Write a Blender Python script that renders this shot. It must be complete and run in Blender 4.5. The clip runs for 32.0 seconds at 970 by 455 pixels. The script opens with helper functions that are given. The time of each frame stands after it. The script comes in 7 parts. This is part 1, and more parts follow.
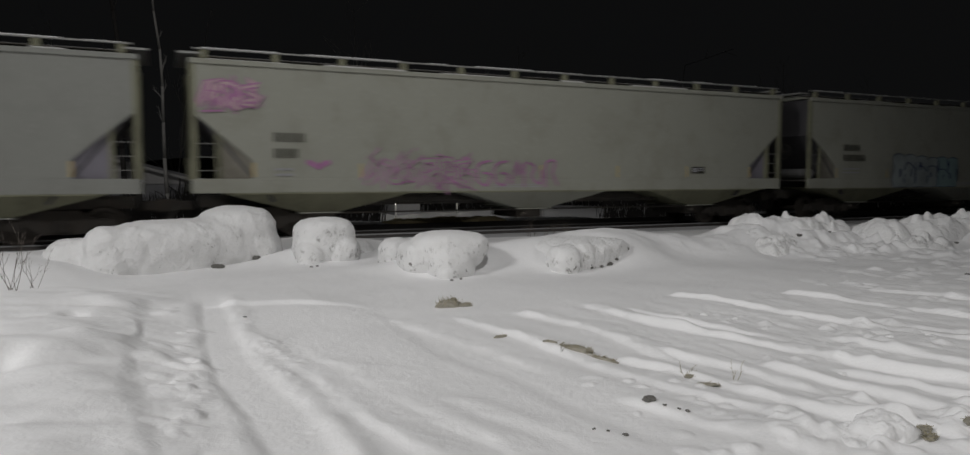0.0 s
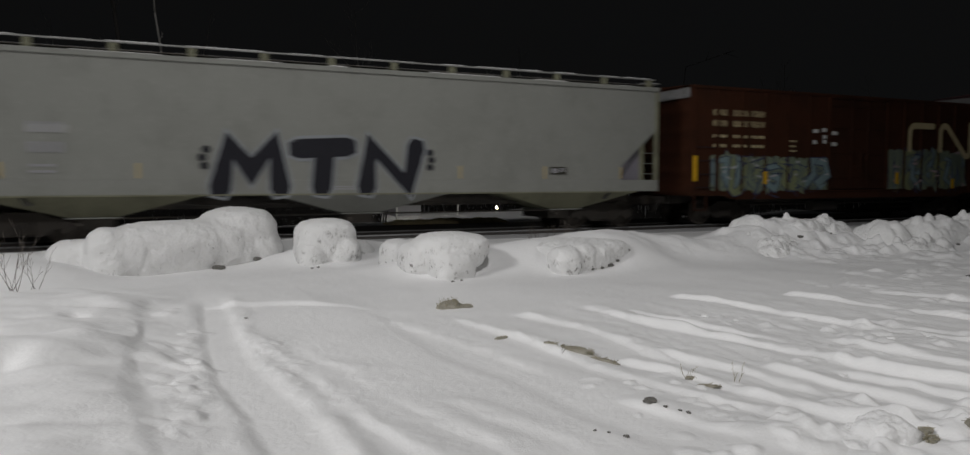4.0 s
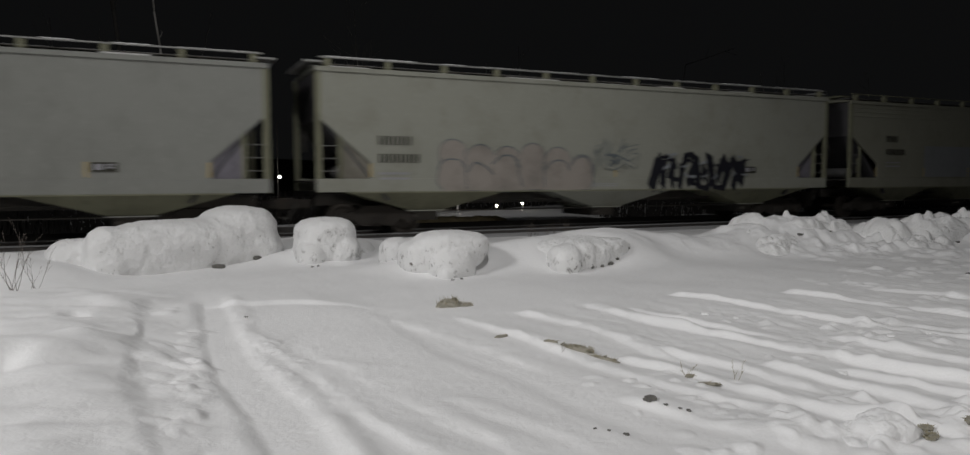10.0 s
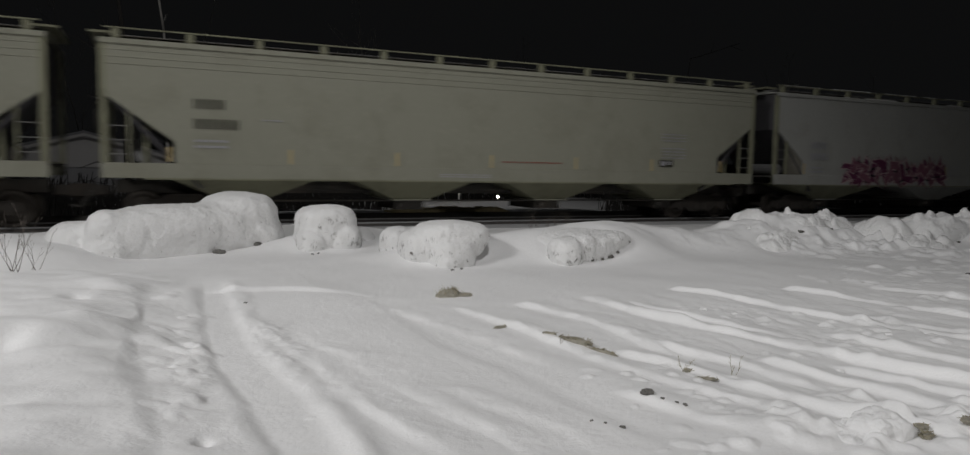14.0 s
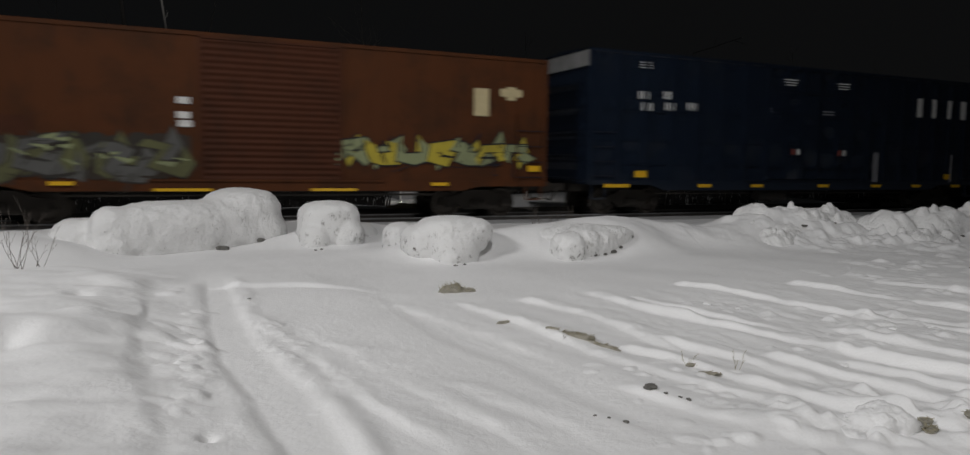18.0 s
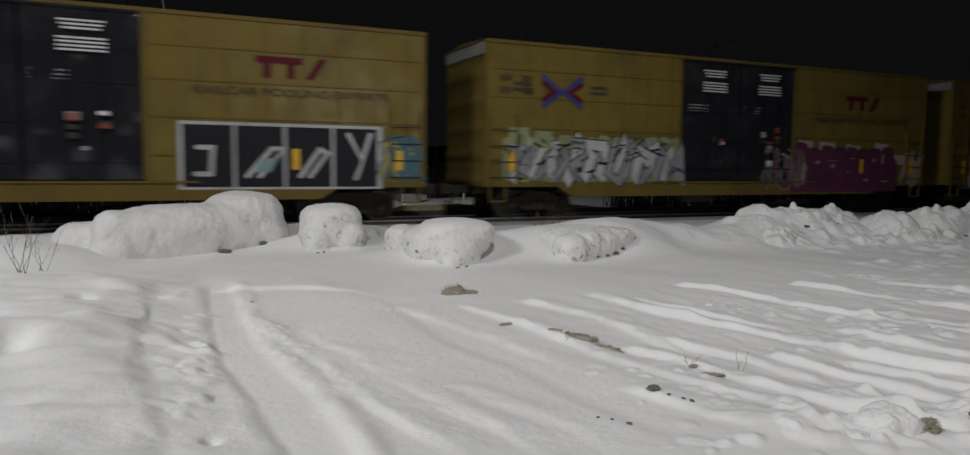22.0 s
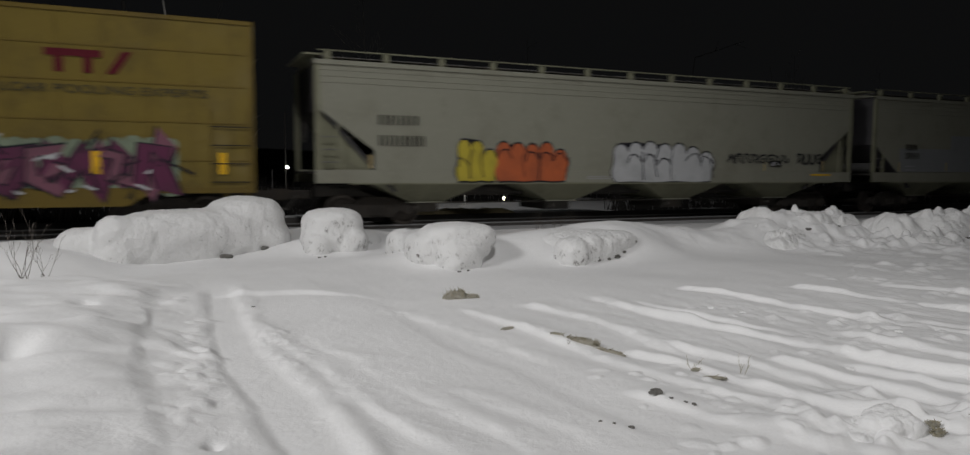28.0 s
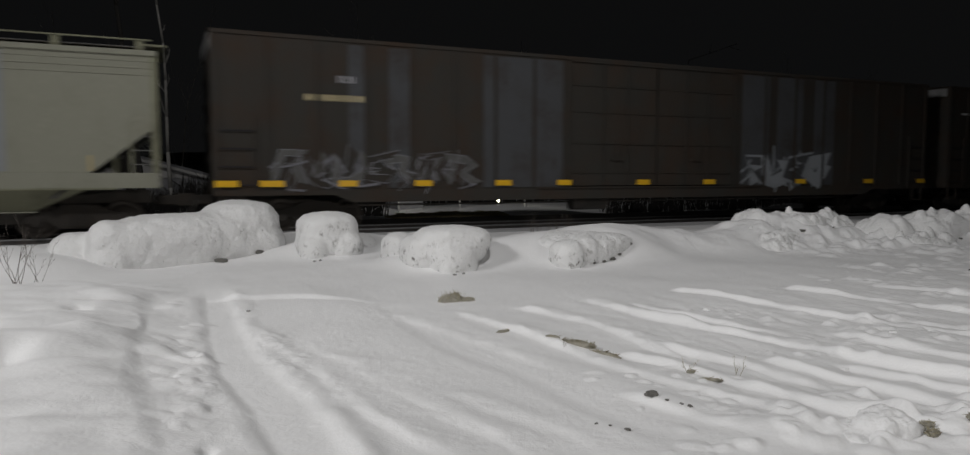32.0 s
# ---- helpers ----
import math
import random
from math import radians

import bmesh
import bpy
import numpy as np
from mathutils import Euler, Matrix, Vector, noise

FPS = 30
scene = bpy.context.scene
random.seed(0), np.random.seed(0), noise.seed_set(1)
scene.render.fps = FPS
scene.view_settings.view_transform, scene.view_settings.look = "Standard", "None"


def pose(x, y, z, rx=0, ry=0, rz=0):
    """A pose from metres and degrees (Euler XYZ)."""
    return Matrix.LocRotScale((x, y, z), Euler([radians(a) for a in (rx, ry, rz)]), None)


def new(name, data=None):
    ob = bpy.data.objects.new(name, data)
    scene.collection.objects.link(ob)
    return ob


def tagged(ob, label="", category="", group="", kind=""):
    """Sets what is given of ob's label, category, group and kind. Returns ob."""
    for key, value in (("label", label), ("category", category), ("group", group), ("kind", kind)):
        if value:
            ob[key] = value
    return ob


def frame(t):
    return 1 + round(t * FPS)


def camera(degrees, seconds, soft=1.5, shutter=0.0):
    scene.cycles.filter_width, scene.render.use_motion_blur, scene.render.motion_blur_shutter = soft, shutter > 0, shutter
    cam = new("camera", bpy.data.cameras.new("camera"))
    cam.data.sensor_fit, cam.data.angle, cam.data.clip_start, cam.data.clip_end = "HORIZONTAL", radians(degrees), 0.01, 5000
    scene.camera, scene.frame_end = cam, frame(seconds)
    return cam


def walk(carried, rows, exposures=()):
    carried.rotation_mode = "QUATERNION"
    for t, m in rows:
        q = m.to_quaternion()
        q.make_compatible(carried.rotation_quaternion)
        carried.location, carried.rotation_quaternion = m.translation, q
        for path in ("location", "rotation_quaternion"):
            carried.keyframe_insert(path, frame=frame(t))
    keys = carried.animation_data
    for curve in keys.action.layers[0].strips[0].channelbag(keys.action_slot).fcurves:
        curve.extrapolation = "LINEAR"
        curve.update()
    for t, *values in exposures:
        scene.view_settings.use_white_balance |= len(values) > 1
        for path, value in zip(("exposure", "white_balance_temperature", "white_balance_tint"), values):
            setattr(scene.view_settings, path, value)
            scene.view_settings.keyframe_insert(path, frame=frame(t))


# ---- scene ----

cam = camera(68.346, 32.0, soft=1.4, shutter=0.5)
EYE = (0.0, 0.0, 1.628)
# seconds, tilt, roll and turn in degrees: a tripod that sags and is set right again
walk(cam, [(t, pose(*EYE, rx, ry, rz)) for t, rx, ry, rz in (
    (0, 86.147, 0.058, -24.610), (0.5, 86.144, 0.141, -24.588), (1, 86.144, 0.145, -24.540),
    (1.5, 86.178, 0.208, -24.546), (2, 86.238, 0.269, -24.569), (2.5, 86.255, 0.194, -24.576),
    (3, 86.236, 0.140, -24.566), (3.5, 86.244, 0.063, -24.566), (5.5, 86.275, -0.004, -24.501),
    (6, 86.243, 0.072, -24.529), (6.5, 86.234, 0.047, -24.524), (7, 86.225, 0.026, -24.527),
    (7.5, 86.233, 0.128, -24.533), (8, 86.247, 0.198, -24.550), (8.5, 86.229, 0.153, -24.568),
    (9, 86.163, 0.208, -24.524), (9.5, 86.138, 0.158, -24.574), (10, 86.129, 0.137, -24.557),
    (10.5, 86.078, 0.068, -24.564), (11, 86.062, 0.143, -24.538), (11.5, 85.933, -0.623, -24.522),
    (12, 85.769, -0.833, -24.540), (12.5, 85.635, -1.016, -24.545), (13, 85.539, -0.985, -24.505),
    (13.5, 85.427, -1.047, -24.456), (14, 85.383, -0.997, -24.408), (14.5, 85.294, -0.971, -24.347),
    (16.5, 85.118, -0.846, -24.227), (17, 85.076, -0.878, -24.196), (17.5, 85.033, -0.844, -24.189),
    (18, 85.016, -0.785, -24.194), (18.5, 84.975, -0.718, -24.164), (19, 85.023, -0.430, -24.149),
    (19.5, 85.011, -0.546, -24.128), (20, 85.004, -0.512, -24.060), (20.5, 85.027, -0.515, -24.060),
    (21, 85.075, -0.474, -24.044), (21.5, 85.137, -0.461, -24.042), (22, 85.169, -0.511, -24.053),
    (22.5, 85.181, -0.544, -24.040), (23, 85.237, -0.524, -24.054), (23.5, 85.264, -0.547, -24.043),
    (24, 85.331, -0.474, -24.063), (24.5, 85.375, -0.539, -24.032), (25, 85.407, -0.551, -24.011),
    (25.5, 85.423, -0.519, -24.001), (27.5, 85.508, -0.296, -23.968), (28, 85.494, -0.271, -23.968),
    (28.5, 85.520, -0.156, -24.004), (29, 85.552, -0.177, -24.040), (29.5, 85.619, -0.021, -24.121),
    (30, 85.673, -0.099, -24.124), (30.5, 85.674, -0.113, -24.196), (31, 85.713, -0.037, -24.289),
    (31.5, 85.722, -0.123, -24.340), (32, 85.728, -0.046, -24.375),
)])

# ---- light: a night lot, two lamp masts behind the camera, a black sky ----
world = bpy.data.worlds.new("night_sky")
scene.world = world
world.use_nodes = True
world.node_tree.nodes["Background"].inputs[0].default_value = (0.95, 0.97, 1.0, 1)
world.node_tree.nodes["Background"].inputs[1].default_value = 0.0040


def mast_lamp(x, y, z, watts, radius, colour, aim, cone):
    """A floodlight on a mast behind the camera: its beam fades evenly from the middle outwards."""
    data = bpy.data.lights.new("mast_lamp", "SPOT")
    data.energy, data.shadow_soft_size, data.color = watts, radius, colour
    data.spot_size, data.spot_blend = radians(cone), 1.0
    ob = new("mast_lamp", data)
    ob.location = (x, y, z)
    ob.rotation_euler = (Vector(aim) - Vector((x, y, z))).to_track_quat("-Z", "Y").to_euler()
    return ob


mast_lamp(-20.0, 5.0, 16.0, 16000, 2.2, (1.0, 0.985, 0.98), (0.0, -5.0, 1.0), 134)
mast_lamp(-1.05, -5.0, 26.0, 11000, 0.8, (1.0, 0.985, 0.98), (5.0, 17.5, -0.7), 71)
mast_lamp(11.0, -14.0, 4.7, 3000, 0.36, (1.0, 0.97, 0.94), (2.0, 19.0, 2.5), 60)

# ---- materials ----
RAIL_Z = 0.10      # top of the rails
SIDE_Y = 18.785    # plane of the cars' near side
TRACK_Y = SIDE_Y + 1.6


def nodes_of(name):
    m = bpy.data.materials.new(name)
    m.use_nodes = True
    nt = m.node_tree
    return m, nt, nt.nodes["Principled BSDF"]


def noise_node(nt, scale, detail=4.0, rough=0.6, stretch=(1, 1, 1), coord="Object"):
    tc = nt.nodes.new("ShaderNodeTexCoord")
    mp = nt.nodes.new("ShaderNodeMapping")
    mp.inputs["Scale"].default_value = stretch
    n = nt.nodes.new("ShaderNodeTexNoise")
    n.inputs["Scale"].default_value, n.inputs["Detail"].default_value, n.inputs["Roughness"].default_value = scale, detail, rough
    nt.links.new(tc.outputs[coord], mp.inputs["Vector"])
    nt.links.new(mp.outputs["Vector"], n.inputs["Vector"])
    return n


def ramp_node(nt, src, lo, hi):
    r = nt.nodes.new("ShaderNodeMapRange")
    r.inputs["From Min"].default_value, r.inputs["From Max"].default_value = lo, hi
    nt.links.new(src, r.inputs["Value"])
    return r.outputs["Result"]


def mix_node(nt, fac, a, b):
    m = nt.nodes.new("ShaderNodeMix")
    m.data_type = "RGBA"
    nt.links.new(fac, m.inputs[0])
    for sock, v in ((m.inputs[6], a), (m.inputs[7], b)):
        if isinstance(v, tuple):
            sock.default_value = (*v, 1)
        else:
            nt.links.new(v, sock)
    return m.outputs[2]


def bump_node(nt, bsdf, src, strength, dist):
    b = nt.nodes.new("ShaderNodeBump")
    b.inputs["Strength"].default_value, b.inputs["Distance"].default_value = strength, dist
    nt.links.new(src, b.inputs["Height"])
    nt.links.new(b.outputs["Normal"], bsdf.inputs["Normal"])
    return b


def paint(name, base, dirt, rough=0.5, amount=0.5, streak=0.5, metal=0.0, fine=9.0, bump=0.15, spec=0.12):
    """Weathered paint: broad stains, downward streaks and fine grain."""
    m, nt, b = nodes_of(name)
    broad = noise_node(nt, 0.7, 5, 0.65)
    runs = noise_node(nt, 1.0, 4, 0.7, (3.2, 3.2, 0.22))
    grain = noise_node(nt, fine, 3, 0.6)
    c = mix_node(nt, ramp_node(nt, broad.outputs["Fac"], 0.62 - 0.3 * amount, 0.95 - 0.3 * amount), base, dirt)
    c = mix_node(nt, ramp_node(nt, runs.outputs["Fac"], 0.75 - 0.25 * streak, 1.05 - 0.25 * streak), c, dirt)
    worn = noise_node(nt, 2.1, 7, 0.72, (1, 1, 0.45))
    c = mix_node(nt, ramp_node(nt, worn.outputs["Fac"], 0.66 - 0.2 * amount, 0.92 - 0.2 * amount), c, dirt)
    light = tuple(min(1, v * 1.15) for v in base)
    c = mix_node(nt, ramp_node(nt, grain.outputs["Fac"], 0.55, 0.9), c, light)
    nt.links.new(c, b.inputs["Base Color"])
    b.inputs["Metallic"].default_value = metal
    rr = nt.nodes.new("ShaderNodeMapRange")
    rr.inputs["To Min"].default_value, rr.inputs["To Max"].default_value = max(0.05, rough - 0.12), min(1, rough + 0.15)
    nt.links.new(broad.outputs["Fac"], rr.inputs["Value"])
    nt.links.new(rr.outputs["Result"], b.inputs["Roughness"])
    b.inputs["Specular IOR Level"].default_value = spec
    if bump:
        bump_node(nt, b, grain.outputs["Fac"], bump, 0.01)
    return m


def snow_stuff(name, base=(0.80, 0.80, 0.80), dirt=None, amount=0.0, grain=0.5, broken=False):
    m, nt, b = nodes_of(name)
    broad = noise_node(nt, 0.9, 5, 0.6)
    lumps = noise_node(nt, 14.0, 6, 0.65)
    fine = noise_node(nt, 55.0, 3, 0.6)
    c = mix_node(nt, ramp_node(nt, broad.outputs["Fac"], 0.35, 0.75), base, tuple(v * 0.93 for v in base))
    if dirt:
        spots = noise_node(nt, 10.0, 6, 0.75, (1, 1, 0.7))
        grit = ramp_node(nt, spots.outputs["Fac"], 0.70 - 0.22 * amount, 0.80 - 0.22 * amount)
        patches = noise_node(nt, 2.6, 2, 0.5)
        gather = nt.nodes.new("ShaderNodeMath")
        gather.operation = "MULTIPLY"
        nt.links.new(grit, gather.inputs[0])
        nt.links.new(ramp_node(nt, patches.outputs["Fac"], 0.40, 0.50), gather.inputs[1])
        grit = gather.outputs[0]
        if broken:      # fresh snow lies on what faces up; broken faces show ploughed-in grit, thickest on undersides as painted shade
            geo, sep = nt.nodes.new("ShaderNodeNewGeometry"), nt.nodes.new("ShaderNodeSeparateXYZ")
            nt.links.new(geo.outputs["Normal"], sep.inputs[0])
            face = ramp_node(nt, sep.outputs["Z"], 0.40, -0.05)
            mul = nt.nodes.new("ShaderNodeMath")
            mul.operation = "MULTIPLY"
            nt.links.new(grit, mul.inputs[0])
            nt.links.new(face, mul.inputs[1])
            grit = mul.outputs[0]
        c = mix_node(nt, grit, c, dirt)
    nt.links.new(c, b.inputs["Base Color"])
    b.inputs["Roughness"].default_value = 0.62
    b.inputs["Specular IOR Level"].default_value = 0.3
    add = nt.nodes.new("ShaderNodeMath")
    add.operation = "MULTIPLY_ADD"
    nt.links.new(fine.outputs["Fac"], add.inputs[0])
    add.inputs[1].default_value = 0.25
    nt.links.new(lumps.outputs["Fac"], add.inputs[2])
    bump_node(nt, b, add.outputs[0], grain, 0.035)
    return m


def plain(name, base, rough=0.6, metal=0.0, vary=0.25, scale=6.0, bump=0.2):
    m, nt, b = nodes_of(name)
    n = noise_node(nt, scale, 5, 0.65)
    c = mix_node(nt, n.outputs["Fac"], tuple(v * (1 - vary) for v in base), tuple(min(1, v * (1 + vary)) for v in base))
    nt.links.new(c, b.inputs["Base Color"])
    b.inputs["Roughness"].default_value, b.inputs["Metallic"].default_value = rough, metal
    if bump:
        bump_node(nt, b, n.outputs["Fac"], bump, 0.01)
    return m


def glow(name, colour, strength):
    m, nt, b = nodes_of(name)
    b.inputs["Base Color"].default_value = (*colour, 1)
    b.inputs["Emission Color"].default_value = (*colour, 1)
    b.inputs["Emission Strength"].default_value = strength
    return m


SNOW = snow_stuff("snow", grain=0.28)
SNOW_CAP = snow_stuff("block_snow", grain=0.4)
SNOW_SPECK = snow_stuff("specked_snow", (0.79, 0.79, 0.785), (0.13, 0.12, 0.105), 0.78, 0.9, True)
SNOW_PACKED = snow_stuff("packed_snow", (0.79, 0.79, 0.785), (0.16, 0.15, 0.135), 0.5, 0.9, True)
SNOW_TRODDEN = snow_stuff("trodden_snow", (0.46, 0.46, 0.465), (0.20, 0.19, 0.18), 0.5, 0.7)
SNOW_ICE = snow_stuff("dirty_ice", (0.66, 0.66, 0.65), (0.20, 0.19, 0.17), 0.42, 1.0)
SNOW_GREY = snow_stuff("grey_snow", (0.234, 0.234, 0.243), (0.216, 0.198, 0.18), 0.5, 0.6)
BALLAST = plain("ballast", (0.108, 0.099, 0.09), 0.95, 0, 0.6, 18.0, 0.8)
RAIL_STEEL = plain("rail_steel", (0.063, 0.0576, 0.054), 0.6, 0.2, 0.4, 10)
RAIL_TOP = plain("rail_head_steel", (0.26, 0.26, 0.26), 0.4, 0.2, 0.15, 5)
CLOD = plain("earth_clod", (0.27, 0.255, 0.21), 0.95, 0, 0.6, 25, 0.9)
STRAW = plain("dry_grass", (0.27, 0.245, 0.17), 0.9, 0, 0.35, 20)
STONE = plain("dark_stone", (0.12, 0.115, 0.105), 0.85, 0, 0.5, 12, 0.5)
TWIG = plain("bare_twig", (0.12, 0.10, 0.085), 0.9, 0, 0.3, 15)
BARK = plain("pale_bark", (0.126, 0.122, 0.119), 0.9, 0, 0.4, 8)
BRUSH = plain("dark_brush", (0.022, 0.020, 0.018), 0.95, 0, 0.4, 8)
BIRCH = plain("birch_bark", (0.34, 0.33, 0.31), 0.85, 0, 0.4, 8)
BARK_FAR = plain("grey_bark", (0.20, 0.19, 0.17), 0.9, 0, 0.4, 8)
BARK_DARK = plain("dark_bark", (0.054, 0.0504, 0.0468), 0.9, 0, 0.4, 8)
DIRT_BANK = plain("earth_bank", (0.468, 0.396, 0.234), 0.95, 0, 0.5, 3.0, 0.7)
CONCRETE = plain("concrete", (0.594, 0.594, 0.576), 0.9, 0, 0.25, 4)
LAMP_WHITE = glow("lamp_glow", (1.0, 0.95, 0.82), 40)
LAMP_WARM = glow("warm_lamp_glow", (1.0, 0.85, 0.55), 45)

# ---- mesh helpers ----


def mesh_of(name, verts, faces, material, smooth=False):
    me = bpy.data.meshes.new(name)
    me.from_pydata([tuple(v) for v in verts], [], [tuple(f) for f in faces])
    me.materials.append(material)
    if smooth:
        me.polygons.foreach_set("use_smooth", [True] * len(me.polygons))
    me.update()
    return me


class Shape:
    """Verts and faces of one mesh, put together from simple solids."""

    def __init__(self):
        self.v, self.f = [], []

    def add(self, verts, faces):
        n = len(self.v)
        self.v += [tuple(v) for v in verts]
        self.f += [tuple(i + n for i in f) for f in faces]
        return self

    def box(self, x0, x1, y0, y1, z0, z1, c=0.0):
        """A box; c: chamfer of the edges along x."""
        if c <= 0:
            v = [(x, y, z) for x in (x0, x1) for y in (y0, y1) for z in (z0, z1)]
            return self.add(v, [(0, 1, 3, 2), (4, 6, 7, 5), (0, 4, 5, 1), (2, 3, 7, 6), (0, 2, 6, 4), (1, 5, 7, 3)])
        ring = [(y0 + c, z0), (y1 - c, z0), (y1, z0 + c), (y1, z1 - c), (y1 - c, z1), (y0 + c, z1), (y0, z1 - c), (y0, z0 + c)]
        v = [(x0, *q) for q in ring] + [(x1, *q) for q in ring]
        f = [tuple(range(7, -1, -1)), tuple(range(8, 16))] + [(i, (i + 1) % 8, (i + 1) % 8 + 8, i + 8) for i in range(8)]
        return self.add(v, f)

    def prism(self, ring, y0, y1):
        """A polygon in x, z, drawn out from y0 to y1."""
        n = len(ring)
        v = [(x, y0, z) for x, z in ring] + [(x, y1, z) for x, z in ring]
        f = [tuple(range(n - 1, -1, -1)), tuple(range(n, 2 * n))] + [(i, (i + 1) % n, (i + 1) % n + n, i + n) for i in range(n)]
        return self.add(v, f)

    def rod(self, a, b, r0, r1=None, n=6):
        a, b = Vector(a), Vector(b)
        r1 = r0 if r1 is None else r1
        d = (b - a).normalized()
        u = d.orthogonal().normalized()
        w = d.cross(u)
        ring = [(math.cos(2 * math.pi * i / n), math.sin(2 * math.pi * i / n)) for i in range(n)]
        v = [a + (u * c + w * s) * r0 for c, s in ring] + [b + (u * c + w * s) * r1 for c, s in ring]
        f = [tuple(range(n - 1, -1, -1)), tuple(range(n, 2 * n))] + [(i, (i + 1) % n, (i + 1) % n + n, i + n) for i in range(n)]
        return self.add(v, f)

    def ball(self, c, r, n=8, m=6):
        v, f = [], []
        for j in range(m + 1):
            th = math.pi * j / m
            for i in range(n):
                ph = 2 * math.pi * i / n
                v.append((c[0] + r[0] * math.sin(th) * math.cos(ph), c[1] + r[1] * math.sin(th) * math.sin(ph), c[2] + r[2] * math.cos(th)))
        for j in range(m):
            for i in range(n):
                f.append((j * n + i, (j + 1) * n + i, (j + 1) * n + (i + 1) % n, j * n + (i + 1) % n))
        return self.add(v, f)

    def mesh(self, name, material, smooth=False):
        return mesh_of(name, self.v, self.f, material, smooth)


def part(name, data, parent, label="", at=(0, 0, 0)):
    ob = new(name, data)
    ob.parent = parent
    ob.location = at
    if label:
        tagged(ob, label)
    return ob


def thing(name, data, label, category, at=(0, 0, 0), group="", kind=""):
    ob = new(name, data)
    ob.location = at
    return tagged(ob, label, category, group, kind)


# ---- the snow-covered lot: one sheet, fine round the camera's view, coarse to the horizon ----
RNG = np.random.RandomState(7)
LATTICE = RNG.rand(256, 256)


def vnoise(x, y, scale):
    x, y = x * scale + 91.3, y * scale + 37.7
    i, j = np.floor(x).astype(int), np.floor(y).astype(int)
    u, v = x - i, y - j
    u, v = u * u * (3 - 2 * u), v * v * (3 - 2 * v)
    g = lambda a, b: LATTICE[a % 256, b % 256]
    return (g(i, j) * (1 - u) + g(i + 1, j) * u) * (1 - v) + (g(i, j + 1) * (1 - u) + g(i + 1, j + 1) * u) * v - 0.5


def fbm(x, y, scale, octaves=4):
    return sum(vnoise(x + 17 * o, y - 9 * o, scale * 2 ** o) * 0.5 ** o for o in range(octaves))


def sstep(v, a, b):
    t = np.clip((v - a) / (b - a), 0, 1)
    return t * t * (3 - 2 * t)


def line_field(x, y, pts):
    """Distance to a broken line, the value carried by its points at the nearest place, and the signed distance."""
    best, val, side = np.full(x.shape, 1e9), np.zeros(x.shape), np.zeros(x.shape)
    for (ax, ay, av), (bx, by, bv) in zip(pts, pts[1:]):
        dx, dy = bx - ax, by - ay
        t = np.clip(((x - ax) * dx + (y - ay) * dy) / (dx * dx + dy * dy), 0, 1)
        d = np.hypot(x - ax - t * dx, y - ay - t * dy)
        near = d < best
        best[near], val[near] = d[near], (av + t * (bv - av))[near]
        side[near] = ((x - ax) * dy - (y - ay) * dx)[near]
    return best, val, np.sign(side) * best


def across(x, y, pts):
    """Along a line that runs towards the camera: distance to its right, and a weight that fades at both ends."""
    n = len(pts) - 1
    d, u, s = line_field(x, y, [(px, py, i / n) for i, (px, py) in enumerate(pts)])
    return -s, sstep(u, 0.0, 0.14) * (1 - sstep(u, 0.82, 1.0))


def ridge(x, y, pts, h, rise=0.07, fall=0.22, wob=0.035, dip=0.25):
    """A strip of snow thrown up by a blade: a steep broken face on the left, a long back on the right."""
    a, ends = across(x, y, pts)
    a = a + wob * fbm(x, y, 1.6, 3) + 0.35 * rise * fbm(x, 0.7 * y, 7.0, 2)
    lump = np.clip(1 + 1.1 * fbm(x + 3, y, 1.0, 2) + 0.7 * fbm(x, y - 4, 4.0, 2), 0.2, 1.8)
    bump = sstep(a, -rise, 0.0) * np.exp(-(np.clip(a, 0, None) / fall) ** 1.6)
    return ends * 0.76 * h * (lump * bump - dip * np.exp(-((a + 1.3 * rise) / (1.4 * rise)) ** 2))


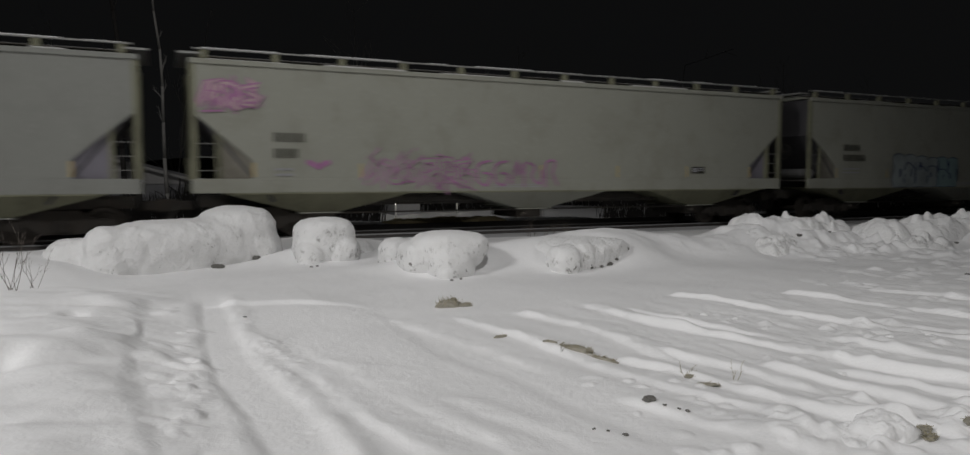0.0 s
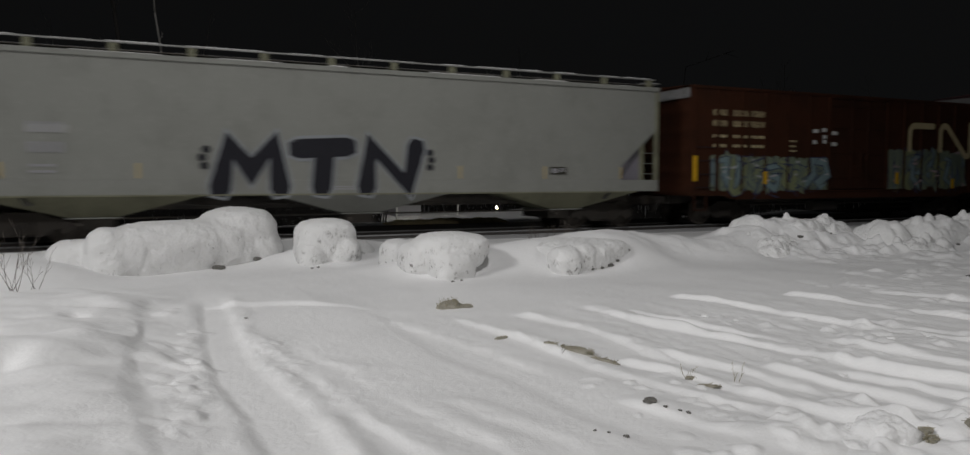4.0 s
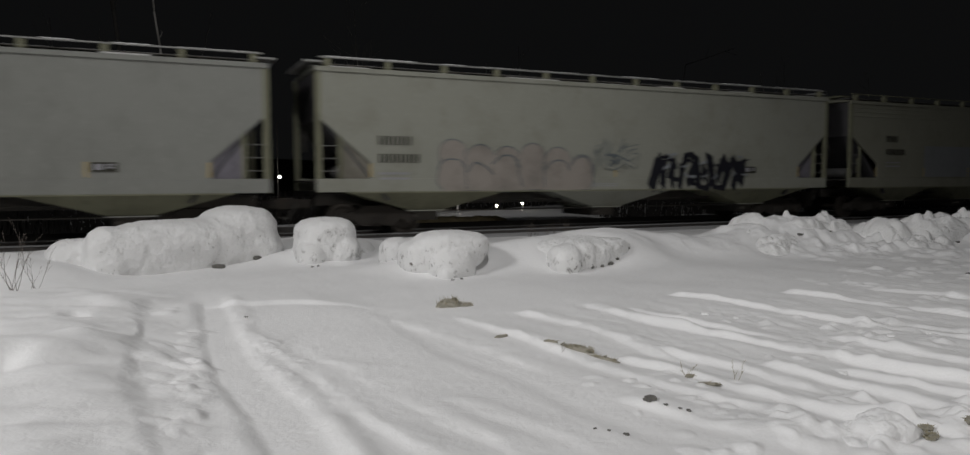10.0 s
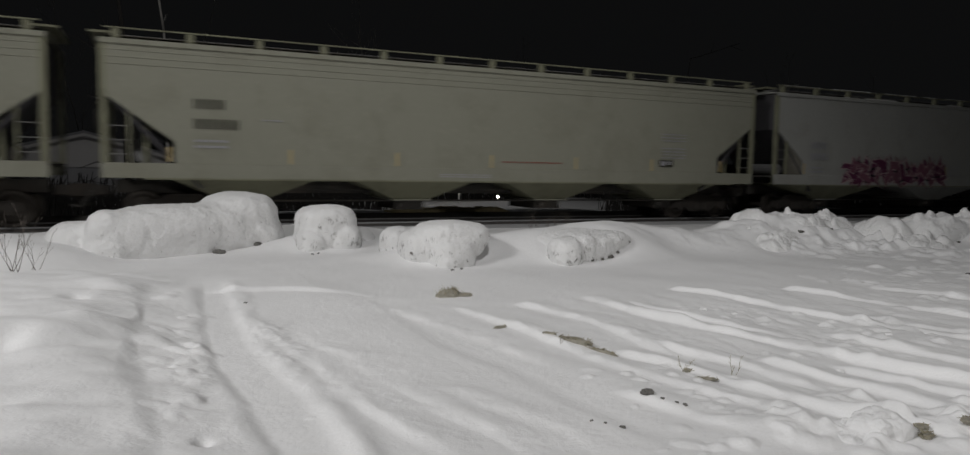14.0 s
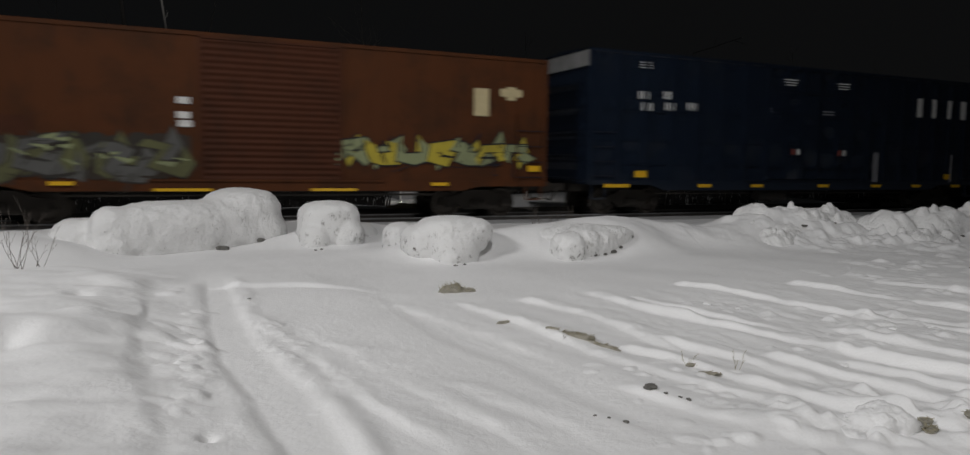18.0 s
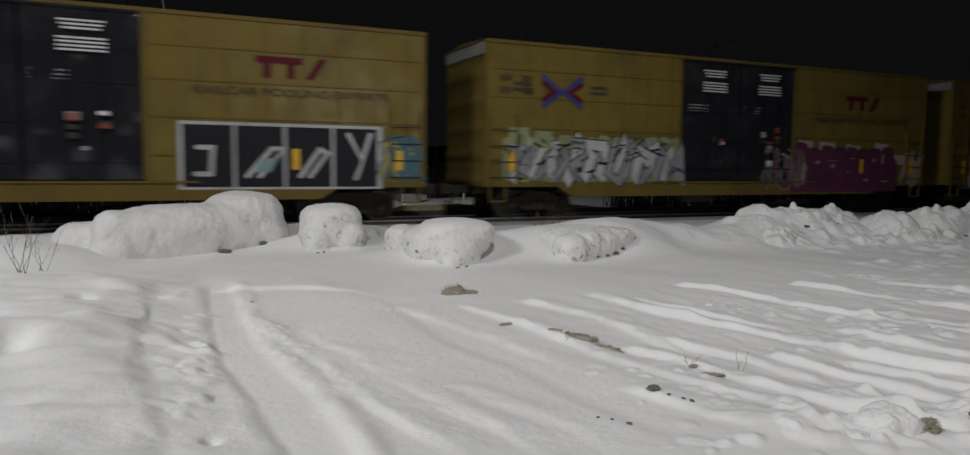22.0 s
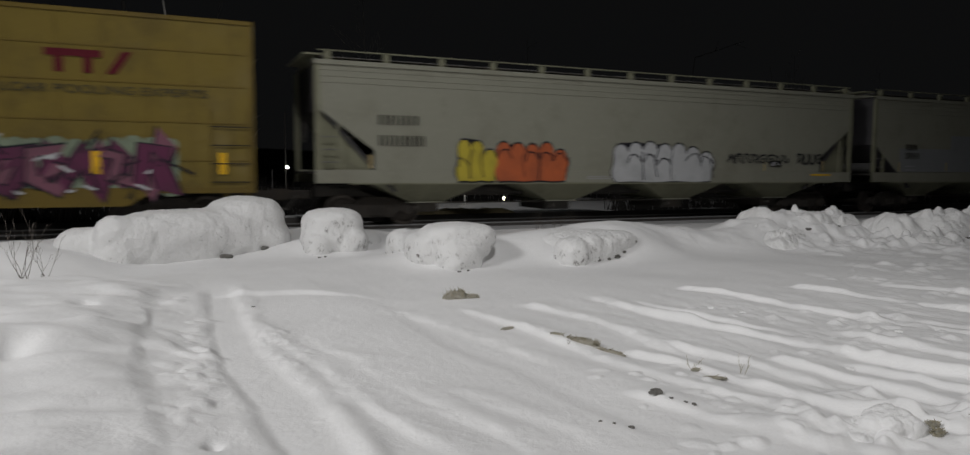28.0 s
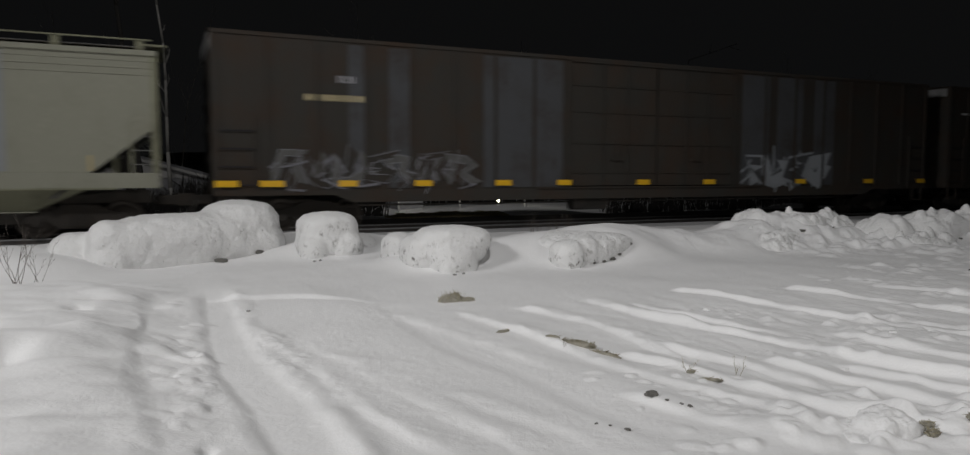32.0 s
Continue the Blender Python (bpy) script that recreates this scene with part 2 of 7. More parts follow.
def ploughed(x, y):
    """The strips that the plough and the wheels left, far end first."""
    z = ridge(x, y, ((6.54, 8.12), (6.68, 7.86), (6.97, 7.06), (7.13, 6.21), (7.33, 5.52), (7.70, 4.59), (8.02, 3.44)), 0.062, 0.06, 0.16)
    z = z + ridge(x, y, ((7.54, 5.92), (7.69, 5.35), (7.93, 4.68), (8.31, 3.82)), 0.05, 0.06, 0.16)
    z = z + ridge(x, y, ((8.12, 7.54), (8.26, 7.31), (8.40, 6.81), (8.67, 6.10), (8.87, 5.43), (9.17, 4.49)), 0.055, 0.05, 0.13)
    z = z + ridge(x, y, ((9.65, 7.35), (9.77, 7.08), (9.97, 6.65), (10.08, 6.05), (10.31, 5.16)), 0.055, 0.05, 0.13)
    z = z + ridge(x, y, ((4.99, 7.93), (5.05, 7.65), (5.18, 6.68), (5.35, 5.84), (5.58, 5.21), (5.73, 4.55), (5.86, 4.09), (6.09, 3.61), (6.30, 2.86)), 0.088, 0.08, 0.17)
    z = z + ridge(x, y, ((5.37, 7.54), (5.49, 6.78), (5.68, 6.02), (5.87, 5.35)), 0.04, 0.07, 0.15)
    z = z + ridge(x, y, ((4.01, 7.93), (4.10, 7.62), (4.23, 7.18), (4.35, 6.70), (4.38, 6.16), (4.35, 5.60), (4.39, 5.06)), 0.055, 0.12, 0.22)
    z = z + ridge(x, y, ((3.82, 5.63), (3.93, 5.20), (4.09, 4.83), (4.18, 4.19), (4.30, 3.70), (4.44, 3.30), (4.47, 2.77), (4.49, 2.29)), 0.082, 0.09, 0.15)
    z = z + ridge(x, y, ((4.41, 5.63), (4.50, 5.23), (4.65, 4.68), (4.66, 4.25), (4.73, 3.82)), 0.05, 0.09, 0.18)
    z = z + ridge(x, y, ((4.87, 4.77), (5.01, 4.20), (5.16, 3.63), (5.25, 2.86)), 0.06, 0.09, 0.2)
    z = z + ridge(x, y, ((5.35, 4.39), (5.44, 3.82), (5.54, 3.25), (5.63, 2.67)), 0.055, 0.08, 0.18)
    z = z + ridge(x, y, ((6.40, 5.35), (6.54, 4.68), (6.68, 4.01), (6.78, 3.25)), 0.05, 0.08, 0.2)
    z = z + ridge(x, y, ((3.15, 7.93), (3.26, 7.50), (3.42, 6.69), (3.50, 5.89), (3.56, 5.11), (3.66, 4.70), (3.76, 4.22), (3.92, 3.77), (4.01, 3.34)), 0.055, 0.10, 0.22)
    z = z + ridge(x, y, ((2.50, 8.21), (2.63, 7.54), (2.82, 6.68), (2.96, 5.92), (3.06, 5.16)), 0.028, 0.14, 0.2)
    z = z + ridge(x, y, ((3.15, 4.49), (3.29, 3.92), (3.49, 3.34), (3.58, 2.86)), 0.05, 0.10, 0.25)
    # softer rims of the wheel marks on the smooth side
    z = z + ridge(x, y, ((0.88, 8.13), (0.94, 7.20), (1.06, 6.47), (1.18, 5.67), (1.28, 4.90), (1.37, 4.34), (1.53, 3.66), (1.63, 3.04)), 0.030, 0.13, 0.16, 0.06)
    z = z + ridge(x, y, ((1.27, 7.25), (1.42, 6.17), (1.67, 5.19), (1.86, 4.31), (2.01, 3.53), (2.16, 2.84)), 0.026, 0.16, 0.22, 0.08)
    z = z + ridge(x, y, ((1.96, 5.10), (2.21, 4.31), (2.40, 3.63), (2.55, 2.94)), 0.018, 0.18, 0.25, 0.08)
    # a tyre's edge: the ground is a little lower on its right
    a, ends = across(x, y, ((2.28, 8.72), (2.30, 8.29), (2.26, 7.16), (2.29, 6.13), (2.47, 5.16), (2.54, 4.28), (2.66, 3.69), (2.84, 2.94)))
    a = a + 0.05 * fbm(x, y, 1.2, 2)
    return z - 0.024 * ends * sstep(a, 0.0, 0.28) * np.exp(-(np.clip(a, 0, None) / 0.55) ** 2)


# loose crumbs and chunks: middle and half widths of a heap, how many, largest size
CHUNKS = []
_rnd = random.Random(19)
for _cx, _cy, _wx, _wy, _n, _size in ((6.25, 6.35, 0.55, 0.45, 16, 0.10), (5.95, 4.7, 0.6, 0.5, 22, 0.10), (7.0, 5.2, 0.7, 0.6, 26, 0.12), (5.0, 3.35, 0.6, 0.4, 22, 0.10), (4.0, 3.15, 0.6, 0.5, 40, 0.13),
                                      (4.7, 2.7, 0.6, 0.4, 40, 0.13), (9.8, 6.4, 0.9, 0.6, 18, 0.12), (3.7, 4.6, 0.5, 0.9, 24, 0.07), (7.6, 4.0, 0.8, 0.5, 22, 0.12), (11.0, 7.6, 1.4, 0.7, 22, 0.12), (14.2, 10.6, 1.2, 0.7, 60, 0.20), (15.6, 9.2, 1.6, 0.7, 60, 0.20), (12.6, 8.4, 1.6, 0.6, 26, 0.14), (0.10, 5.9, 0.22, 2.3, 44, 0.14), (0.98, 6.2, 0.12, 1.8, 22, 0.07), (3.0, 3.2, 0.4, 0.3, 8, 0.08)):
    for _k in range(_n):
        _s = _size * _rnd.uniform(0.35, 1.0)
        CHUNKS.append((_cx + _rnd.gauss(0, 0.6) * _wx, _cy + _rnd.gauss(0, 0.6) * _wy, _s * _rnd.uniform(0.9, 1.9), _s, _s * _rnd.uniform(0.16, 0.42) * (0.55 if _cx < 1 else 1.0), _rnd.uniform(0, 3.1)))


def chunks(x, y, z):
    """Adds the rounded crumbs to the heights z, in place."""
    for cx, cy, a, b, h, turn in CHUNKS:
        near = (np.abs(x - cx) < 0.5) & (np.abs(y - cy) < 0.5)
        if near.any():
            u, v = x[near] - cx, y[near] - cy
            c, s = math.cos(turn), math.sin(turn)
            r = ((u * c + v * s) / a) ** 2 + ((v * c - u * s) / b) ** 2
            z[near] += h * np.clip(1 - 0.7 * r * (1 + 1.3 * vnoise(x[near], y[near], 9.0)), 0, 1) ** 1.6
    return z


# the ploughed bank before the track: x, y, height of the crest
BANK = ((-14.0, 12.5, 0.35), (-5.0, 13.6, 0.34), (-3.2, 14.2, 0.34), (-2.2, 14.9, 0.34), (-1.0, 15.9, 0.38), (1.2, 16.8, 0.42), (2.6, 16.9, 0.38), (4.3, 14.9, 0.19),
        (6.6, 13.1, 0.18), (7.5, 12.7, 0.25), (8.4, 12.7, 0.42), (9.3, 12.6, 0.46), (10.2, 12.5, 0.42), (11.1, 12.1, 0.28), (12.4, 12.4, 0.52), (13.2, 12.4, 0.60), (14.2, 12.3, 0.52), (15.2, 11.9, 0.24), (16.2, 11.3, 0.45),
        (17.5, 10.6, 0.50), (21.0, 9.0, 0.6), (30.0, 5.0, 0.5))


SKIRTS = ((-1.9, 13.8, 1.0, 0.9, 0.26), (-1.6, 13.0, 0.8, 0.7, 0.10), (8.4, 11.4, 0.8, 0.6, 0.12), (-0.9, 15.2, 0.9, 0.9, 0.06), (0.6, 15.8, 1.3, 0.9, 0.06), (5.0, 12.0, 1.5, 0.85, 0.34), (3.15, 14.35, 1.3, 0.85, 0.30), (7.2, 11.8, 1.5, 0.85, 0.42), (8.8, 12.0, 1.6, 0.8, 0.10), (13.2, 12.2, 2.0, 1.2, 0.18), (16.2, 10.8, 2.2, 1.2, 0.18))


def snow_height(x, y):
    z = 0.09 * fbm(x, y, 0.22, 3) + 0.022 * fbm(x, 0.6 * y, 1.1, 2) + 0.006 * fbm(x, 0.5 * y, 3.6, 3) + 0.0006 * fbm(x, y, 14.0, 2)
    r = np.hypot(x, y)
    near = r < 26
    xs, ys, zs = x[near], y[near], z[near]
    # a wheel rut between the untouched drift, whose edge is crumbled, and the smooth lot
    rut = np.interp(ys, (2.5, 4.14, 4.43, 5.21, 6.11, 7.57, 9.95, 11), (0.66, 0.57, 0.54, 0.50, 0.39, 0.36, 0.45, 0.5)) + 0.04 * fbm(xs, ys, 0.9, 2)
    rim = np.interp(ys, (2.5, 4.36, 5.19, 5.92, 6.62, 7.74, 9.73, 11), (1.05, 0.98, 0.94, 0.87, 0.78, 0.75, 0.79, 0.82)) + 0.06 * fbm(xs, ys + 4, 1.1, 3)
    along = sstep(ys, 1.5, 3.0) * (1 - sstep(ys, 9.7, 10.5))
    left = rut - xs + 0.02 * fbm(xs, ys, 4.0, 2)
    fold = fbm(0.5 * xs + 0.32 * ys, 1.1 * ys - 0.45 * xs, 0.9, 3)
    drift = sstep(left, 0.1, 1.1) * sstep(ys, 1.5, 3.0) * (1 - sstep(ys, 10.4, 12.4))
    zs = zs + drift * (0.10 + 0.13 * sstep(-xs, 0.0, 1.9) + 0.22 * fold + 0.10 * fbm(0.7 * xs + 0.4 * ys, 1.3 * ys - 0.5 * xs, 1.9, 2))
    shelf = sstep(left, 0.55, 0.72 + 0.2 * fbm(xs, ys, 1.3, 2)) * along
    zs = zs + along * sstep(left, -0.05, 0.14) * (0.024 + 0.045 * np.clip(fbm(xs, 0.8 * ys, 2.6, 2), -0.3, 1) * (1 - drift)) + 0.03 * shelf
    zs = zs - along * 0.017 * sstep(-left, -0.07, 0.05) * (1 - sstep(xs, rim - 0.10, rim + 0.04))
    zs = zs + along * 0.022 * np.clip(1 + 1.6 * fbm(xs, 0.7 * ys, 2.6, 3), 0, 2) * np.exp(-((xs - rim - 0.06) / 0.12) ** 2)
    for px, py, w, d in ((-0.84, 8.6, 0.10, 0.05), (0.20, 4.25, 0.045, 0.05), (-1.12, 6.35, 0.16, 0.12)):      # small sunken holes
        zs = zs - d * np.exp(-((xs - px) / w) ** 2 - ((ys - py) / (1.4 * w)) ** 2)
    # level edge where the apron before the bank begins
    step_at = np.interp(xs, (0.3, 0.86, 1.54, 2.2, 2.45, 3.2), (9.75, 9.45, 9.36, 9.12, 8.7, 8.9)) + 0.10 * fbm(xs, ys, 1.4, 3)
    zs = zs + 0.032 * np.clip(0.9 + 2.2 * fbm(xs, 3.0, 1.1, 2), 0.15, 1.6) * sstep(ys - step_at, 0.0, 0.16) * (1 - sstep(ys - step_at, 0.4, 2.4)) * sstep(xs, 0.25, 0.9) * (1 - sstep(xs, 2.3, 2.6))
    zs = zs + ploughed(xs, ys)
    churn = sstep(xs - 0.25 * ys, 1.9, 3.4) * (1 - sstep(ys, 7.0, 8.2)) * sstep(xs, 2.6, 4.2)
    zs = zs + churn * (0.030 * np.clip(fbm(xs + 5, 0.7 * ys, 1.9, 3), -0.2, 1) + 0.016 * fbm(xs, 0.6 * ys, 6.0, 3))
    zs = zs + 0.07 * np.exp(-((xs - 4.35) / 0.55) ** 2 - ((ys - 2.75) / 0.4) ** 2) + 0.05 * np.exp(-((xs - 3.6) / 0.3) ** 2 - ((ys - 3.3) / 0.3) ** 2)
    zs = chunks(xs, ys, zs)
    # bank
    d, h, s = line_field(xs, ys, BANK)
    front = s > 0
    wob = 1 + 0.25 * fbm(xs, ys, 0.9, 3)
    bank = h * np.where(front, np.exp(-(d / (0.85 * wob)) ** 2), np.exp(-(d / (1.5 * wob)) ** 2))
    zs = zs + bank * (1 + 0.12 * fbm(xs, ys, 2.5, 3))
    # drifts that the blocks stand in
    for cx, cy, wx, wy, hh in SKIRTS:
        zs = zs + hh * np.exp(-(((xs - cx) / wx) ** 2 + ((ys - cy) / wy) ** 2) ** 1.3)
    # broken snow on the far bank
    rubble = sstep(xs, 10.8, 12.5) * np.exp(-(d / 1.9) ** 2)
    zs = zs + rubble * 0.30 * np.clip(fbm(xs, ys, 1.6, 4), -0.1, 1)
    z[near] = zs
    # the ground is scraped level along the track and falls a little behind it
    bed = sstep(y, TRACK_Y - 4.2, TRACK_Y - 2.6)
    z = z * (1 - bed) + bed * (-0.035 + 0.02 * fbm(x, y, 1.0, 2) - 0.09 * sstep(y, TRACK_Y - 0.80, TRACK_Y - 0.72))
    back = sstep(y, TRACK_Y + 3, TRACK_Y + 9)
    z = z + back * (-0.10 + 0.5 * fbm(x, y, 0.12, 3))
    return z


def snow_sheet():
    fine = np.radians(np.arange(-14.0, 63.0, 0.105))          # bearings from straight ahead (+y) towards +x
    coarse = np.radians(np.arange(66.0, 345.0, 3.0))
    bear = np.concatenate([fine, coarse])
    rad = np.concatenate([np.geomspace(0.6, 3.0, 14)[:-1], np.geomspace(3.0, 20.0, 620), np.geomspace(20.0, 90.0, 70)[1:], np.geomspace(90, 3000, 16)[1:]])
    b, r = np.meshgrid(bear, rad)
    x, y = r * np.sin(b), r * np.cos(b)
    z = snow_height(x, y)
    n, m = b.shape
    verts = np.stack([x, y, z], -1).reshape(-1, 3)
    i = np.arange((n - 1) * m)
    row, col = i // m, i % m
    nxt = (col + 1) % m
    quads = np.stack([row * m + col, row * m + nxt, (row + 1) * m + nxt, (row + 1) * m + col], -1)
    cen = len(verts)
    verts = np.concatenate([verts, [[0, 0, float(z[0].mean())]]])
    fan = np.stack([np.full(m, cen), (np.arange(m) + 1) % m, np.arange(m)], -1)
    me = bpy.data.meshes.new("ground")
    me.vertices.add(len(verts))
    me.vertices.foreach_set("co", verts.astype(np.float32).ravel())
    me.loops.add(quads.size + fan.size)
    me.loops.foreach_set("vertex_index", np.concatenate([quads[:, ::-1].ravel(), fan[:, ::-1].ravel()]).astype(np.int32))
    me.polygons.add(len(quads) + len(fan))
    starts = np.concatenate([np.arange(len(quads)) * 4, quads.size + np.arange(len(fan)) * 3]).astype(np.int32)
    me.polygons.foreach_set("loop_start", starts)
    me.polygons.foreach_set("use_smooth", [True] * (len(quads) + len(fan)))
    me.update(calc_edges=True)
    me.validate()
    me.materials.append(SNOW)
    thing("ground", me, "snow-covered gravel lot with ploughed ridges and wheel marks", "ground", kind="structure")


snow_sheet()


def height_at(x, y):
    return float(snow_height(np.array([float(x)]), np.array([float(y)]))[0])


# ---- ploughed blocks and mounds of snow on the bank ----
def mound(name, label, lobes, material, rough=0.05, grain=2.2, ridged=0.0, cell=0.03, category="snow mound", lumps=0):
    """A steep-sided body of snow. lobes: x, y, half widths, height of the top, squareness, turn in degrees."""
    x0, x1 = min(l[0] - l[2] for l in lobes) - 0.25, max(l[0] + l[2] for l in lobes) + 0.25
    y0, y1 = min(l[1] - l[3] for l in lobes) - 0.25, max(l[1] + l[3] for l in lobes) + 0.25
    x, y = np.meshgrid(np.arange(x0, x1, cell), np.arange(y0, y1, cell))
    wx, wy = x + 0.12 * fbm(x, y, 1.1, 2), y + 0.12 * fbm(x + 9, y, 1.1, 2)
    low = -0.25
    acc = np.zeros(x.shape)
    for cx, cy, rx, ry, h, p, turn in lobes:
        c, s = math.cos(radians(turn)), math.sin(radians(turn))
        u, v = ((wx - cx) * c + (wy - cy) * s) / rx, (-(wx - cx) * s + (wy - cy) * c) / ry
        d = np.clip((np.abs(u) ** 2.4 + np.abs(v) ** 2.4) ** (1 / 2.4), 0, 1)
        z = low + (h - low) * (1 - d ** p) ** (1 / p)
        acc = acc + np.exp(np.clip(z, low, 3) * 8.0) - math.exp(low * 8.0)
    z = np.log(acc + math.exp(low * 8.0)) / 8.0
    top = sstep(z, low, low + 0.4)
    z = z + top * rough * (fbm(x, y, grain, 4) + 0.4 * fbm(x, y, grain * 4, 3)) + top * ridged * (np.abs(fbm(x, y, grain * 1.3, 4)) - 0.15)
    rl = random.Random(len(lobes) + lumps)
    for _ in range(lumps):      # broken chunks that stick out
        lx, ly, a, h = rl.uniform(x0, x1), rl.uniform(y0, (y0 + y1) / 2 + 0.3), rl.uniform(0.06, 0.24), rl.uniform(0.04, 0.16)
        q = (np.abs(x - lx) / a) ** 3 + (np.abs(y - ly) / (0.8 * a)) ** 3
        z = z + top * h * np.clip(1 - q, 0, 1) ** 0.6
    n, m = x.shape
    verts = np.stack([x, y, z], -1).reshape(-1, 3)
    i = np.arange((n - 1) * (m - 1))
    q = i // (m - 1) * m + i % (m - 1)
    keep = z.reshape(-1)
    faces = np.stack([q, q + 1, q + m + 1, q + m], -1)
    faces = faces[keep[faces].max(1) > low + 0.02]
    me = bpy.data.meshes.new(name)
    used = np.unique(faces)
    back = np.zeros(len(verts), int)
    back[used] = np.arange(len(used))
    me.from_pydata(verts[used].tolist(), [], back[faces].tolist())
    me.polygons.foreach_set("use_smooth", [True] * len(me.polygons))
    me.materials.append(material)
    return thing(name, me, label, category)


LUMPY = bpy.data.textures.new("lumpy", "CLOUDS")
LUMPY.noise_scale, LUMPY.noise_depth = 0.35, 4
PITTED = bpy.data.textures.new("pitted", "CLOUDS")
PITTED.noise_scale, PITTED.noise_depth = 0.11, 3


def snow_block(name, label, lobes, material, voxel=0.045, rough=0.06, smooth=6, category="snow block", fine=0.0, square=0.75):
    """lobes: x, y, z of the middle, three radii, turn in degrees; square: 1 for a ball, less for a blockier body."""
    sh = Shape()
    for x, y, z, rx, ry, rz, turn in lobes:
        part_shape = Shape().ball((0, 0, 0), (1, 1, 1), 20, 14)
        m = Matrix.Translation((x, y, z)) @ Matrix.Rotation(radians(turn), 4, "Z")
        pts = []
        for v in part_shape.v:
            q = Vector([math.copysign(abs(c) ** square, c) for c in v])
            pts.append(m @ Vector((q.x * rx, q.y * ry, q.z * rz)))
        sh.add(pts, part_shape.f)
    ob = thing(name, sh.mesh(name, material, True), label, category)
    md = ob.modifiers.new("melt", "REMESH")
    md.mode, md.voxel_size, md.use_smooth_shade = "VOXEL", voxel, True
    md = ob.modifiers.new("soften", "SMOOTH")
    md.iterations, md.factor = smooth, 0.5
    md = ob.modifiers.new("lumps", "DISPLACE")
    md.texture, md.strength, md.mid_level, md.texture_coords = LUMPY, rough, 0.5, "GLOBAL"
    if fine:
        md = ob.modifiers.new("pits", "DISPLACE")
        md.texture, md.strength, md.mid_level, md.texture_coords = PITTED, fine, 0.6, "GLOBAL"
    return ob


snow_block("snow_mound", "long smooth mound of packed white snow on the bank", (
    (0.20, 14.66, 0.34, 1.30, 0.80, 0.55, 18), (0.10, 14.55, 0.10, 1.30, 0.72, 0.42, 18), (1.42, 15.25, 0.56, 0.74, 0.80, 0.55, 22), (1.55, 15.20, 0.18, 0.70, 0.78, 0.56, 22), (-0.82, 14.16, 0.26, 0.40, 0.55, 0.57, 0), (-0.84, 14.02, 0.06, 0.38, 0.48, 0.36, 0),
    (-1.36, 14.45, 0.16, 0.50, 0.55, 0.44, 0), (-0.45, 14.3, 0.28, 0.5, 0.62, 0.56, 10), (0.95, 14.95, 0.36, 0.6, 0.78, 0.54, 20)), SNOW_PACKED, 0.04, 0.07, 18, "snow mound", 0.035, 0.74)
snow_block("snow_block", "rounded block of packed snow with a dirty broken foot", (
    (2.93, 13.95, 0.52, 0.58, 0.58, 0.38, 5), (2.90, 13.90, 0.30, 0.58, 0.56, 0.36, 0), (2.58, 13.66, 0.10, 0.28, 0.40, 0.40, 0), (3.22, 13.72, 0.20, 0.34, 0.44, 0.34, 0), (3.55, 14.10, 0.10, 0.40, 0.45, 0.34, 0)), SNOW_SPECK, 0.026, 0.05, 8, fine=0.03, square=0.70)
snow_block("snow_block", "snow-capped block of dirty ice narrowing to its foot", (
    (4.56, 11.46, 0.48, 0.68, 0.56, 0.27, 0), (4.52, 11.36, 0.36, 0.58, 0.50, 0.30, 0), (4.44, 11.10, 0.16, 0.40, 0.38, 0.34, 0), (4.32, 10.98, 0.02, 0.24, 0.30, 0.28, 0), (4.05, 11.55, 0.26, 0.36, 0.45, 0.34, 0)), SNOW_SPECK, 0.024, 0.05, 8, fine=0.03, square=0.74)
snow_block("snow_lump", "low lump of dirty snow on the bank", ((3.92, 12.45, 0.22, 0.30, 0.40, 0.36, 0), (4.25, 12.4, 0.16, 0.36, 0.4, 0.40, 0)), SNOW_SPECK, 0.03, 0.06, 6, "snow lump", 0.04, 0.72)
snow_block("snow_block", "broken slab of snow with a dirty face darkened for its hollow", (
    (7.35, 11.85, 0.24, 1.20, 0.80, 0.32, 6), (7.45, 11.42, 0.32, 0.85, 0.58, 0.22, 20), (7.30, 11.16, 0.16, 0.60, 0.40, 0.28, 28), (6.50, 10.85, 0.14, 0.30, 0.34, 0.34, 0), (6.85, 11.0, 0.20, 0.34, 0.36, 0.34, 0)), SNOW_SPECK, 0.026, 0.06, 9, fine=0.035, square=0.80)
mound("snow_mound", "rough mound of broken ploughed snow with dark grit", (
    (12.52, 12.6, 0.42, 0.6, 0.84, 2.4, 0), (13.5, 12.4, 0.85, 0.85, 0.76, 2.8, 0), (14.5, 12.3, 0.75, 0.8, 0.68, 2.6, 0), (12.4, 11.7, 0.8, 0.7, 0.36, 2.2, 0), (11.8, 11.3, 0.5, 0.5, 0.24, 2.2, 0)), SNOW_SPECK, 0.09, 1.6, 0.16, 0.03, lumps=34)
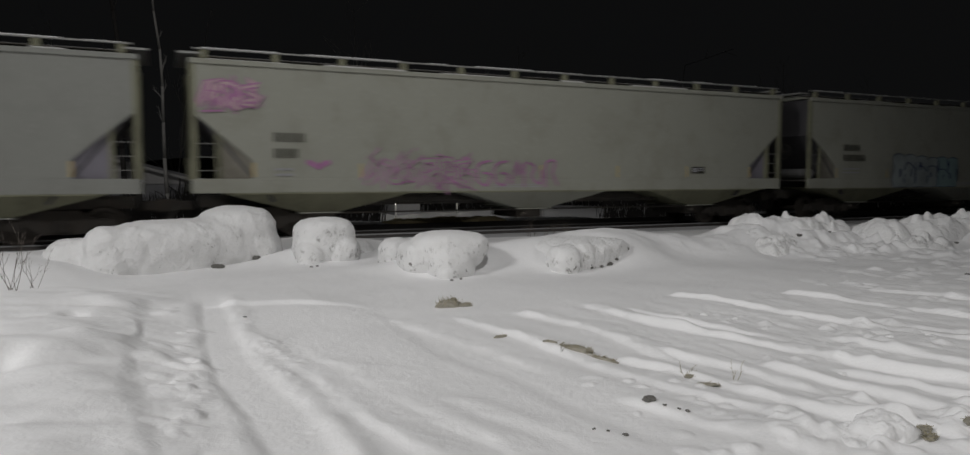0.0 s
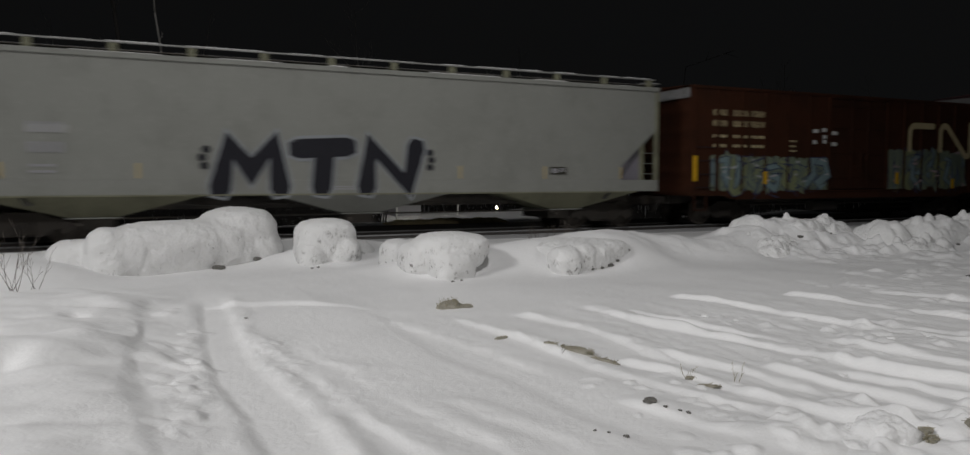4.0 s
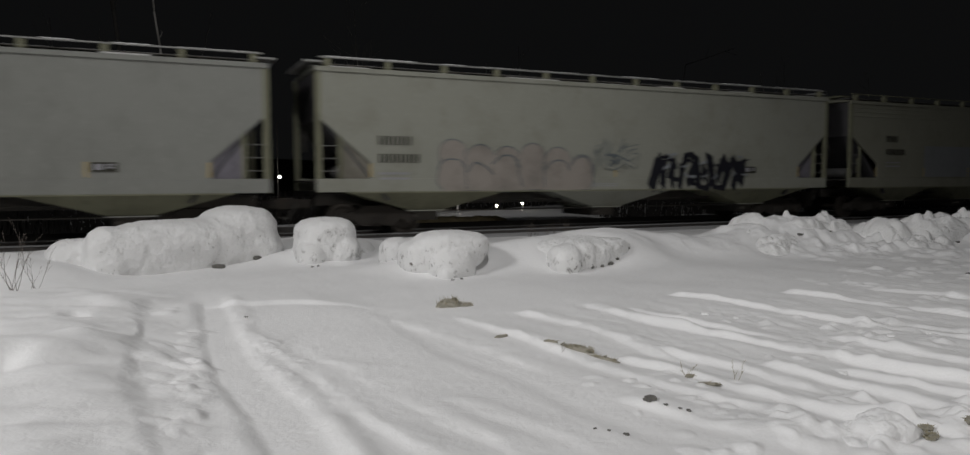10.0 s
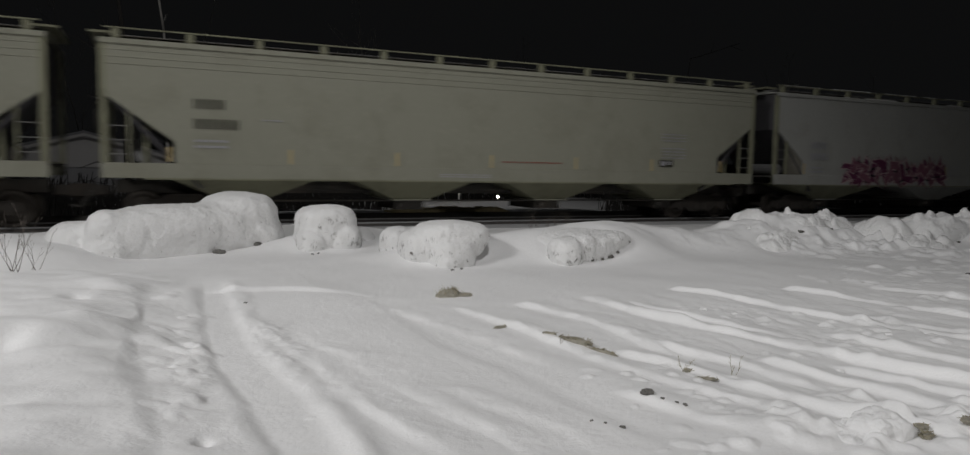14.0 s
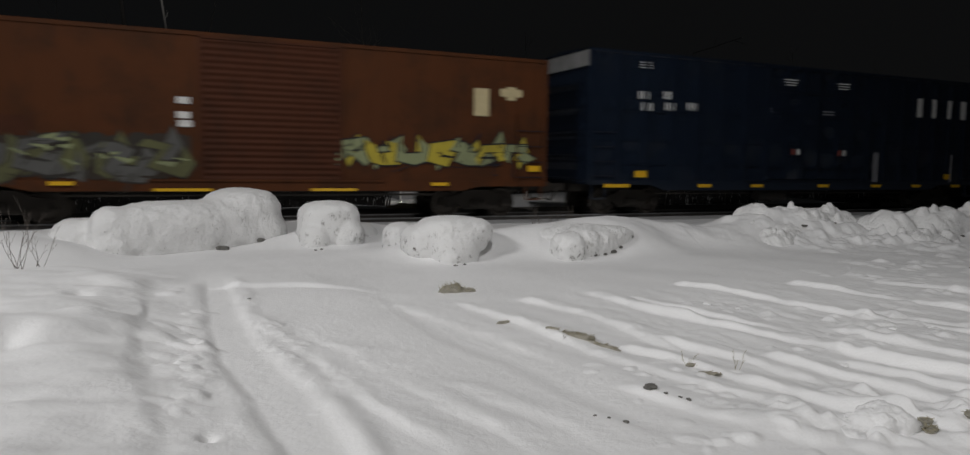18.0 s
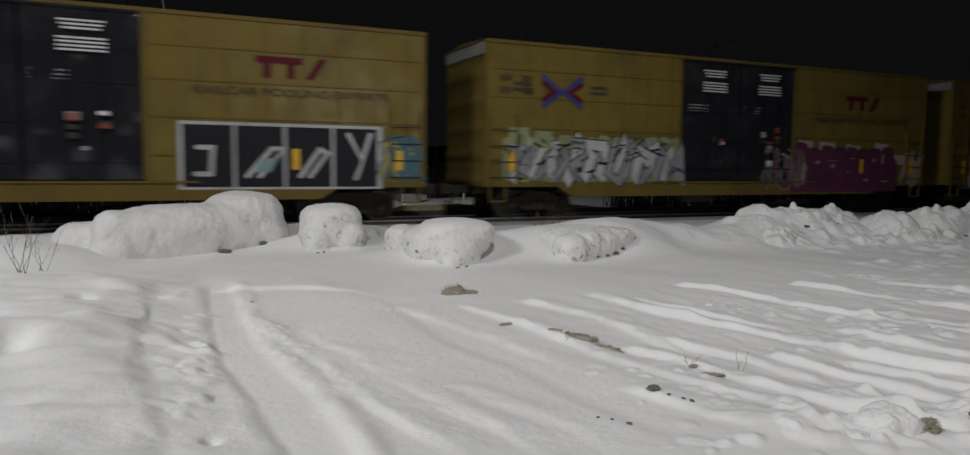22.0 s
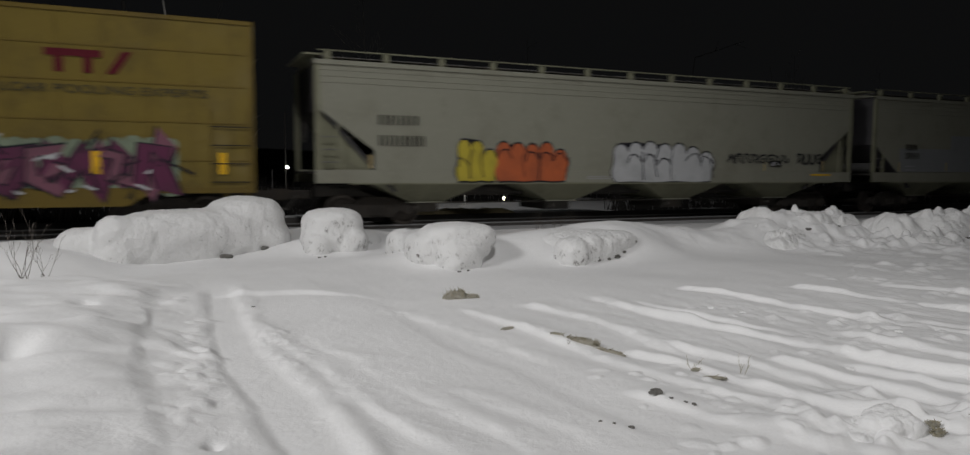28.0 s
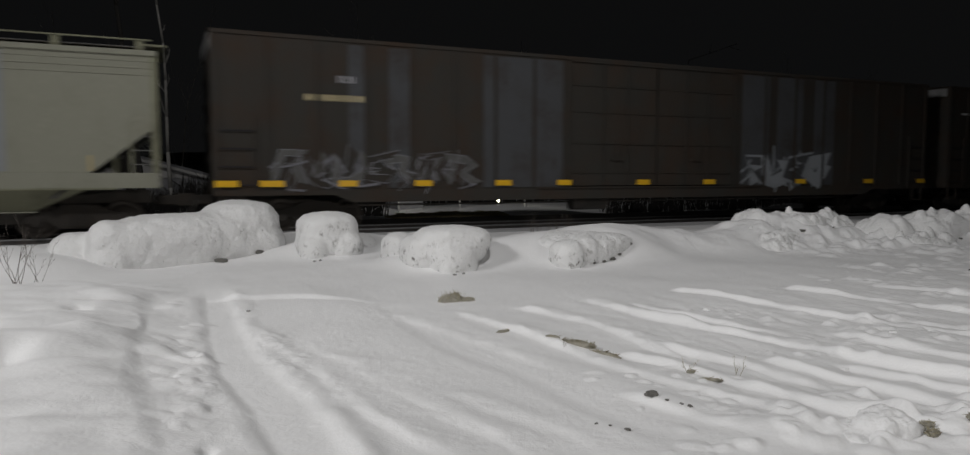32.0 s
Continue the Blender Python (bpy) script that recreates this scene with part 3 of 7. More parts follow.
mound("snow_mound", "rough mound of broken ploughed snow with dark grit", (
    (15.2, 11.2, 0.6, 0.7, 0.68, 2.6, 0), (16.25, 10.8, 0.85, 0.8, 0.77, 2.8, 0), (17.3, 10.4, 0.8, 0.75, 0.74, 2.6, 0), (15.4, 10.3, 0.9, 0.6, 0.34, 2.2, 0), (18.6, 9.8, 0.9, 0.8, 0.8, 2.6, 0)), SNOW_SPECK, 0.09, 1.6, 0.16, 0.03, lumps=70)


# ---- the track ----
def track():
    w = 0.036
    prof = [(-0.07, -0.17), (0.07, -0.17), (0.07, -0.155), (0.012, -0.13), (0.012, -0.045), (w, -0.035), (w, -0.004), (w - 0.008, 0), (-w + 0.008, 0), (-w, -0.004),
            (-w, -0.035), (-0.012, -0.045), (-0.012, -0.13), (-0.07, -0.155)]
    n = len(prof)
    for y in (TRACK_Y - 0.7525, TRACK_Y + 0.7525):
        v = [(x, q, z) for x in (-150.0, 450.0) for q, z in prof]
        f = [tuple(range(n)), tuple(range(2 * n - 1, n - 1, -1))] + [(i, i + n, (i + 1) % n + n, (i + 1) % n) for i in range(n)]
        me = mesh_of("rail", v, f, RAIL_STEEL)
        me.materials.append(RAIL_TOP)
        for k in (7, 8, 9):
            me.polygons[2 + k].material_index = 1
        thing("rail", me, "worn steel rail with snow against its foot", "rail", (0, y, RAIL_Z), "rails of the track", "structure")
    strip = Shape().prism([(-150, -0.5), (450, -0.5), (450, -0.018), (-150, -0.018)], TRACK_Y - 2.1, TRACK_Y - 0.84)
    thing("track_shoulder", strip.mesh("track_shoulder", SNOW_TRODDEN), "grey dirty snow along the foot of the rail", "snow strip", kind="structure")
    bed = Shape()
    # carried well past the far rail as a dark strip over the lit snow
    bed.prism([(-150, -0.6), (450, -0.6), (450, -0.076), (-150, -0.076)], TRACK_Y - 0.70, TRACK_Y + 6.0)
    thing("ballast_bed", bed.mesh("ballast_bed", BALLAST), "dark crushed-stone ballast under the rails, widened to darken the ground behind", "ballast", kind="structure")


track()


# ---- behind the track: trees, lamps, a snow pile, a dark wooded slope ----
def bare_tree(x, y, height, material, seed, lean=0.05, spread=0.55, label="bare leafless tree standing in the snow", first=0.35, girth=0.008):
    rnd = random.Random(seed)
    base = height_at(x, y) - 0.1
    trunk, twigs = Shape(), []
    p, d, r = Vector((0, 0, 0)), Vector((rnd.uniform(-lean, lean), rnd.uniform(-lean, lean), 1)).normalized(), height * girth
    n = 9
    pts = [p.copy()]
    for i in range(n):
        q = p + d * height / n
        r1 = max(0.012, r * 0.86)
        trunk.rod(p, q, r, r1, 7)
        if i / n >= first - 0.1:
            for _ in range(rnd.randint(1, 3)):
                twigs.append((p.lerp(q, rnd.random()), Vector((rnd.uniform(-1, 1), rnd.uniform(-1, 1), rnd.uniform(0.3, 1.2))).normalized(), r1 * 0.55, height * spread * rnd.uniform(0.18, 0.42) * (1.15 - i / n)))
        p, r = q, r1
        d = (d + Vector((rnd.uniform(-0.12, 0.12), rnd.uniform(-0.12, 0.12), 0.05))).normalized()
    tree = thing("tree", None, label, "tree", (x, y, base), "bare trees behind the track")
    part("trunk", trunk.mesh("trunk", material, True), tree)
    crown = Shape()
    for a, dr, rr, ln in twigs:
        p, d, r = a, dr, rr
        for k in range(4):
            q = p + d * ln / 4
            crown.rod(p, q, r, max(0.006, r * 0.7), 4)
            if k:
                for _ in range(2):
                    e = (d + Vector((rnd.uniform(-0.9, 0.9), rnd.uniform(-0.9, 0.9), rnd.uniform(-0.1, 0.7)))).normalized()
                    m = q + e * ln * rnd.uniform(0.15, 0.32)
                    crown.rod(q, m, r * 0.5, 0.005, 3)
                    e2 = (e + Vector((rnd.uniform(-0.7, 0.7), rnd.uniform(-0.7, 0.7), rnd.uniform(0, 0.5)))).normalized()
                    crown.rod(m, m + e2 * ln * 0.15, 0.006, 0.003, 3)
            p, r = q, r * 0.72
            d = (d + Vector((rnd.uniform(-0.3, 0.3), rnd.uniform(-0.3, 0.3), 0.12))).normalized()
    tagged(part("crown", crown.mesh("crown", material), tree), kind="stuff")
    return tree


bare_tree(0.36, 32.0, 13.0, BIRCH, 3, 0.01, 0.16, "slender pale-barked tree with few branches", 0.3, 0.0075)
bare_tree(-0.75, 35.0, 14.0, BARK_DARK, 8, 0.04, 0.5, girth=0.014)
rnd = random.Random(12)
for k in range(18):
    bare_tree(-14 + 4.9 * k + rnd.uniform(-1.5, 1.5), rnd.uniform(42, 58), rnd.uniform(9, 14), BARK_FAR, 20 + k, 0.10, 0.75, first=0.2, girth=0.004)


def leaning_snag():
    """A broken pale limb caught among the trees."""
    sh = Shape()
    pts = [(28.6, 34, 8.35), (30.2, 34.1, 8.85), (31.6, 34.0, 9.35), (32.5, 34.2, 9.62)]
    for a, b in zip(pts, pts[1:]):
        sh.rod(a, b, 0.022, 0.015, 5)
    sh.rod(pts[2], (32.7, 34.1, 9.2), 0.015, 0.008, 4).rod(pts[1], (30.6, 34.3, 9.5), 0.015, 0.006, 4).rod((28.6, 34, 8.35), (27.8, 34.5, 0.0), 0.022, 0.05, 6)
    thing("dead_tree", sh.mesh("dead_tree", BARK_DARK), "broken pale dead tree leaning over", "tree")


leaning_snag()
SLOPE = plain("dark_wooded_slope", (0.012, 0.013, 0.011), 1.0, 0, 0.7, 0.5, 0.0)
rg = []
for k in range(60):
    x = -150 + 8 * k
    rg.append((x, 3.5 + 0.6 * math.sin(k * 0.35) + 0.4 * math.sin(k * 1.7) + rnd.uniform(-0.3, 0.3)))
thing("backdrop", Shape().prism([(330, -2), (-160, -2), (-160, 3)] + rg + [(330, 3)], 82, 84).mesh("backdrop", SLOPE), "dark wooded slope far behind the track", "backdrop", kind="structure")

SIDING = plain("pale_siding", (0.52, 0.51, 0.50), 0.8, 0, 0.15, 1.2, 0.1)
SIDING_LOW = plain("grey_siding", (0.30, 0.30, 0.31), 0.85, 0, 0.2, 1.2, 0.1)


def low_shed(x, y, ridge_z, eave_z, half, back):
    """A gabled shed whose end wall faces the track, its base below the level of the rails."""
    shed = thing("shed", None, "low gabled shed with pale siding and snow on its roof", "shed", (x, y, -0.6))
    top, low = ridge_z + 0.6, eave_z + 0.6
    mid = low + 0.15
    part("end_wall", Shape().prism([(-half, mid), (half, mid), (half, low), (0, top), (-half, low)], 0, 0.15).mesh("end_wall", SIDING), shed)
    part("lower_wall", Shape().box(-half, half, -0.02, 0.15, 0, mid - 0.03).mesh("lower_wall", SIDING_LOW), shed, "grey lower boards")
    part("side_wall", Shape().box(half - 0.15, half, 0.16, back, 0, low).mesh("side_wall", SIDING_LOW), shed)
    for s in (1, -1):
        ring = [(0, top + 0.03), (s * (half + 0.3), low - 0.06), (s * (half + 0.3), low + 0.06), (0, top + 0.15)]
        part("roof", Shape().prism(ring if s < 0 else ring[::-1], -0.3, back + 0.3).mesh("roof", SNOW_GREY), shed, "snow-covered roof slope")
        board = [(0, top - 0.12), (s * (half + 0.28), low - 0.22), (s * (half + 0.28), low - 0.07), (0, top + 0.02)]
        part("bargeboard", Shape().prism(board if s < 0 else board[::-1], -0.31, -0.27).mesh("bargeboard", SIDING), shed, "white edge board")


low_shed(-3.3, 40.0, 3.05, 1.27, 6.45, 9.0)


def crooked_tree():
    """A dark trunk with a pale broken tip and one bent low branch."""
    tree = thing("tree", None, "dark crooked trunk with a pale broken top", "tree", (-1.25, 35.0, height_at(-1.25, 35.0) - 0.1), "bare trees behind the track")
    sh = Shape()
    pts = [(0.1, 0, 0), (0.0, 0, 1.1), (-0.06, 0, 2.2), (-0.10, 0.05, 3.4), (-0.12, 0, 4.0), (-0.35, 0, 4.5)]
    for k, (a, b) in enumerate(zip(pts, pts[1:])):
        sh.rod(a, b, 0.15 - 0.02 * k, 0.13 - 0.02 * k, 8)
    part("trunk", sh.mesh("trunk", BARK_DARK, True), tree)
    for pts in (((0.0, 0, 1.3, 0.05), (-0.5, 0, 1.9, 0.04), (-1.2, 0, 2.1, 0.03), (-1.9, 0, 1.8, 0.015)), ((-0.35, 0, 4.5, 0.03), (-1.0, 0, 4.8, 0.02), (-1.5, 0, 4.9, 0.01))):
        br = Shape()
        for a, b in zip(pts, pts[1:]):
            br.rod(a[:3], b[:3], a[3], b[3], 5)
        part("branch", br.mesh("branch", BARK), tree)


crooked_tree()
snow_block("earth_bank", "low bank of bare earth and straw beside the ballast", (
    (9.0, 27.0, -0.25, 1.2, 0.7, 0.32, 0), (10.6, 27.0, -0.25, 1.3, 0.7, 0.36, 0), (12.2, 27.1, -0.25, 1.2, 0.7, 0.34, 0)), DIRT_BANK, 0.07, 0.18, 2, "earth bank")


def screen_brush():
    """Dark leafless brush along the foot of the slope, added to hide lit snow there."""
    rnd, sh = random.Random(77), Shape()
    for k in range(4200):
        x, y = rnd.uniform(-14, 62), rnd.uniform(39.5, 42.0)
        h = rnd.uniform(0.5, 2.0) * (0.75 + 0.35 * math.sin(x * 0.7) * math.sin(x * 0.23 + 1))
        tip = (x + rnd.uniform(-0.5, 0.5), y + rnd.uniform(-0.3, 0.3), h)
        sh.rod((x, y, -0.6), tip, 0.035, 0.012, 3)
        sh.rod((x + (tip[0] - x) * 0.6, y, h * 0.55), (x + rnd.uniform(-0.7, 0.7), y, h * rnd.uniform(0.7, 1.1)), 0.02, 0.008, 3)
    for k in range(6000):       # the nearer growth stops short of the lamps
        x, y = rnd.choice((rnd.uniform(-14, 8.6), rnd.uniform(20, 62))), rnd.uniform(28.5, 30.5)
        h = rnd.uniform(0.5, 1.4) * (0.8 + 0.3 * math.sin(x * 0.9))
        tip = (x + rnd.uniform(-0.4, 0.4), y + rnd.uniform(-0.3, 0.3), h)
        sh.rod((x, y, -0.5), tip, 0.026, 0.008, 3)
        sh.rod((x + (tip[0] - x) * 0.6, y, h * 0.5), (x + rnd.uniform(-0.5, 0.5), y, h * rnd.uniform(0.6, 1.1)), 0.015, 0.006, 3)
    thing("screen_brush", sh.mesh("screen_brush", BRUSH), "dark leafless brush added to hide the lit snow behind the track", "undergrowth", kind="stuff")


screen_brush()


def bollard(x, y, z, warm, watts):
    g = height_at(x, y)
    b = thing("bollard_lamp", None, "short lamp post with a glowing white head", "lamp", (x, y, g - 0.05), "low lamps behind the track")
    part("post", Shape().rod((0, 0, 0), (0, 0, z - g - 0.03), 0.05, 0.05, 8).mesh("post", CONCRETE), b)
    part("head", Shape().ball((0, 0, z - g + 0.05), (0.06, 0.06, 0.06), 10, 8).mesh("head", LAMP_WARM if warm else LAMP_WHITE, True), b)
    if watts:
        d = bpy.data.lights.new("bollard_light", "POINT")
        d.energy, d.shadow_soft_size, d.color = watts, 0.1, (1.0, 0.92, 0.75)
        o = new("bollard_light", d)
        o.location = (x, y - 0.25, z + 0.12)


thing("hut", Shape().box(0, 1.3, 0, 2.5, -0.6, 0.62).prism([(-0.15, 0.62), (1.45, 0.62), (1.0, 0.95), (0.3, 0.95)], -0.15, 2.7).mesh("garage", SIDING_LOW), "small pale hut wall lit by a lamp", "hut", (10.75, 34.2, 0.0))
bollard(10.39, 33.0, 0.48, False, 1.3)
bollard(13.57, 33.0, 0.58, False, 1.5)
bollard(15.72, 33.0, 0.27, True, 2)
bollard(17.22, 33.0, 0.37, False, 0)


def lamp_post():
    p = thing("lamp_post", None, "thin pole with a small glowing lamp", "lamp", (5.63, 38.0, height_at(5.63, 38) - 0.1))
    part("pole", Shape().rod((0, 0, 0), (0, 0, 5.1), 0.05, 0.035, 8).mesh("pole", BARK_DARK), p)
    part("arm", Shape().rod((0, 0, 2.3), (0.02, -0.35, 2.35), 0.02).mesh("arm", CONCRETE), p)
    part("lamp_head", Shape().ball((0.02, -0.4, 2.3), (0.065, 0.065, 0.065), 10, 8).mesh("lamp_head", LAMP_WHITE, True), p)


lamp_post()
thing("marker_stake", Shape().rod((0, 0, -0.2), (0.01, 0, 1.65), 0.022, 0.018, 6).mesh("marker_stake", BARK), "pale wooden marker stake beyond the rails", "stake", (3.25, 25.0, 0.0))


# ---- small things in the snow ----
def weed(x, y, h, n, seed, label, material=TWIG, splay=0.5):
    rnd = random.Random(seed)
    w = thing("dry_weed" if h < 0.9 else "bare_shrub", None, label, "shrub", (x, y, height_at(x, y) - 0.03), "dry weeds in the snow")
    sh = Shape()
    for _ in range(n):
        p = Vector((rnd.uniform(-0.05, 0.05), rnd.uniform(-0.05, 0.05), 0))
        d = Vector((rnd.uniform(-splay, splay), rnd.uniform(-splay, splay), 1)).normalized()
        ln, r = h * rnd.uniform(0.6, 1.05), 0.003 + 0.003 * h
        for k in range(4):
            q = p + d * ln / 4
            sh.rod(p, q, r, r * 0.75, 4)
            if k:
                for _ in range(2):
                    e = (d + Vector((rnd.uniform(-0.8, 0.8), rnd.uniform(-0.8, 0.8), rnd.uniform(0, 0.5)))).normalized()
                    sh.rod(q, q + e * ln * rnd.uniform(0.12, 0.3), r * 0.5, 0.0018, 3)
            p, r = q, r * 0.75
            d = (d + Vector((rnd.uniform(-0.25, 0.25), rnd.uniform(-0.25, 0.25), 0))).normalized()
    tagged(part("stem", sh.mesh("stem", material), w), kind="stuff")
    return w


weed(-1.75, 10.9, 0.85, 7, 1, "bare brown weed stalks standing in the drift")
weed(-1.55, 11.1, 0.6, 4, 2, "bare brown weed stalks standing in the drift")
for k in range(6):
    weed(9.35 + 0.28 * k, 17.5 + 0.1 * (k % 2), 0.45 if k % 3 else 0.6, 5, 30 + k, "dry weed stalks beside the rail", TWIG, 0.35)
weed(4.03, 4.66, 0.14, 4, 5, "tiny dry weed poking from the snow", STRAW, 0.7)
weed(4.22, 4.36, 0.16, 3, 6, "tiny dry weed poking from the snow", STRAW, 0.3)
weed(3.47, 5.85, 0.10, 2, 7, "tiny dry twig poking from the snow", TWIG, 0.9)


def clod(name, x, y, size, material, label, category, seed, sink=0.35, squash=0.5):
    rnd = random.Random(seed)
    sh = Shape()
    for k in range(rnd.randint(2, 4)):
        o = Vector((rnd.uniform(-0.4, 0.4) * size, rnd.uniform(-0.3, 0.3) * size, 0))
        s0 = size * rnd.uniform(0.3, 0.55)
        b = Shape().ball((0, 0, 0), (1, 1, 1), 9, 6)
        pts = []
        for v in b.v:
            q = Vector(v) * s0 * (1 + 0.35 * noise.noise(Vector(v) * 2.3 + Vector((seed, k, 0))))
            pts.append(o + Vector((q.x, q.y, q.z * squash)))
        sh.add(pts, b.f)
    return thing(name, sh.mesh(name, material), label, category, (x, y, height_at(x, y) + size * squash * (0.5 - sink)), "clods in the snow")


def grass_patch(x, y, lx, ly, turn, n, h, seed):
    """A scrap of dead turf turned up by the plough: a low clod with short blades."""
    rnd = random.Random(seed)
    g = thing("grass_clump", None, "torn clump of olive dead grass and earth in the snow", "grass clump", (x, y, height_at(x, y)), "clods in the snow")
    g.rotation_euler = (0, 0, radians(turn))
    b = Shape().ball((0, 0, 0), (1, 1, 1), 14, 8)
    pts = [Vector((v[0] * lx, v[1] * ly, v[2] * h * 0.55)) * (1 + 0.4 * noise.noise(Vector(v) * 2.5 + Vector((seed, 0, 0)))) for v in b.v]
    base = Shape().add(pts, b.f)
    part("turf", base.mesh("turf", CLOD), g)
    sh = Shape()
    for _ in range(n):
        u, a = math.sqrt(rnd.random()), rnd.uniform(0, 2 * math.pi)
        px, py = lx * u * math.cos(a), ly * u * math.sin(a)
        z = h * 0.45 * math.sqrt(max(0, 1 - u * u))
        sh.rod((px, py, z), (px + rnd.uniform(-0.04, 0.04), py + rnd.uniform(-0.04, 0.04), z + h * rnd.uniform(0.05, 0.5)), 0.005, 0.001, 3)
    tagged(part("dead_grass", sh.mesh("dead_grass", STRAW), g), kind="stuff")


grass_patch(3.38, 8.5, 0.17, 0.10, -10, 90, 0.17, 1)
grass_patch(3.56, 8.44, 0.13, 0.06, -10, 40, 0.07, 11)
grass_patch(3.60, 5.80, 0.22, 0.06, -62, 110, 0.07, 2)
grass_patch(3.68, 5.45, 0.18, 0.035, -70, 40, 0.04, 12)
grass_patch(3.24, 6.7, 0.10, 0.03, 20, 12, 0.04, 3)
grass_patch(3.50, 6.1, 0.09, 0.03, -60, 10, 0.03, 4)
grass_patch(3.98, 4.42, 0.12, 0.03, -30, 26, 0.03, 5)
grass_patch(4.05, 4.68, 0.06, 0.03, 0, 10, 0.03, 6)
grass_patch(4.36, 2.86, 0.06, 0.04, 0, 14, 0.03, 7)
# the four near x 7, y 10.8 stand in for the shade in the slab's hollow
for k, (x, y, s) in enumerate(((3.26, 4.17, 0.075), (3.22, 4.20, 0.05), (3.32, 3.95, 0.03), (3.28, 4.05, 0.025), (3.36, 3.9, 0.03), (2.70, 3.74, 0.035), (2.64, 3.83, 0.022), (2.58, 3.9, 0.02), (0.89, 8.7, 0.035), (1.72, 14.42, 0.15), (0.98, 13.98, 0.19), (6.98, 10.72, 0.12), (7.18, 10.74, 0.10), (7.42, 10.80, 0.11), (7.66, 10.92, 0.09),
                               (13.0, 11.55, 0.10), (13.9, 11.5, 0.06), (12.6, 7.6, 0.09), (4.05, 3.02, 0.04), (15.2, 10.4, 0.07), (16.1, 10.0, 0.09), (16.9, 9.8, 0.06), (4.42, 10.62, 0.06), (4.25, 10.55, 0.05), (2.5, 13.0, 0.05), (2.62, 13.05, 0.05))):
    clod("stone", x, y, s, STONE, "dark stone half sunk in the snow, a few in place of hollow shade", "stone", 80 + k, 0.3, 0.6)
for k, (x, y, s) in enumerate(((4.6, 3.2, 0.05), (4.9, 3.6, 0.05), (5.3, 4.2, 0.05), (6.2, 6.4, 0.07), (6.0, 6.7, 0.06), (7.0, 5.0, 0.06), (7.5, 4.9, 0.07), (4.1, 3.2, 0.06))):
    clod("snow_lump", x, y, s, SNOW, "loose lump of broken snow", "snow lump", 120 + k, 0.42, 0.6)
grass_patch(4.62, 2.72, 0.07, 0.05, 10, 18, 0.04, 9)
grass_patch(4.30, 2.78, 0.05, 0.04, 10, 40, 0.06, 13)
snow_block("snow_lump", "squarish chunk of ploughed snow on the lot", ((4.06, 2.98, 0.05, 0.17, 0.14, 0.12, 20), (4.16, 2.93, 0.03, 0.13, 0.12, 0.12, 0), (3.90, 2.99, -0.02, 0.16, 0.13, 0.10, 0), (4.3, 2.9, -0.03, 0.14, 0.12, 0.10, 0)), SNOW_CAP, 0.010, 0.10, 3, "snow lump", 0.05, 0.8)

# ---- the train ----
HALF = 1.6
HOPPER_GREY = paint("hopper_grey", (0.292, 0.296, 0.255), (0.225, 0.224, 0.185), 0.5, 0.45, 0.45)
HOPPER_TAN = paint("hopper_tan", (0.248, 0.248, 0.200), (0.195, 0.188, 0.145), 0.5, 0.4, 0.4)
HOPPER_COOL = paint("hopper_cool_grey", (0.245, 0.250, 0.230), (0.200, 0.202, 0.185), 0.5, 0.5, 0.5)
HOPPER_WHITE = paint("hopper_white", (0.312, 0.315, 0.295), (0.240, 0.235, 0.205), 0.45, 0.35, 0.35)
HOPPER_TRIM = paint("hopper_trim", (0.207, 0.207, 0.144), (0.112, 0.108, 0.0774), 0.6, 0.5, 0.5)
HOPPER_SHEET = paint("slope_sheet_grey", (0.257, 0.257, 0.257), (0.128, 0.128, 0.119), 0.6, 0.5, 0.5)
# slope and end sheets: the shade of the open car ends, put into the colour
RECESS_SHADE = paint("end_recess_shade", (0.0756, 0.0731, 0.0781), (0.0504, 0.0479, 0.0504), 0.6, 0.5, 0.5)
GUSSET = paint("gusset_plum_grey", (0.189, 0.18, 0.207), (0.108, 0.099, 0.108), 0.6, 0.5, 0.5)
GUSSET_TAN = paint("gusset_tan_grey", (0.20, 0.19, 0.16), (0.12, 0.11, 0.09), 0.6, 0.6, 0.6)
PATCH_BLUE = paint("overpaint_blue_grey", (0.235, 0.246, 0.252), (0.190, 0.196, 0.196), 0.5, 0.3, 0.3)
UNDER = paint("underframe_black", (0.063, 0.0594, 0.054), (0.126, 0.108, 0.09), 0.7, 0.5, 0.3)
BOGIE = paint("bogie_rust", (0.036, 0.0324, 0.0288), (0.0576, 0.045, 0.0324), 0.8, 0.5, 0.3)
WHEEL = paint("wheel_steel", (0.081, 0.072, 0.063), (0.045, 0.0396, 0.036), 0.55, 0.5, 0.1, 0.5)
TREAD = plain("wheel_tread", (0.54, 0.522, 0.486), 0.35, 0.8, 0.15)
BROWN = paint("boxcar_brown", (0.0527, 0.02, 0.011), (0.0221, 0.0127, 0.00893), 0.55, 0.45, 0.4)
BROWN_DOOR = paint("boxcar_brown_door", (0.0425, 0.017, 0.0102), (0.0204, 0.0119, 0.0085), 0.55, 0.5, 0.4)
PLUM = paint("boxcar_plum", (0.088, 0.0490, 0.0520), (0.050, 0.0340, 0.0350), 0.5, 0.4, 0.35)
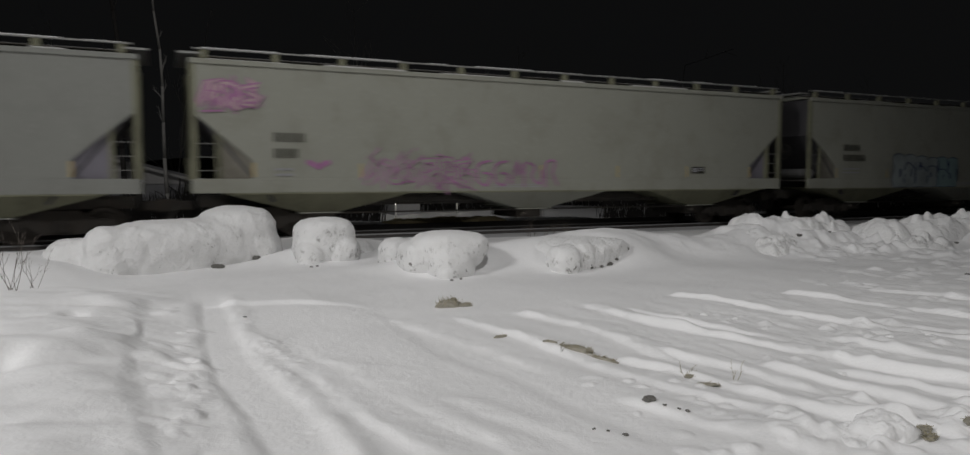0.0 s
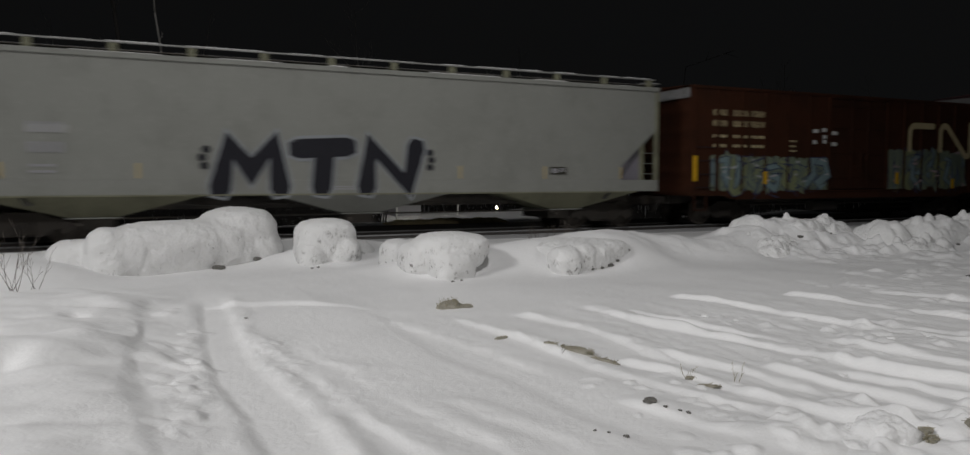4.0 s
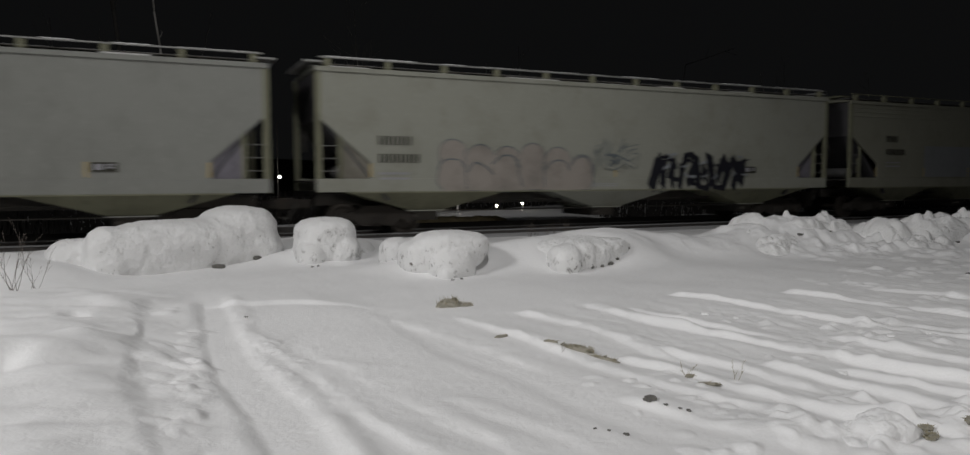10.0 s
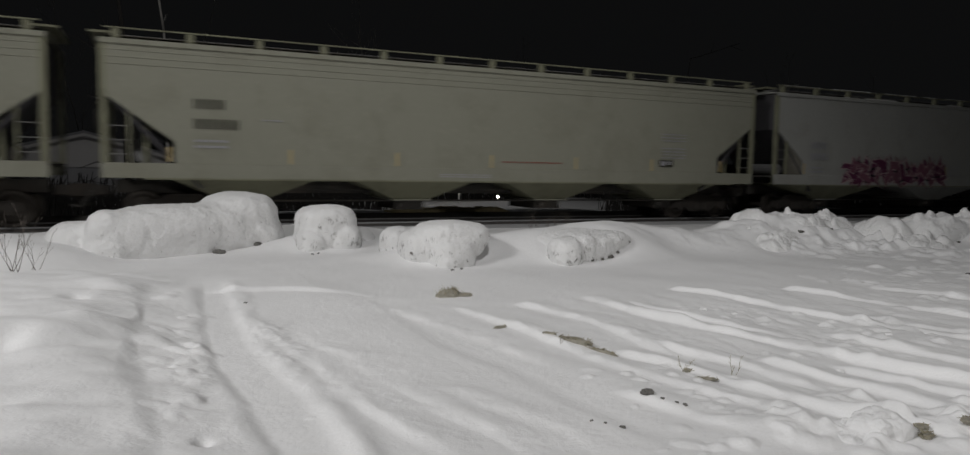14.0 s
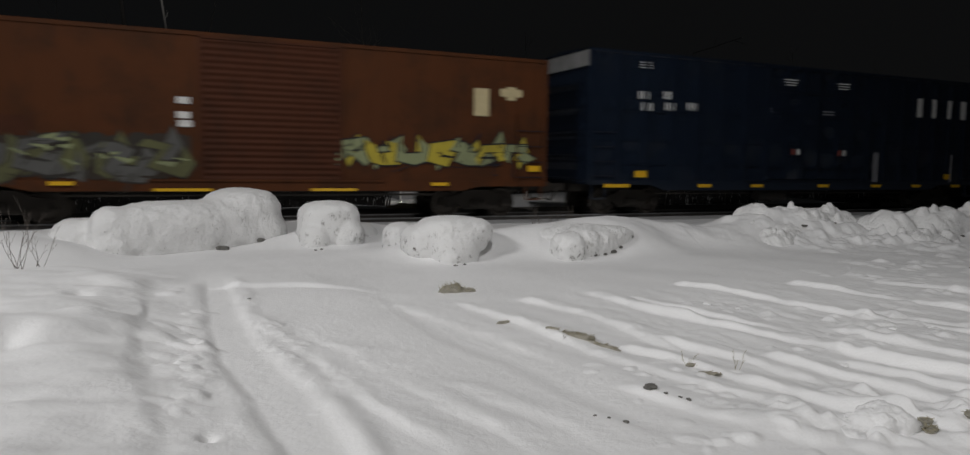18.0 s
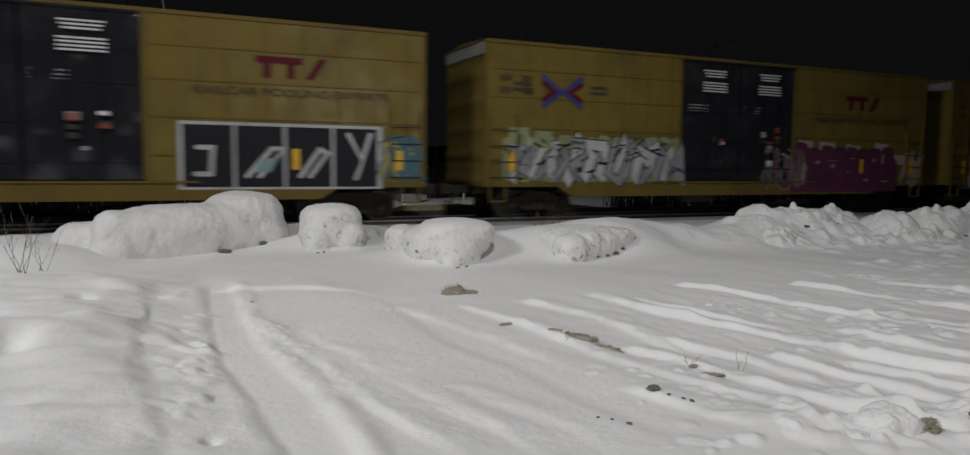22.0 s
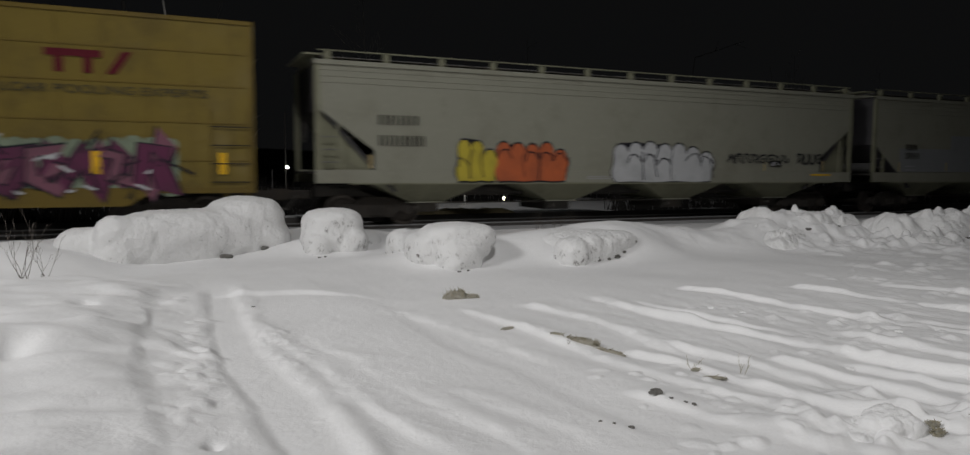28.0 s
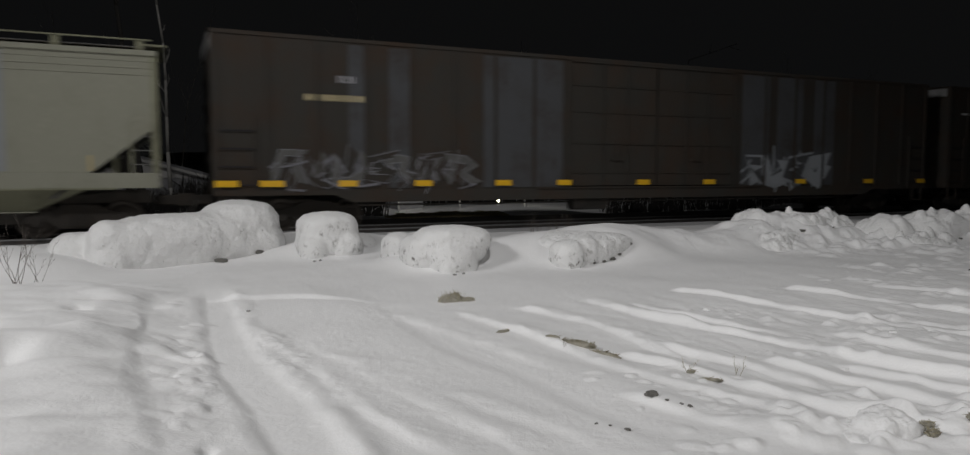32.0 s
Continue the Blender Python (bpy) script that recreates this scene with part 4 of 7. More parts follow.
RUSTRED = paint("boxcar_rust_red", (0.082, 0.0279, 0.00984), (0.0295, 0.0164, 0.00984), 0.6, 0.55, 0.5)
RUSTDOOR = paint("door_red_brown", (0.068, 0.0232, 0.0112), (0.0304, 0.0152, 0.0096), 0.6, 0.45, 0.4)
NAVY = paint("boxcar_navy", (0.0095, 0.0150, 0.0270), (0.0170, 0.0200, 0.0260), 0.10, 0.3, 0.2, 0.0, 9, 0.0, 0.8)
YELLOW = paint("boxcar_yellow", (0.172, 0.128, 0.0320), (0.098, 0.0740, 0.0260), 0.30, 0.5, 0.5, 0.0, 9, 0.0, 0.16)
YELLOW_TRIM = paint("boxcar_yellow_trim", (0.145, 0.103, 0.0250), (0.100, 0.0720, 0.0270), 0.45, 0.5, 0.4)
DOOR_BLACK = paint("door_black", (0.018, 0.018, 0.0234), (0.0468, 0.0468, 0.0468), 0.10, 0.4, 0.3, 0.0, 9, 0.0, 0.5)
WEATHERED = paint("boxcar_weathered", (0.040, 0.0375, 0.0330), (0.050, 0.0330, 0.0230), 0.65, 0.6, 0.75)
WEATHERED_BLUE = paint("panel_faded_blue", (0.066, 0.068, 0.0720), (0.042, 0.0350, 0.0300), 0.65, 0.5, 0.7)
GALV = plain("galvanised_rail", (0.30, 0.30, 0.29), 0.55, 0.3, 0.2, 3)


def ink(name, c, rough=0.5):
    m = plain(name, c, rough, 0, 0.2, 7, 0)
    m.node_tree.nodes["Principled BSDF"].inputs["Specular IOR Level"].default_value = 0.12
    return m


def spray(name, c):
    """Sprayed paint, thin in places, under road dirt."""
    return paint(name, c, tuple(0.45 * v + 0.02 for v in c), 0.5, 0.5, 0.35, 0.0, 22, 0.0)


WHITE_INK = ink("white_lettering", (0.648, 0.648, 0.63))
CREAM_INK = ink("cream_lettering", (0.54, 0.459, 0.27))
DARK_INK = ink("dark_lettering", (0.045, 0.044, 0.034))
GREY_INK = ink("faded_lettering", (0.306, 0.306, 0.324))
BLACK_INK = ink("spray_black", (0.018, 0.018, 0.0234))
SPRAY_WHITE = spray("spray_white", (0.468, 0.477, 0.486))
SPRAY_SILVER = spray("spray_silver", (0.266, 0.283, 0.299))
SPRAY_PINK = spray("spray_pink", (0.36, 0.171, 0.315))
SPRAY_ROSE = spray("spray_rose", (0.455, 0.349, 0.349))
SPRAY_PEACH = spray("spray_peach", (0.300, 0.272, 0.243))
FADED_OLIVE = spray("spray_faded_olive", (0.115, 0.118, 0.055))
FADED_GREY = spray("spray_faded_grey", (0.105, 0.105, 0.100))
FADED_LILAC = spray("spray_faded_lilac", (0.200, 0.200, 0.225))
SPRAY_ICE = spray("spray_ice", (0.290, 0.330, 0.330))
LINE_GREY = spray("spray_line_grey", (0.13, 0.15, 0.16))
SPRAY_CYAN = spray("spray_cyan", (0.225, 0.315, 0.324))
SPRAY_GOLD = spray("spray_gold", (0.36, 0.306, 0.112))
SPRAY_YELLOW = spray("spray_yellow", (0.45, 0.369, 0.0468))
SPRAY_ORANGE = spray("spray_orange", (0.486, 0.122, 0.0468))
SPRAY_GREEN = spray("spray_pale_green", (0.207, 0.252, 0.18))
SPRAY_OLIVE = spray("spray_olive", (0.256, 0.286, 0.153))
SPRAY_BLUE = spray("spray_blue", (0.054, 0.0648, 0.135))
SPRAY_TEAL = spray("spray_teal", (0.072, 0.144, 0.171))
SPRAY_PURPLE = spray("spray_purple", (0.118, 0.032, 0.072))
SPRAY_PLUM = spray("spray_plum", (0.140, 0.040, 0.110))
SPRAY_MAROON = spray("spray_maroon", (0.198, 0.0864, 0.119))
SPRAY_RED = spray("spray_red", (0.374, 0.072, 0.072))
LOGO_RED = ink("logo_red", (0.095, 0.010, 0.018))
LOGO_BLUE = ink("logo_blue", (0.045, 0.055, 0.19))
REFLECT = ink("reflector_yellow", (0.72, 0.423, 0.0252), 0.25)
REFLECT_FADED = ink("reflector_faded", (0.432, 0.342, 0.171), 0.4)
RED_TAG = ink("tag_red", (0.24, 0.06, 0.045))

FACE = -HALF - 0.022       # plane of painted marks, just proud of the near side


def flat(name, rects, material, parent, label="", y=FACE, slant=0.0):
    """Painted bars: x0, x1, z0, z1."""
    sh = Shape()
    for x0, x1, z0, z1 in rects:
        sh.add([(x0, y, z0), (x1, y, z0), (x1 + slant, y, z1), (x0 + slant, y, z1)], [(0, 1, 2, 3)])
    return part(name, sh.mesh(name, material), parent, label)


def smooth_line(pts, k=3):
    """A rounder line through the points."""
    out = []
    for i in range(len(pts) - 1):
        p0, p1, p2, p3 = (Vector(pts[max(0, min(len(pts) - 1, j))]) for j in (i - 1, i, i + 1, i + 2))
        for n in range(k):
            t = n / k
            q = 0.5 * ((2 * p1) + (p2 - p0) * t + (2 * p0 - 5 * p1 + 4 * p2 - p3) * t * t + (3 * p1 - p0 - 3 * p2 + p3) * t ** 3)
            out.append((q.x, q.y))
    return out + [tuple(pts[-1])]


def ribbon(sh, pts, w, y):
    """A painted stroke of width w along points in x, z: one strip with blunt ends."""
    pts = [p for i, p in enumerate(pts) if i == 0 or math.hypot(p[0] - pts[i - 1][0], p[1] - pts[i - 1][1]) > 1e-4]
    first, last = Vector(pts[0]), Vector(pts[-1])
    d0, d1 = (first - Vector(pts[1])).normalized(), (last - Vector(pts[-2])).normalized()
    ext = [tuple(first + d0 * w * 0.42)] + list(pts) + [tuple(last + d1 * w * 0.42)]
    verts = []
    for i, p in enumerate(ext):
        a, b = Vector(ext[max(0, i - 1)]), Vector(ext[min(len(ext) - 1, i + 1)])
        u, v = (Vector(p) - a), (b - Vector(p))
        u, v = (u.normalized() if u.length > 1e-6 else v.normalized()), (v.normalized() if v.length > 1e-6 else u.normalized())
        n = Vector((-(u.y + v.y), u.x + v.x))
        n = n.normalized() if n.length > 0.2 else Vector((-u.y, u.x))
        m = w / 2 / max(0.72, abs(n.dot(Vector((-u.y, u.x)))))
        if i in (0, len(ext) - 1):
            m *= 0.62
        for s in (1, -1):
            verts.append((p[0] + n.x * m * s, y - 0.00012 * i, p[1] + n.y * m * s))
    sh.add(verts, [(2 * i, 2 * i + 1, 2 * i + 3, 2 * i + 2) for i in range(len(ext) - 1)])


def scallop(sh, x0, x1, z0, z1, lobes, y, rnd, depth=0.12):
    """One flat cloud with a bumpy rim."""
    h, w = z1 - z0, (x1 - x0) / lobes
    ring = []
    for k in range(lobes):
        top = z1 - depth * h * (1 + rnd.uniform(0, 1))
        for i in range(6):
            a = math.pi * (1 - (i + 0.5) / 6)
            ring.append((x0 + w * (k + 0.5 + 0.5 * math.cos(a)), y, top + depth * h * math.sin(a)))
    for k in reversed(range(lobes)):
        low = z0 + depth * h * (0.6 + rnd.uniform(0, 1))
        for i in range(6):
            a = -math.pi * (i + 0.5) / 6
            ring.append((x0 + w * (k + 0.5 + 0.5 * math.cos(a)), y, low + depth * h * math.sin(a)))
    sh.add(ring, [tuple(range(len(ring)))])


def disc(sh, x, z, r, y, n=10, rz=None):
    rz = r if rz is None else rz
    sh.add([(x + r * math.cos(2 * math.pi * i / n), y, z + rz * math.sin(2 * math.pi * i / n)) for i in range(n)], [tuple(range(n))])


# bare stroke figures in a unit square, none of them a letter of any alphabet
FIGURES = (
    ((0.1, 0.0), (0.2, 0.9), (0.75, 0.95), (0.6, 0.5), (0.9, 0.05)),
    ((0.05, 0.9), (0.5, 0.75), (0.3, 0.35), (0.85, 0.1), (0.95, 0.6)),
    ((0.1, 0.1), (0.45, 0.95), (0.55, 0.4), (0.9, 0.9), (0.85, 0.0)),
    ((0.9, 0.95), (0.2, 0.8), (0.15, 0.25), (0.7, 0.05), (0.9, 0.45), (0.5, 0.5)),
    ((0.1, 0.95), (0.15, 0.1), (0.6, 0.0), (0.9, 0.35), (0.8, 0.95)),
    ((0.05, 0.05), (0.3, 0.6), (0.1, 0.9), (0.7, 0.9), (0.95, 0.55), (0.55, 0.3), (0.95, 0.0)),
)


def shard(sh, pts, w0, w1, y):
    """An angular stroke that swells from w0 to w1, with slanted ends."""
    verts = []
    for i, p in enumerate(pts):
        a, b = Vector(pts[max(0, i - 1)]), Vector(pts[min(len(pts) - 1, i + 1)])
        d = (b - a).normalized()
        n = Vector((-d.y, d.x))
        w = (w0 + (w1 - w0) * i / (len(pts) - 1)) / 2
        skew = d * w * (0.7 if i in (0, len(pts) - 1) else 0.0)
        verts += [(p[0] + n.x * w + skew.x, y - 0.00005 * i, p[1] + n.y * w + skew.y), (p[0] - n.x * w - skew.x, y - 0.00005 * i, p[1] - n.y * w - skew.y)]
    sh.add(verts, [(2 * i, 2 * i + 1, 2 * i + 3, 2 * i + 2) for i in range(len(pts) - 1)])


def graffiti(parent, x0, x1, z0, z1, fills, outline, n, seed, label, bold=0.30, cloud=None, edge=0.09, accent=None):
    """A row of sprayed figures: cloud behind, crossing strokes with rims, inner lines, highlights, loose overspray."""
    rnd = random.Random(seed)
    w, h = (x1 - x0) / n, z1 - z0
    top = None
    if cloud:
        sh = Shape()
        scallop(sh, x0 - 0.15, x1 + 0.15, z0 + 0.08, z1 + 0.05, n * 2, FACE, rnd, 0.09)
        top = part("graffiti", sh.mesh("graffiti", cloud), parent, label)
        for _ in range(n):
            sh, ax = Shape(), rnd.uniform(x0, x1 - 0.5)
            az = rnd.uniform(z0, z1 - 0.5 * h)
            scallop(sh, ax, ax + rnd.uniform(0.4, 0.9), az, az + h * rnd.uniform(0.3, 0.5), 3, FACE - 0.002 - 0.0004 * _, rnd)
            part("overspray", sh.mesh("overspray", rnd.choice(fills + (cloud,))), top)
    fat = min(bold * min(w, h), 0.40)
    if edge < 0.02:     # a thin handwritten scrawl
        for i in range(n):
            fig = FIGURES[(seed + i * 5 + rnd.randrange(2)) % len(FIGURES)]
            sh = Shape()
            ribbon(sh, smooth_line([(x0 + w * (i + 0.02 + 0.96 * u), z0 + h * v) for u, v in fig]), fat + 0.01, FACE - 0.006)
            if top is None:
                top = part("graffiti", sh.mesh("graffiti", fills[0]), parent, label)
            else:
                part("stroke", sh.mesh("stroke", fills[i % len(fills)]), top)
        return top
    y = FACE - 0.005
    for i in range(n):
        fig = FIGURES[(seed + i * 5 + rnd.randrange(2)) % len(FIGURES)]
        reach, tilt = rnd.uniform(1.05, 1.45), rnd.uniform(-0.25, 0.45)
        line = [(x0 + w * (i + 0.5 + reach * (u - 0.5)) + tilt * (v - 0.5) * h * 0.6, z0 + fat * 0.5 + (h - fat) * min(1.08, max(-0.05, v + rnd.uniform(-0.12, 0.12)))) for u, v in fig]
        if (seed + i) % 3 == 0:
            line = smooth_line(line, 2)
        bar = [(x0 + w * (i + rnd.uniform(0, 0.5)), z0 + h * rnd.uniform(0, 0.3)), (x0 + w * (i + rnd.uniform(0.3, 0.8)), z0 + h * rnd.uniform(0.35, 0.6)), (x0 + w * (i + rnd.uniform(0.5, 1.2)), z0 + h * rnd.uniform(0.6, 1.05))]
        for k, pts in enumerate((bar, line)):
            w0, w1 = fat * rnd.uniform(0.5, 0.9), fat * rnd.uniform(0.9, 1.35)
            rim, ins = Shape(), Shape()
            shard(rim, pts, w0 + 1.7 * edge, w1 + 1.7 * edge, y)
            shard(ins, pts, w0, w1, y - 0.0008)
            y -= 0.0015
            if top is None:
                top = part("graffiti", rim.mesh("graffiti", outline), parent, label)
            else:
                part("outline", rim.mesh("outline", outline), top)
            part("fill", ins.mesh("fill", fills[(i + k) % len(fills)]), top)
    y -= 0.001
    for i in range(n * 3):      # inner lines, spikes and drips
        sh = Shape()
        ax, az = x0 + (x1 - x0) * rnd.random(), z0 + h * rnd.uniform(0.05, 0.95)
        shard(sh, [(ax, az), (ax + rnd.uniform(-0.3, 0.3), az + rnd.uniform(-0.3, 0.3)), (ax + rnd.uniform(-0.4, 0.5), az + rnd.uniform(-0.35, 0.3))], 0.02, rnd.uniform(0.02, 0.08), y - 0.0001 * i)
        part("inner_line", sh.mesh("inner_line", outline), top)
    if accent:
        for i in range(n * 2):
            sh = Shape()
            ax, az = x0 + (x1 - x0) * rnd.random(), z0 + h * rnd.uniform(0.1, 0.95)
            shard(sh, [(ax, az), (ax + rnd.uniform(0.1, 0.4), az + rnd.uniform(-0.15, 0.15))], rnd.uniform(0.02, 0.06), rnd.uniform(0.04, 0.14), y - 0.01 - 0.0001 * i)
            part("highlight", sh.mesh("highlight", accent), top)
    return top


def bubble(parent, x0, x1, z0, z1, fills, outline, lobes, seed, label, edge=0.05, slits=False, droop=0.22, vary=0.13):
    """Rounded throw-up: a fat outline of uneven lobes with a dark upper rim and curved inner lines."""
    rnd = random.Random(seed)
    w, h = (x1 - x0) / lobes, z1 - z0
    tops = [z1 - h * rnd.uniform(0.0, vary) for _ in range(lobes)]
    arch = 0.10 if slits else 0.25
    tops[-1] -= droop * h if lobes > 2 else 0

    def blob(grow, y):
        ring = []
        for k in range(lobes):
            c, r = x0 + w * (k + 0.5), w * 0.5
            for i in range(7):
                a = math.pi * (1 - (i + 0.5) / 7)
                ring.append((c + (r + grow * 0.5) * math.cos(a), y, tops[k] - arch * h + (arch * h + grow) * math.sin(a)))
        for side, sx in ((x1, 1), (x0, -1)):
            col = [(side + sx * (grow + 0.05 * math.sin(6 * u)), y, z0 + 0.08 * h + (0.55 - 0.55 * u if sx > 0 else 0.55 * u) * h) for u in (0.1, 0.35, 0.6, 0.85)]
            ring += col
            if sx > 0:
                ring += [(x1 - (x1 - x0) * u, y, z0 - grow + 0.02 * math.sin(19 * u)) for u in (0.03, 0.2, 0.4, 0.6, 0.8, 0.97)]
        return Shape().add(ring, [tuple(range(len(ring)))])

    top = part("graffiti", blob(edge, FACE - 0.004).mesh("graffiti", outline), parent, label)
    part("fill", blob(0.0, FACE - 0.008).mesh("fill", fills[0]), top)
    for i in range(lobes):
        cx = x0 + w * (i + 0.5)
        low = z0 + h * rnd.uniform(0.35, 0.55)
        for pts in (((cx - w * 0.5, low), (cx - w * 0.25, low + 0.16 * h), (cx + w * 0.2, low + 0.16 * h), (cx + w * 0.5, low - 0.02 * h)), ((cx + w * 0.5, tops[i] - 0.22 * h), (cx + w * 0.38, z0 + h * 0.5), (cx + w * 0.52, z0 + h * 0.08))):
            if rnd.random() < 0.25:
                continue
            sh = Shape()
            ribbon(sh, smooth_line([(a + rnd.uniform(-0.06, 0.06), b + rnd.uniform(-0.06, 0.06)) for a, b in pts]), rnd.uniform(0.025, 0.05), FACE - 0.014)
            part("inner_line", sh.mesh("inner_line", outline), top)
        if slits:       # gaps between and inside the figures
            for fx, fz, ln, lean in ((rnd.uniform(-0.2, 0.2), rnd.uniform(0.25, 0.55), rnd.uniform(0.14, 0.3), rnd.uniform(-0.5, 0.5)), (0.5, rnd.uniform(0.05, 0.6), rnd.uniform(0.15, 0.4), rnd.uniform(-0.3, 0.3))):
                sh = Shape()
                bx, bz = cx + fx * w, z0 + fz * h
                shard(sh, [(bx, bz), (bx + lean * w * 0.3, bz + ln * h * 0.5), (bx + lean * w * 0.2, bz + ln * h)], rnd.uniform(0.05, 0.10), rnd.uniform(0.03, 0.14), FACE - 0.016)
                part("gap", sh.mesh("gap", outline), top)
    return top


def text_mesh(words, size):
    """A mesh of written words in the built-in font, upright in x, z, starting at x = 0."""
    cu = bpy.data.curves.new("words", "FONT")
    cu.body, cu.size = words, size
    ob = new("words", cu)
    me = bpy.data.meshes.new_from_object(ob.evaluated_get(bpy.context.evaluated_depsgraph_get()))
    bpy.data.objects.remove(ob)
    bpy.data.curves.remove(cu)
    me.transform(Matrix.Rotation(radians(90), 4, "X"))
    return me


def lettering(parent, x0, x1, z0, z1, material, n, seed=0, gap=0.22):
    """A line of writing that cannot be read: short bars of its size."""
    rnd = random.Random(seed)
    w = (x1 - x0) / n
    rects = []
    for i in range(n):
        a, b = x0 + w * i, x0 + w * (i + 1 - gap * rnd.uniform(0.6, 1.4))
        if z1 - z0 > 0.12:
            rects += [(a, a + 0.34 * (b - a), z0, z1), (b - 0.34 * (b - a), b, z0, z1)]
        else:
            rects.append((a, b, z0, z1))
    return flat("lettering", rects, material, parent)


# -- bogies: bolster, two side frames, two wheelsets --
WHEEL_R = 0.43


def bogie_meshes():
    bol = Shape().box(-0.2, 0.2, -1.05, 1.05, 0.42, 0.72, 0.03).box(-0.32, 0.32, -0.2, 0.2, 0.7, 0.82)
    fr = Shape()
    ring = [(-1.18, 0.36), (-1.12, 0.58), (-0.62, 0.66), (-0.36, 0.80), (0.36, 0.80), (0.62, 0.66), (1.12, 0.58), (1.18, 0.36), (0.70, 0.42), (0.42, 0.24), (-0.42, 0.24), (-0.70, 0.42)]
    fr.prism(ring, -0.07, 0.07)
    for s in (-0.89, 0.89):
        fr.rod((s, -0.13, WHEEL_R), (s, 0.05, WHEEL_R), 0.14, 0.16, 10)
    for s in (-0.16, 0.0, 0.16):
        fr.rod((s, -0.10, 0.30), (s, -0.10, 0.52), 0.06, 0.06, 8)
    wh = Shape()
    wh.rod((0, -1.02, 0), (0, 1.02, 0), 0.085, 0.085, 10)
    for s in (-1, 1):
        y = 0.7525 * s
        prof = [(0.10, y - 0.09), (0.30, y - 0.02), (0.36, y - 0.065), (WHEEL_R, y - 0.065), (WHEEL_R - 0.004, y + 0.05), (WHEEL_R + 0.025, y + 0.07), (0.36, y + 0.075), (0.30, y + 0.02), (0.10, y + 0.09)]
        if s > 0:
            prof = [(r, 2 * y - q) for r, q in reversed(prof)]
        n, k = 28, len(prof)
        v = [(r * math.cos(2 * math.pi * i / n), q, r * math.sin(2 * math.pi * i / n)) for i in range(n) for r, q in prof]
        f = [(i * k + j, i * k + j + 1, (i + 1) % n * k + j + 1, (i + 1) % n * k + j) for i in range(n) for j in range(k - 1)]
        wh.add(v, f)
    sp = Shape()
    for i in range(3):      # cast marks on the disc, so that its turning shows
        a = 2 * math.pi * i / 3
        sp.rod((0.14 * math.cos(a), -0.835, 0.14 * math.sin(a)), (0.26 * math.cos(a), -0.815, 0.26 * math.sin(a)), 0.03, 0.02)
    wheel = wh.mesh("wheelset", WHEEL)
    return bol.mesh("bogie", BOGIE), fr.mesh("side_frame", BOGIE), wheel, sp.mesh("boss", TREAD)


BOL, FRAME, WHEELSET, BOSS = bogie_meshes()
CARS = []          # thing, place of its left end along the train, at rest
WHEELS = []        # wheelset, x in its bogie

RUNG_GREY = ink("rung_grey", (0.153, 0.151, 0.144))
LADDER_RUNG = Shape().rod((0, 0, 0), (0.56, 0, 0), 0.012).mesh("rung", RUNG_GREY)
DARK_RUNG = Shape().rod((0, 0, 0), (0.56, 0, 0), 0.014).mesh("rung", BLACK_INK)
BRACKET = Shape().box(-0.07, 0.07, 0, 0.12, 0, 0.24).mesh("board_bracket", HOPPER_TRIM)
COUPLER = Shape().box(-0.62, 0.1, -0.12, 0.12, 0.72, 0.98, 0.03).box(-0.80, -0.5, -0.17, 0.15, 0.68, 1.02, 0.04).mesh("coupler", BOGIE)
HOSE = Shape().rod((-0.3, -0.35, 0.85), (-0.55, -0.35, 0.45), 0.03).rod((-0.55, -0.35, 0.45), (-0.75, -0.3, 0.5), 0.03).mesh("air_hose", UNDER)


def running_gear(car, length, centre):
    for x in (centre, length - centre):
        b = part("bogie", BOL, car, "", (x, 0, 0))
        for y in (-1.0, 1.0):
            part("side_frame", FRAME, b, "", (0, y, 0))
        for dx in (-0.89, 0.89):
            w = part("wheelset", WHEELSET, b, "", (dx, 0, WHEEL_R))
            WHEELS.append((w, dx))
    for x, turn in ((0.0, 0), (length, 180)):
        for name, me in (("coupler", COUPLER), ("air_hose", HOSE)):
            c = part(name, me, car, "", (x, 0, 0))
            c.rotation_euler = (0, 0, radians(turn))


def ladder(car, x, z0, z1, step, width, material, y=-HALF + 0.03, rung=None):
    st = Shape().box(x, x + 0.05, y - 0.03, y + 0.03, z0, z1).box(x + width - 0.05, x + width, y - 0.03, y + 0.03, z0, z1)
    lad = part("ladder", st.mesh("ladder", material), car)
    n = int((z1 - z0) / step)
    for i in range(n):
        r = part("rung", rung or LADDER_RUNG, lad, "", (x, y - 0.02, z0 + step * (i + 0.6)))
        r.scale = (width / 0.56, 1, 1)


def car_base(name, label, category, left, group):
    ob = thing(name, None, label, category, (left, TRACK_Y, RAIL_Z), group)
    CARS.append((ob, left))
    return ob


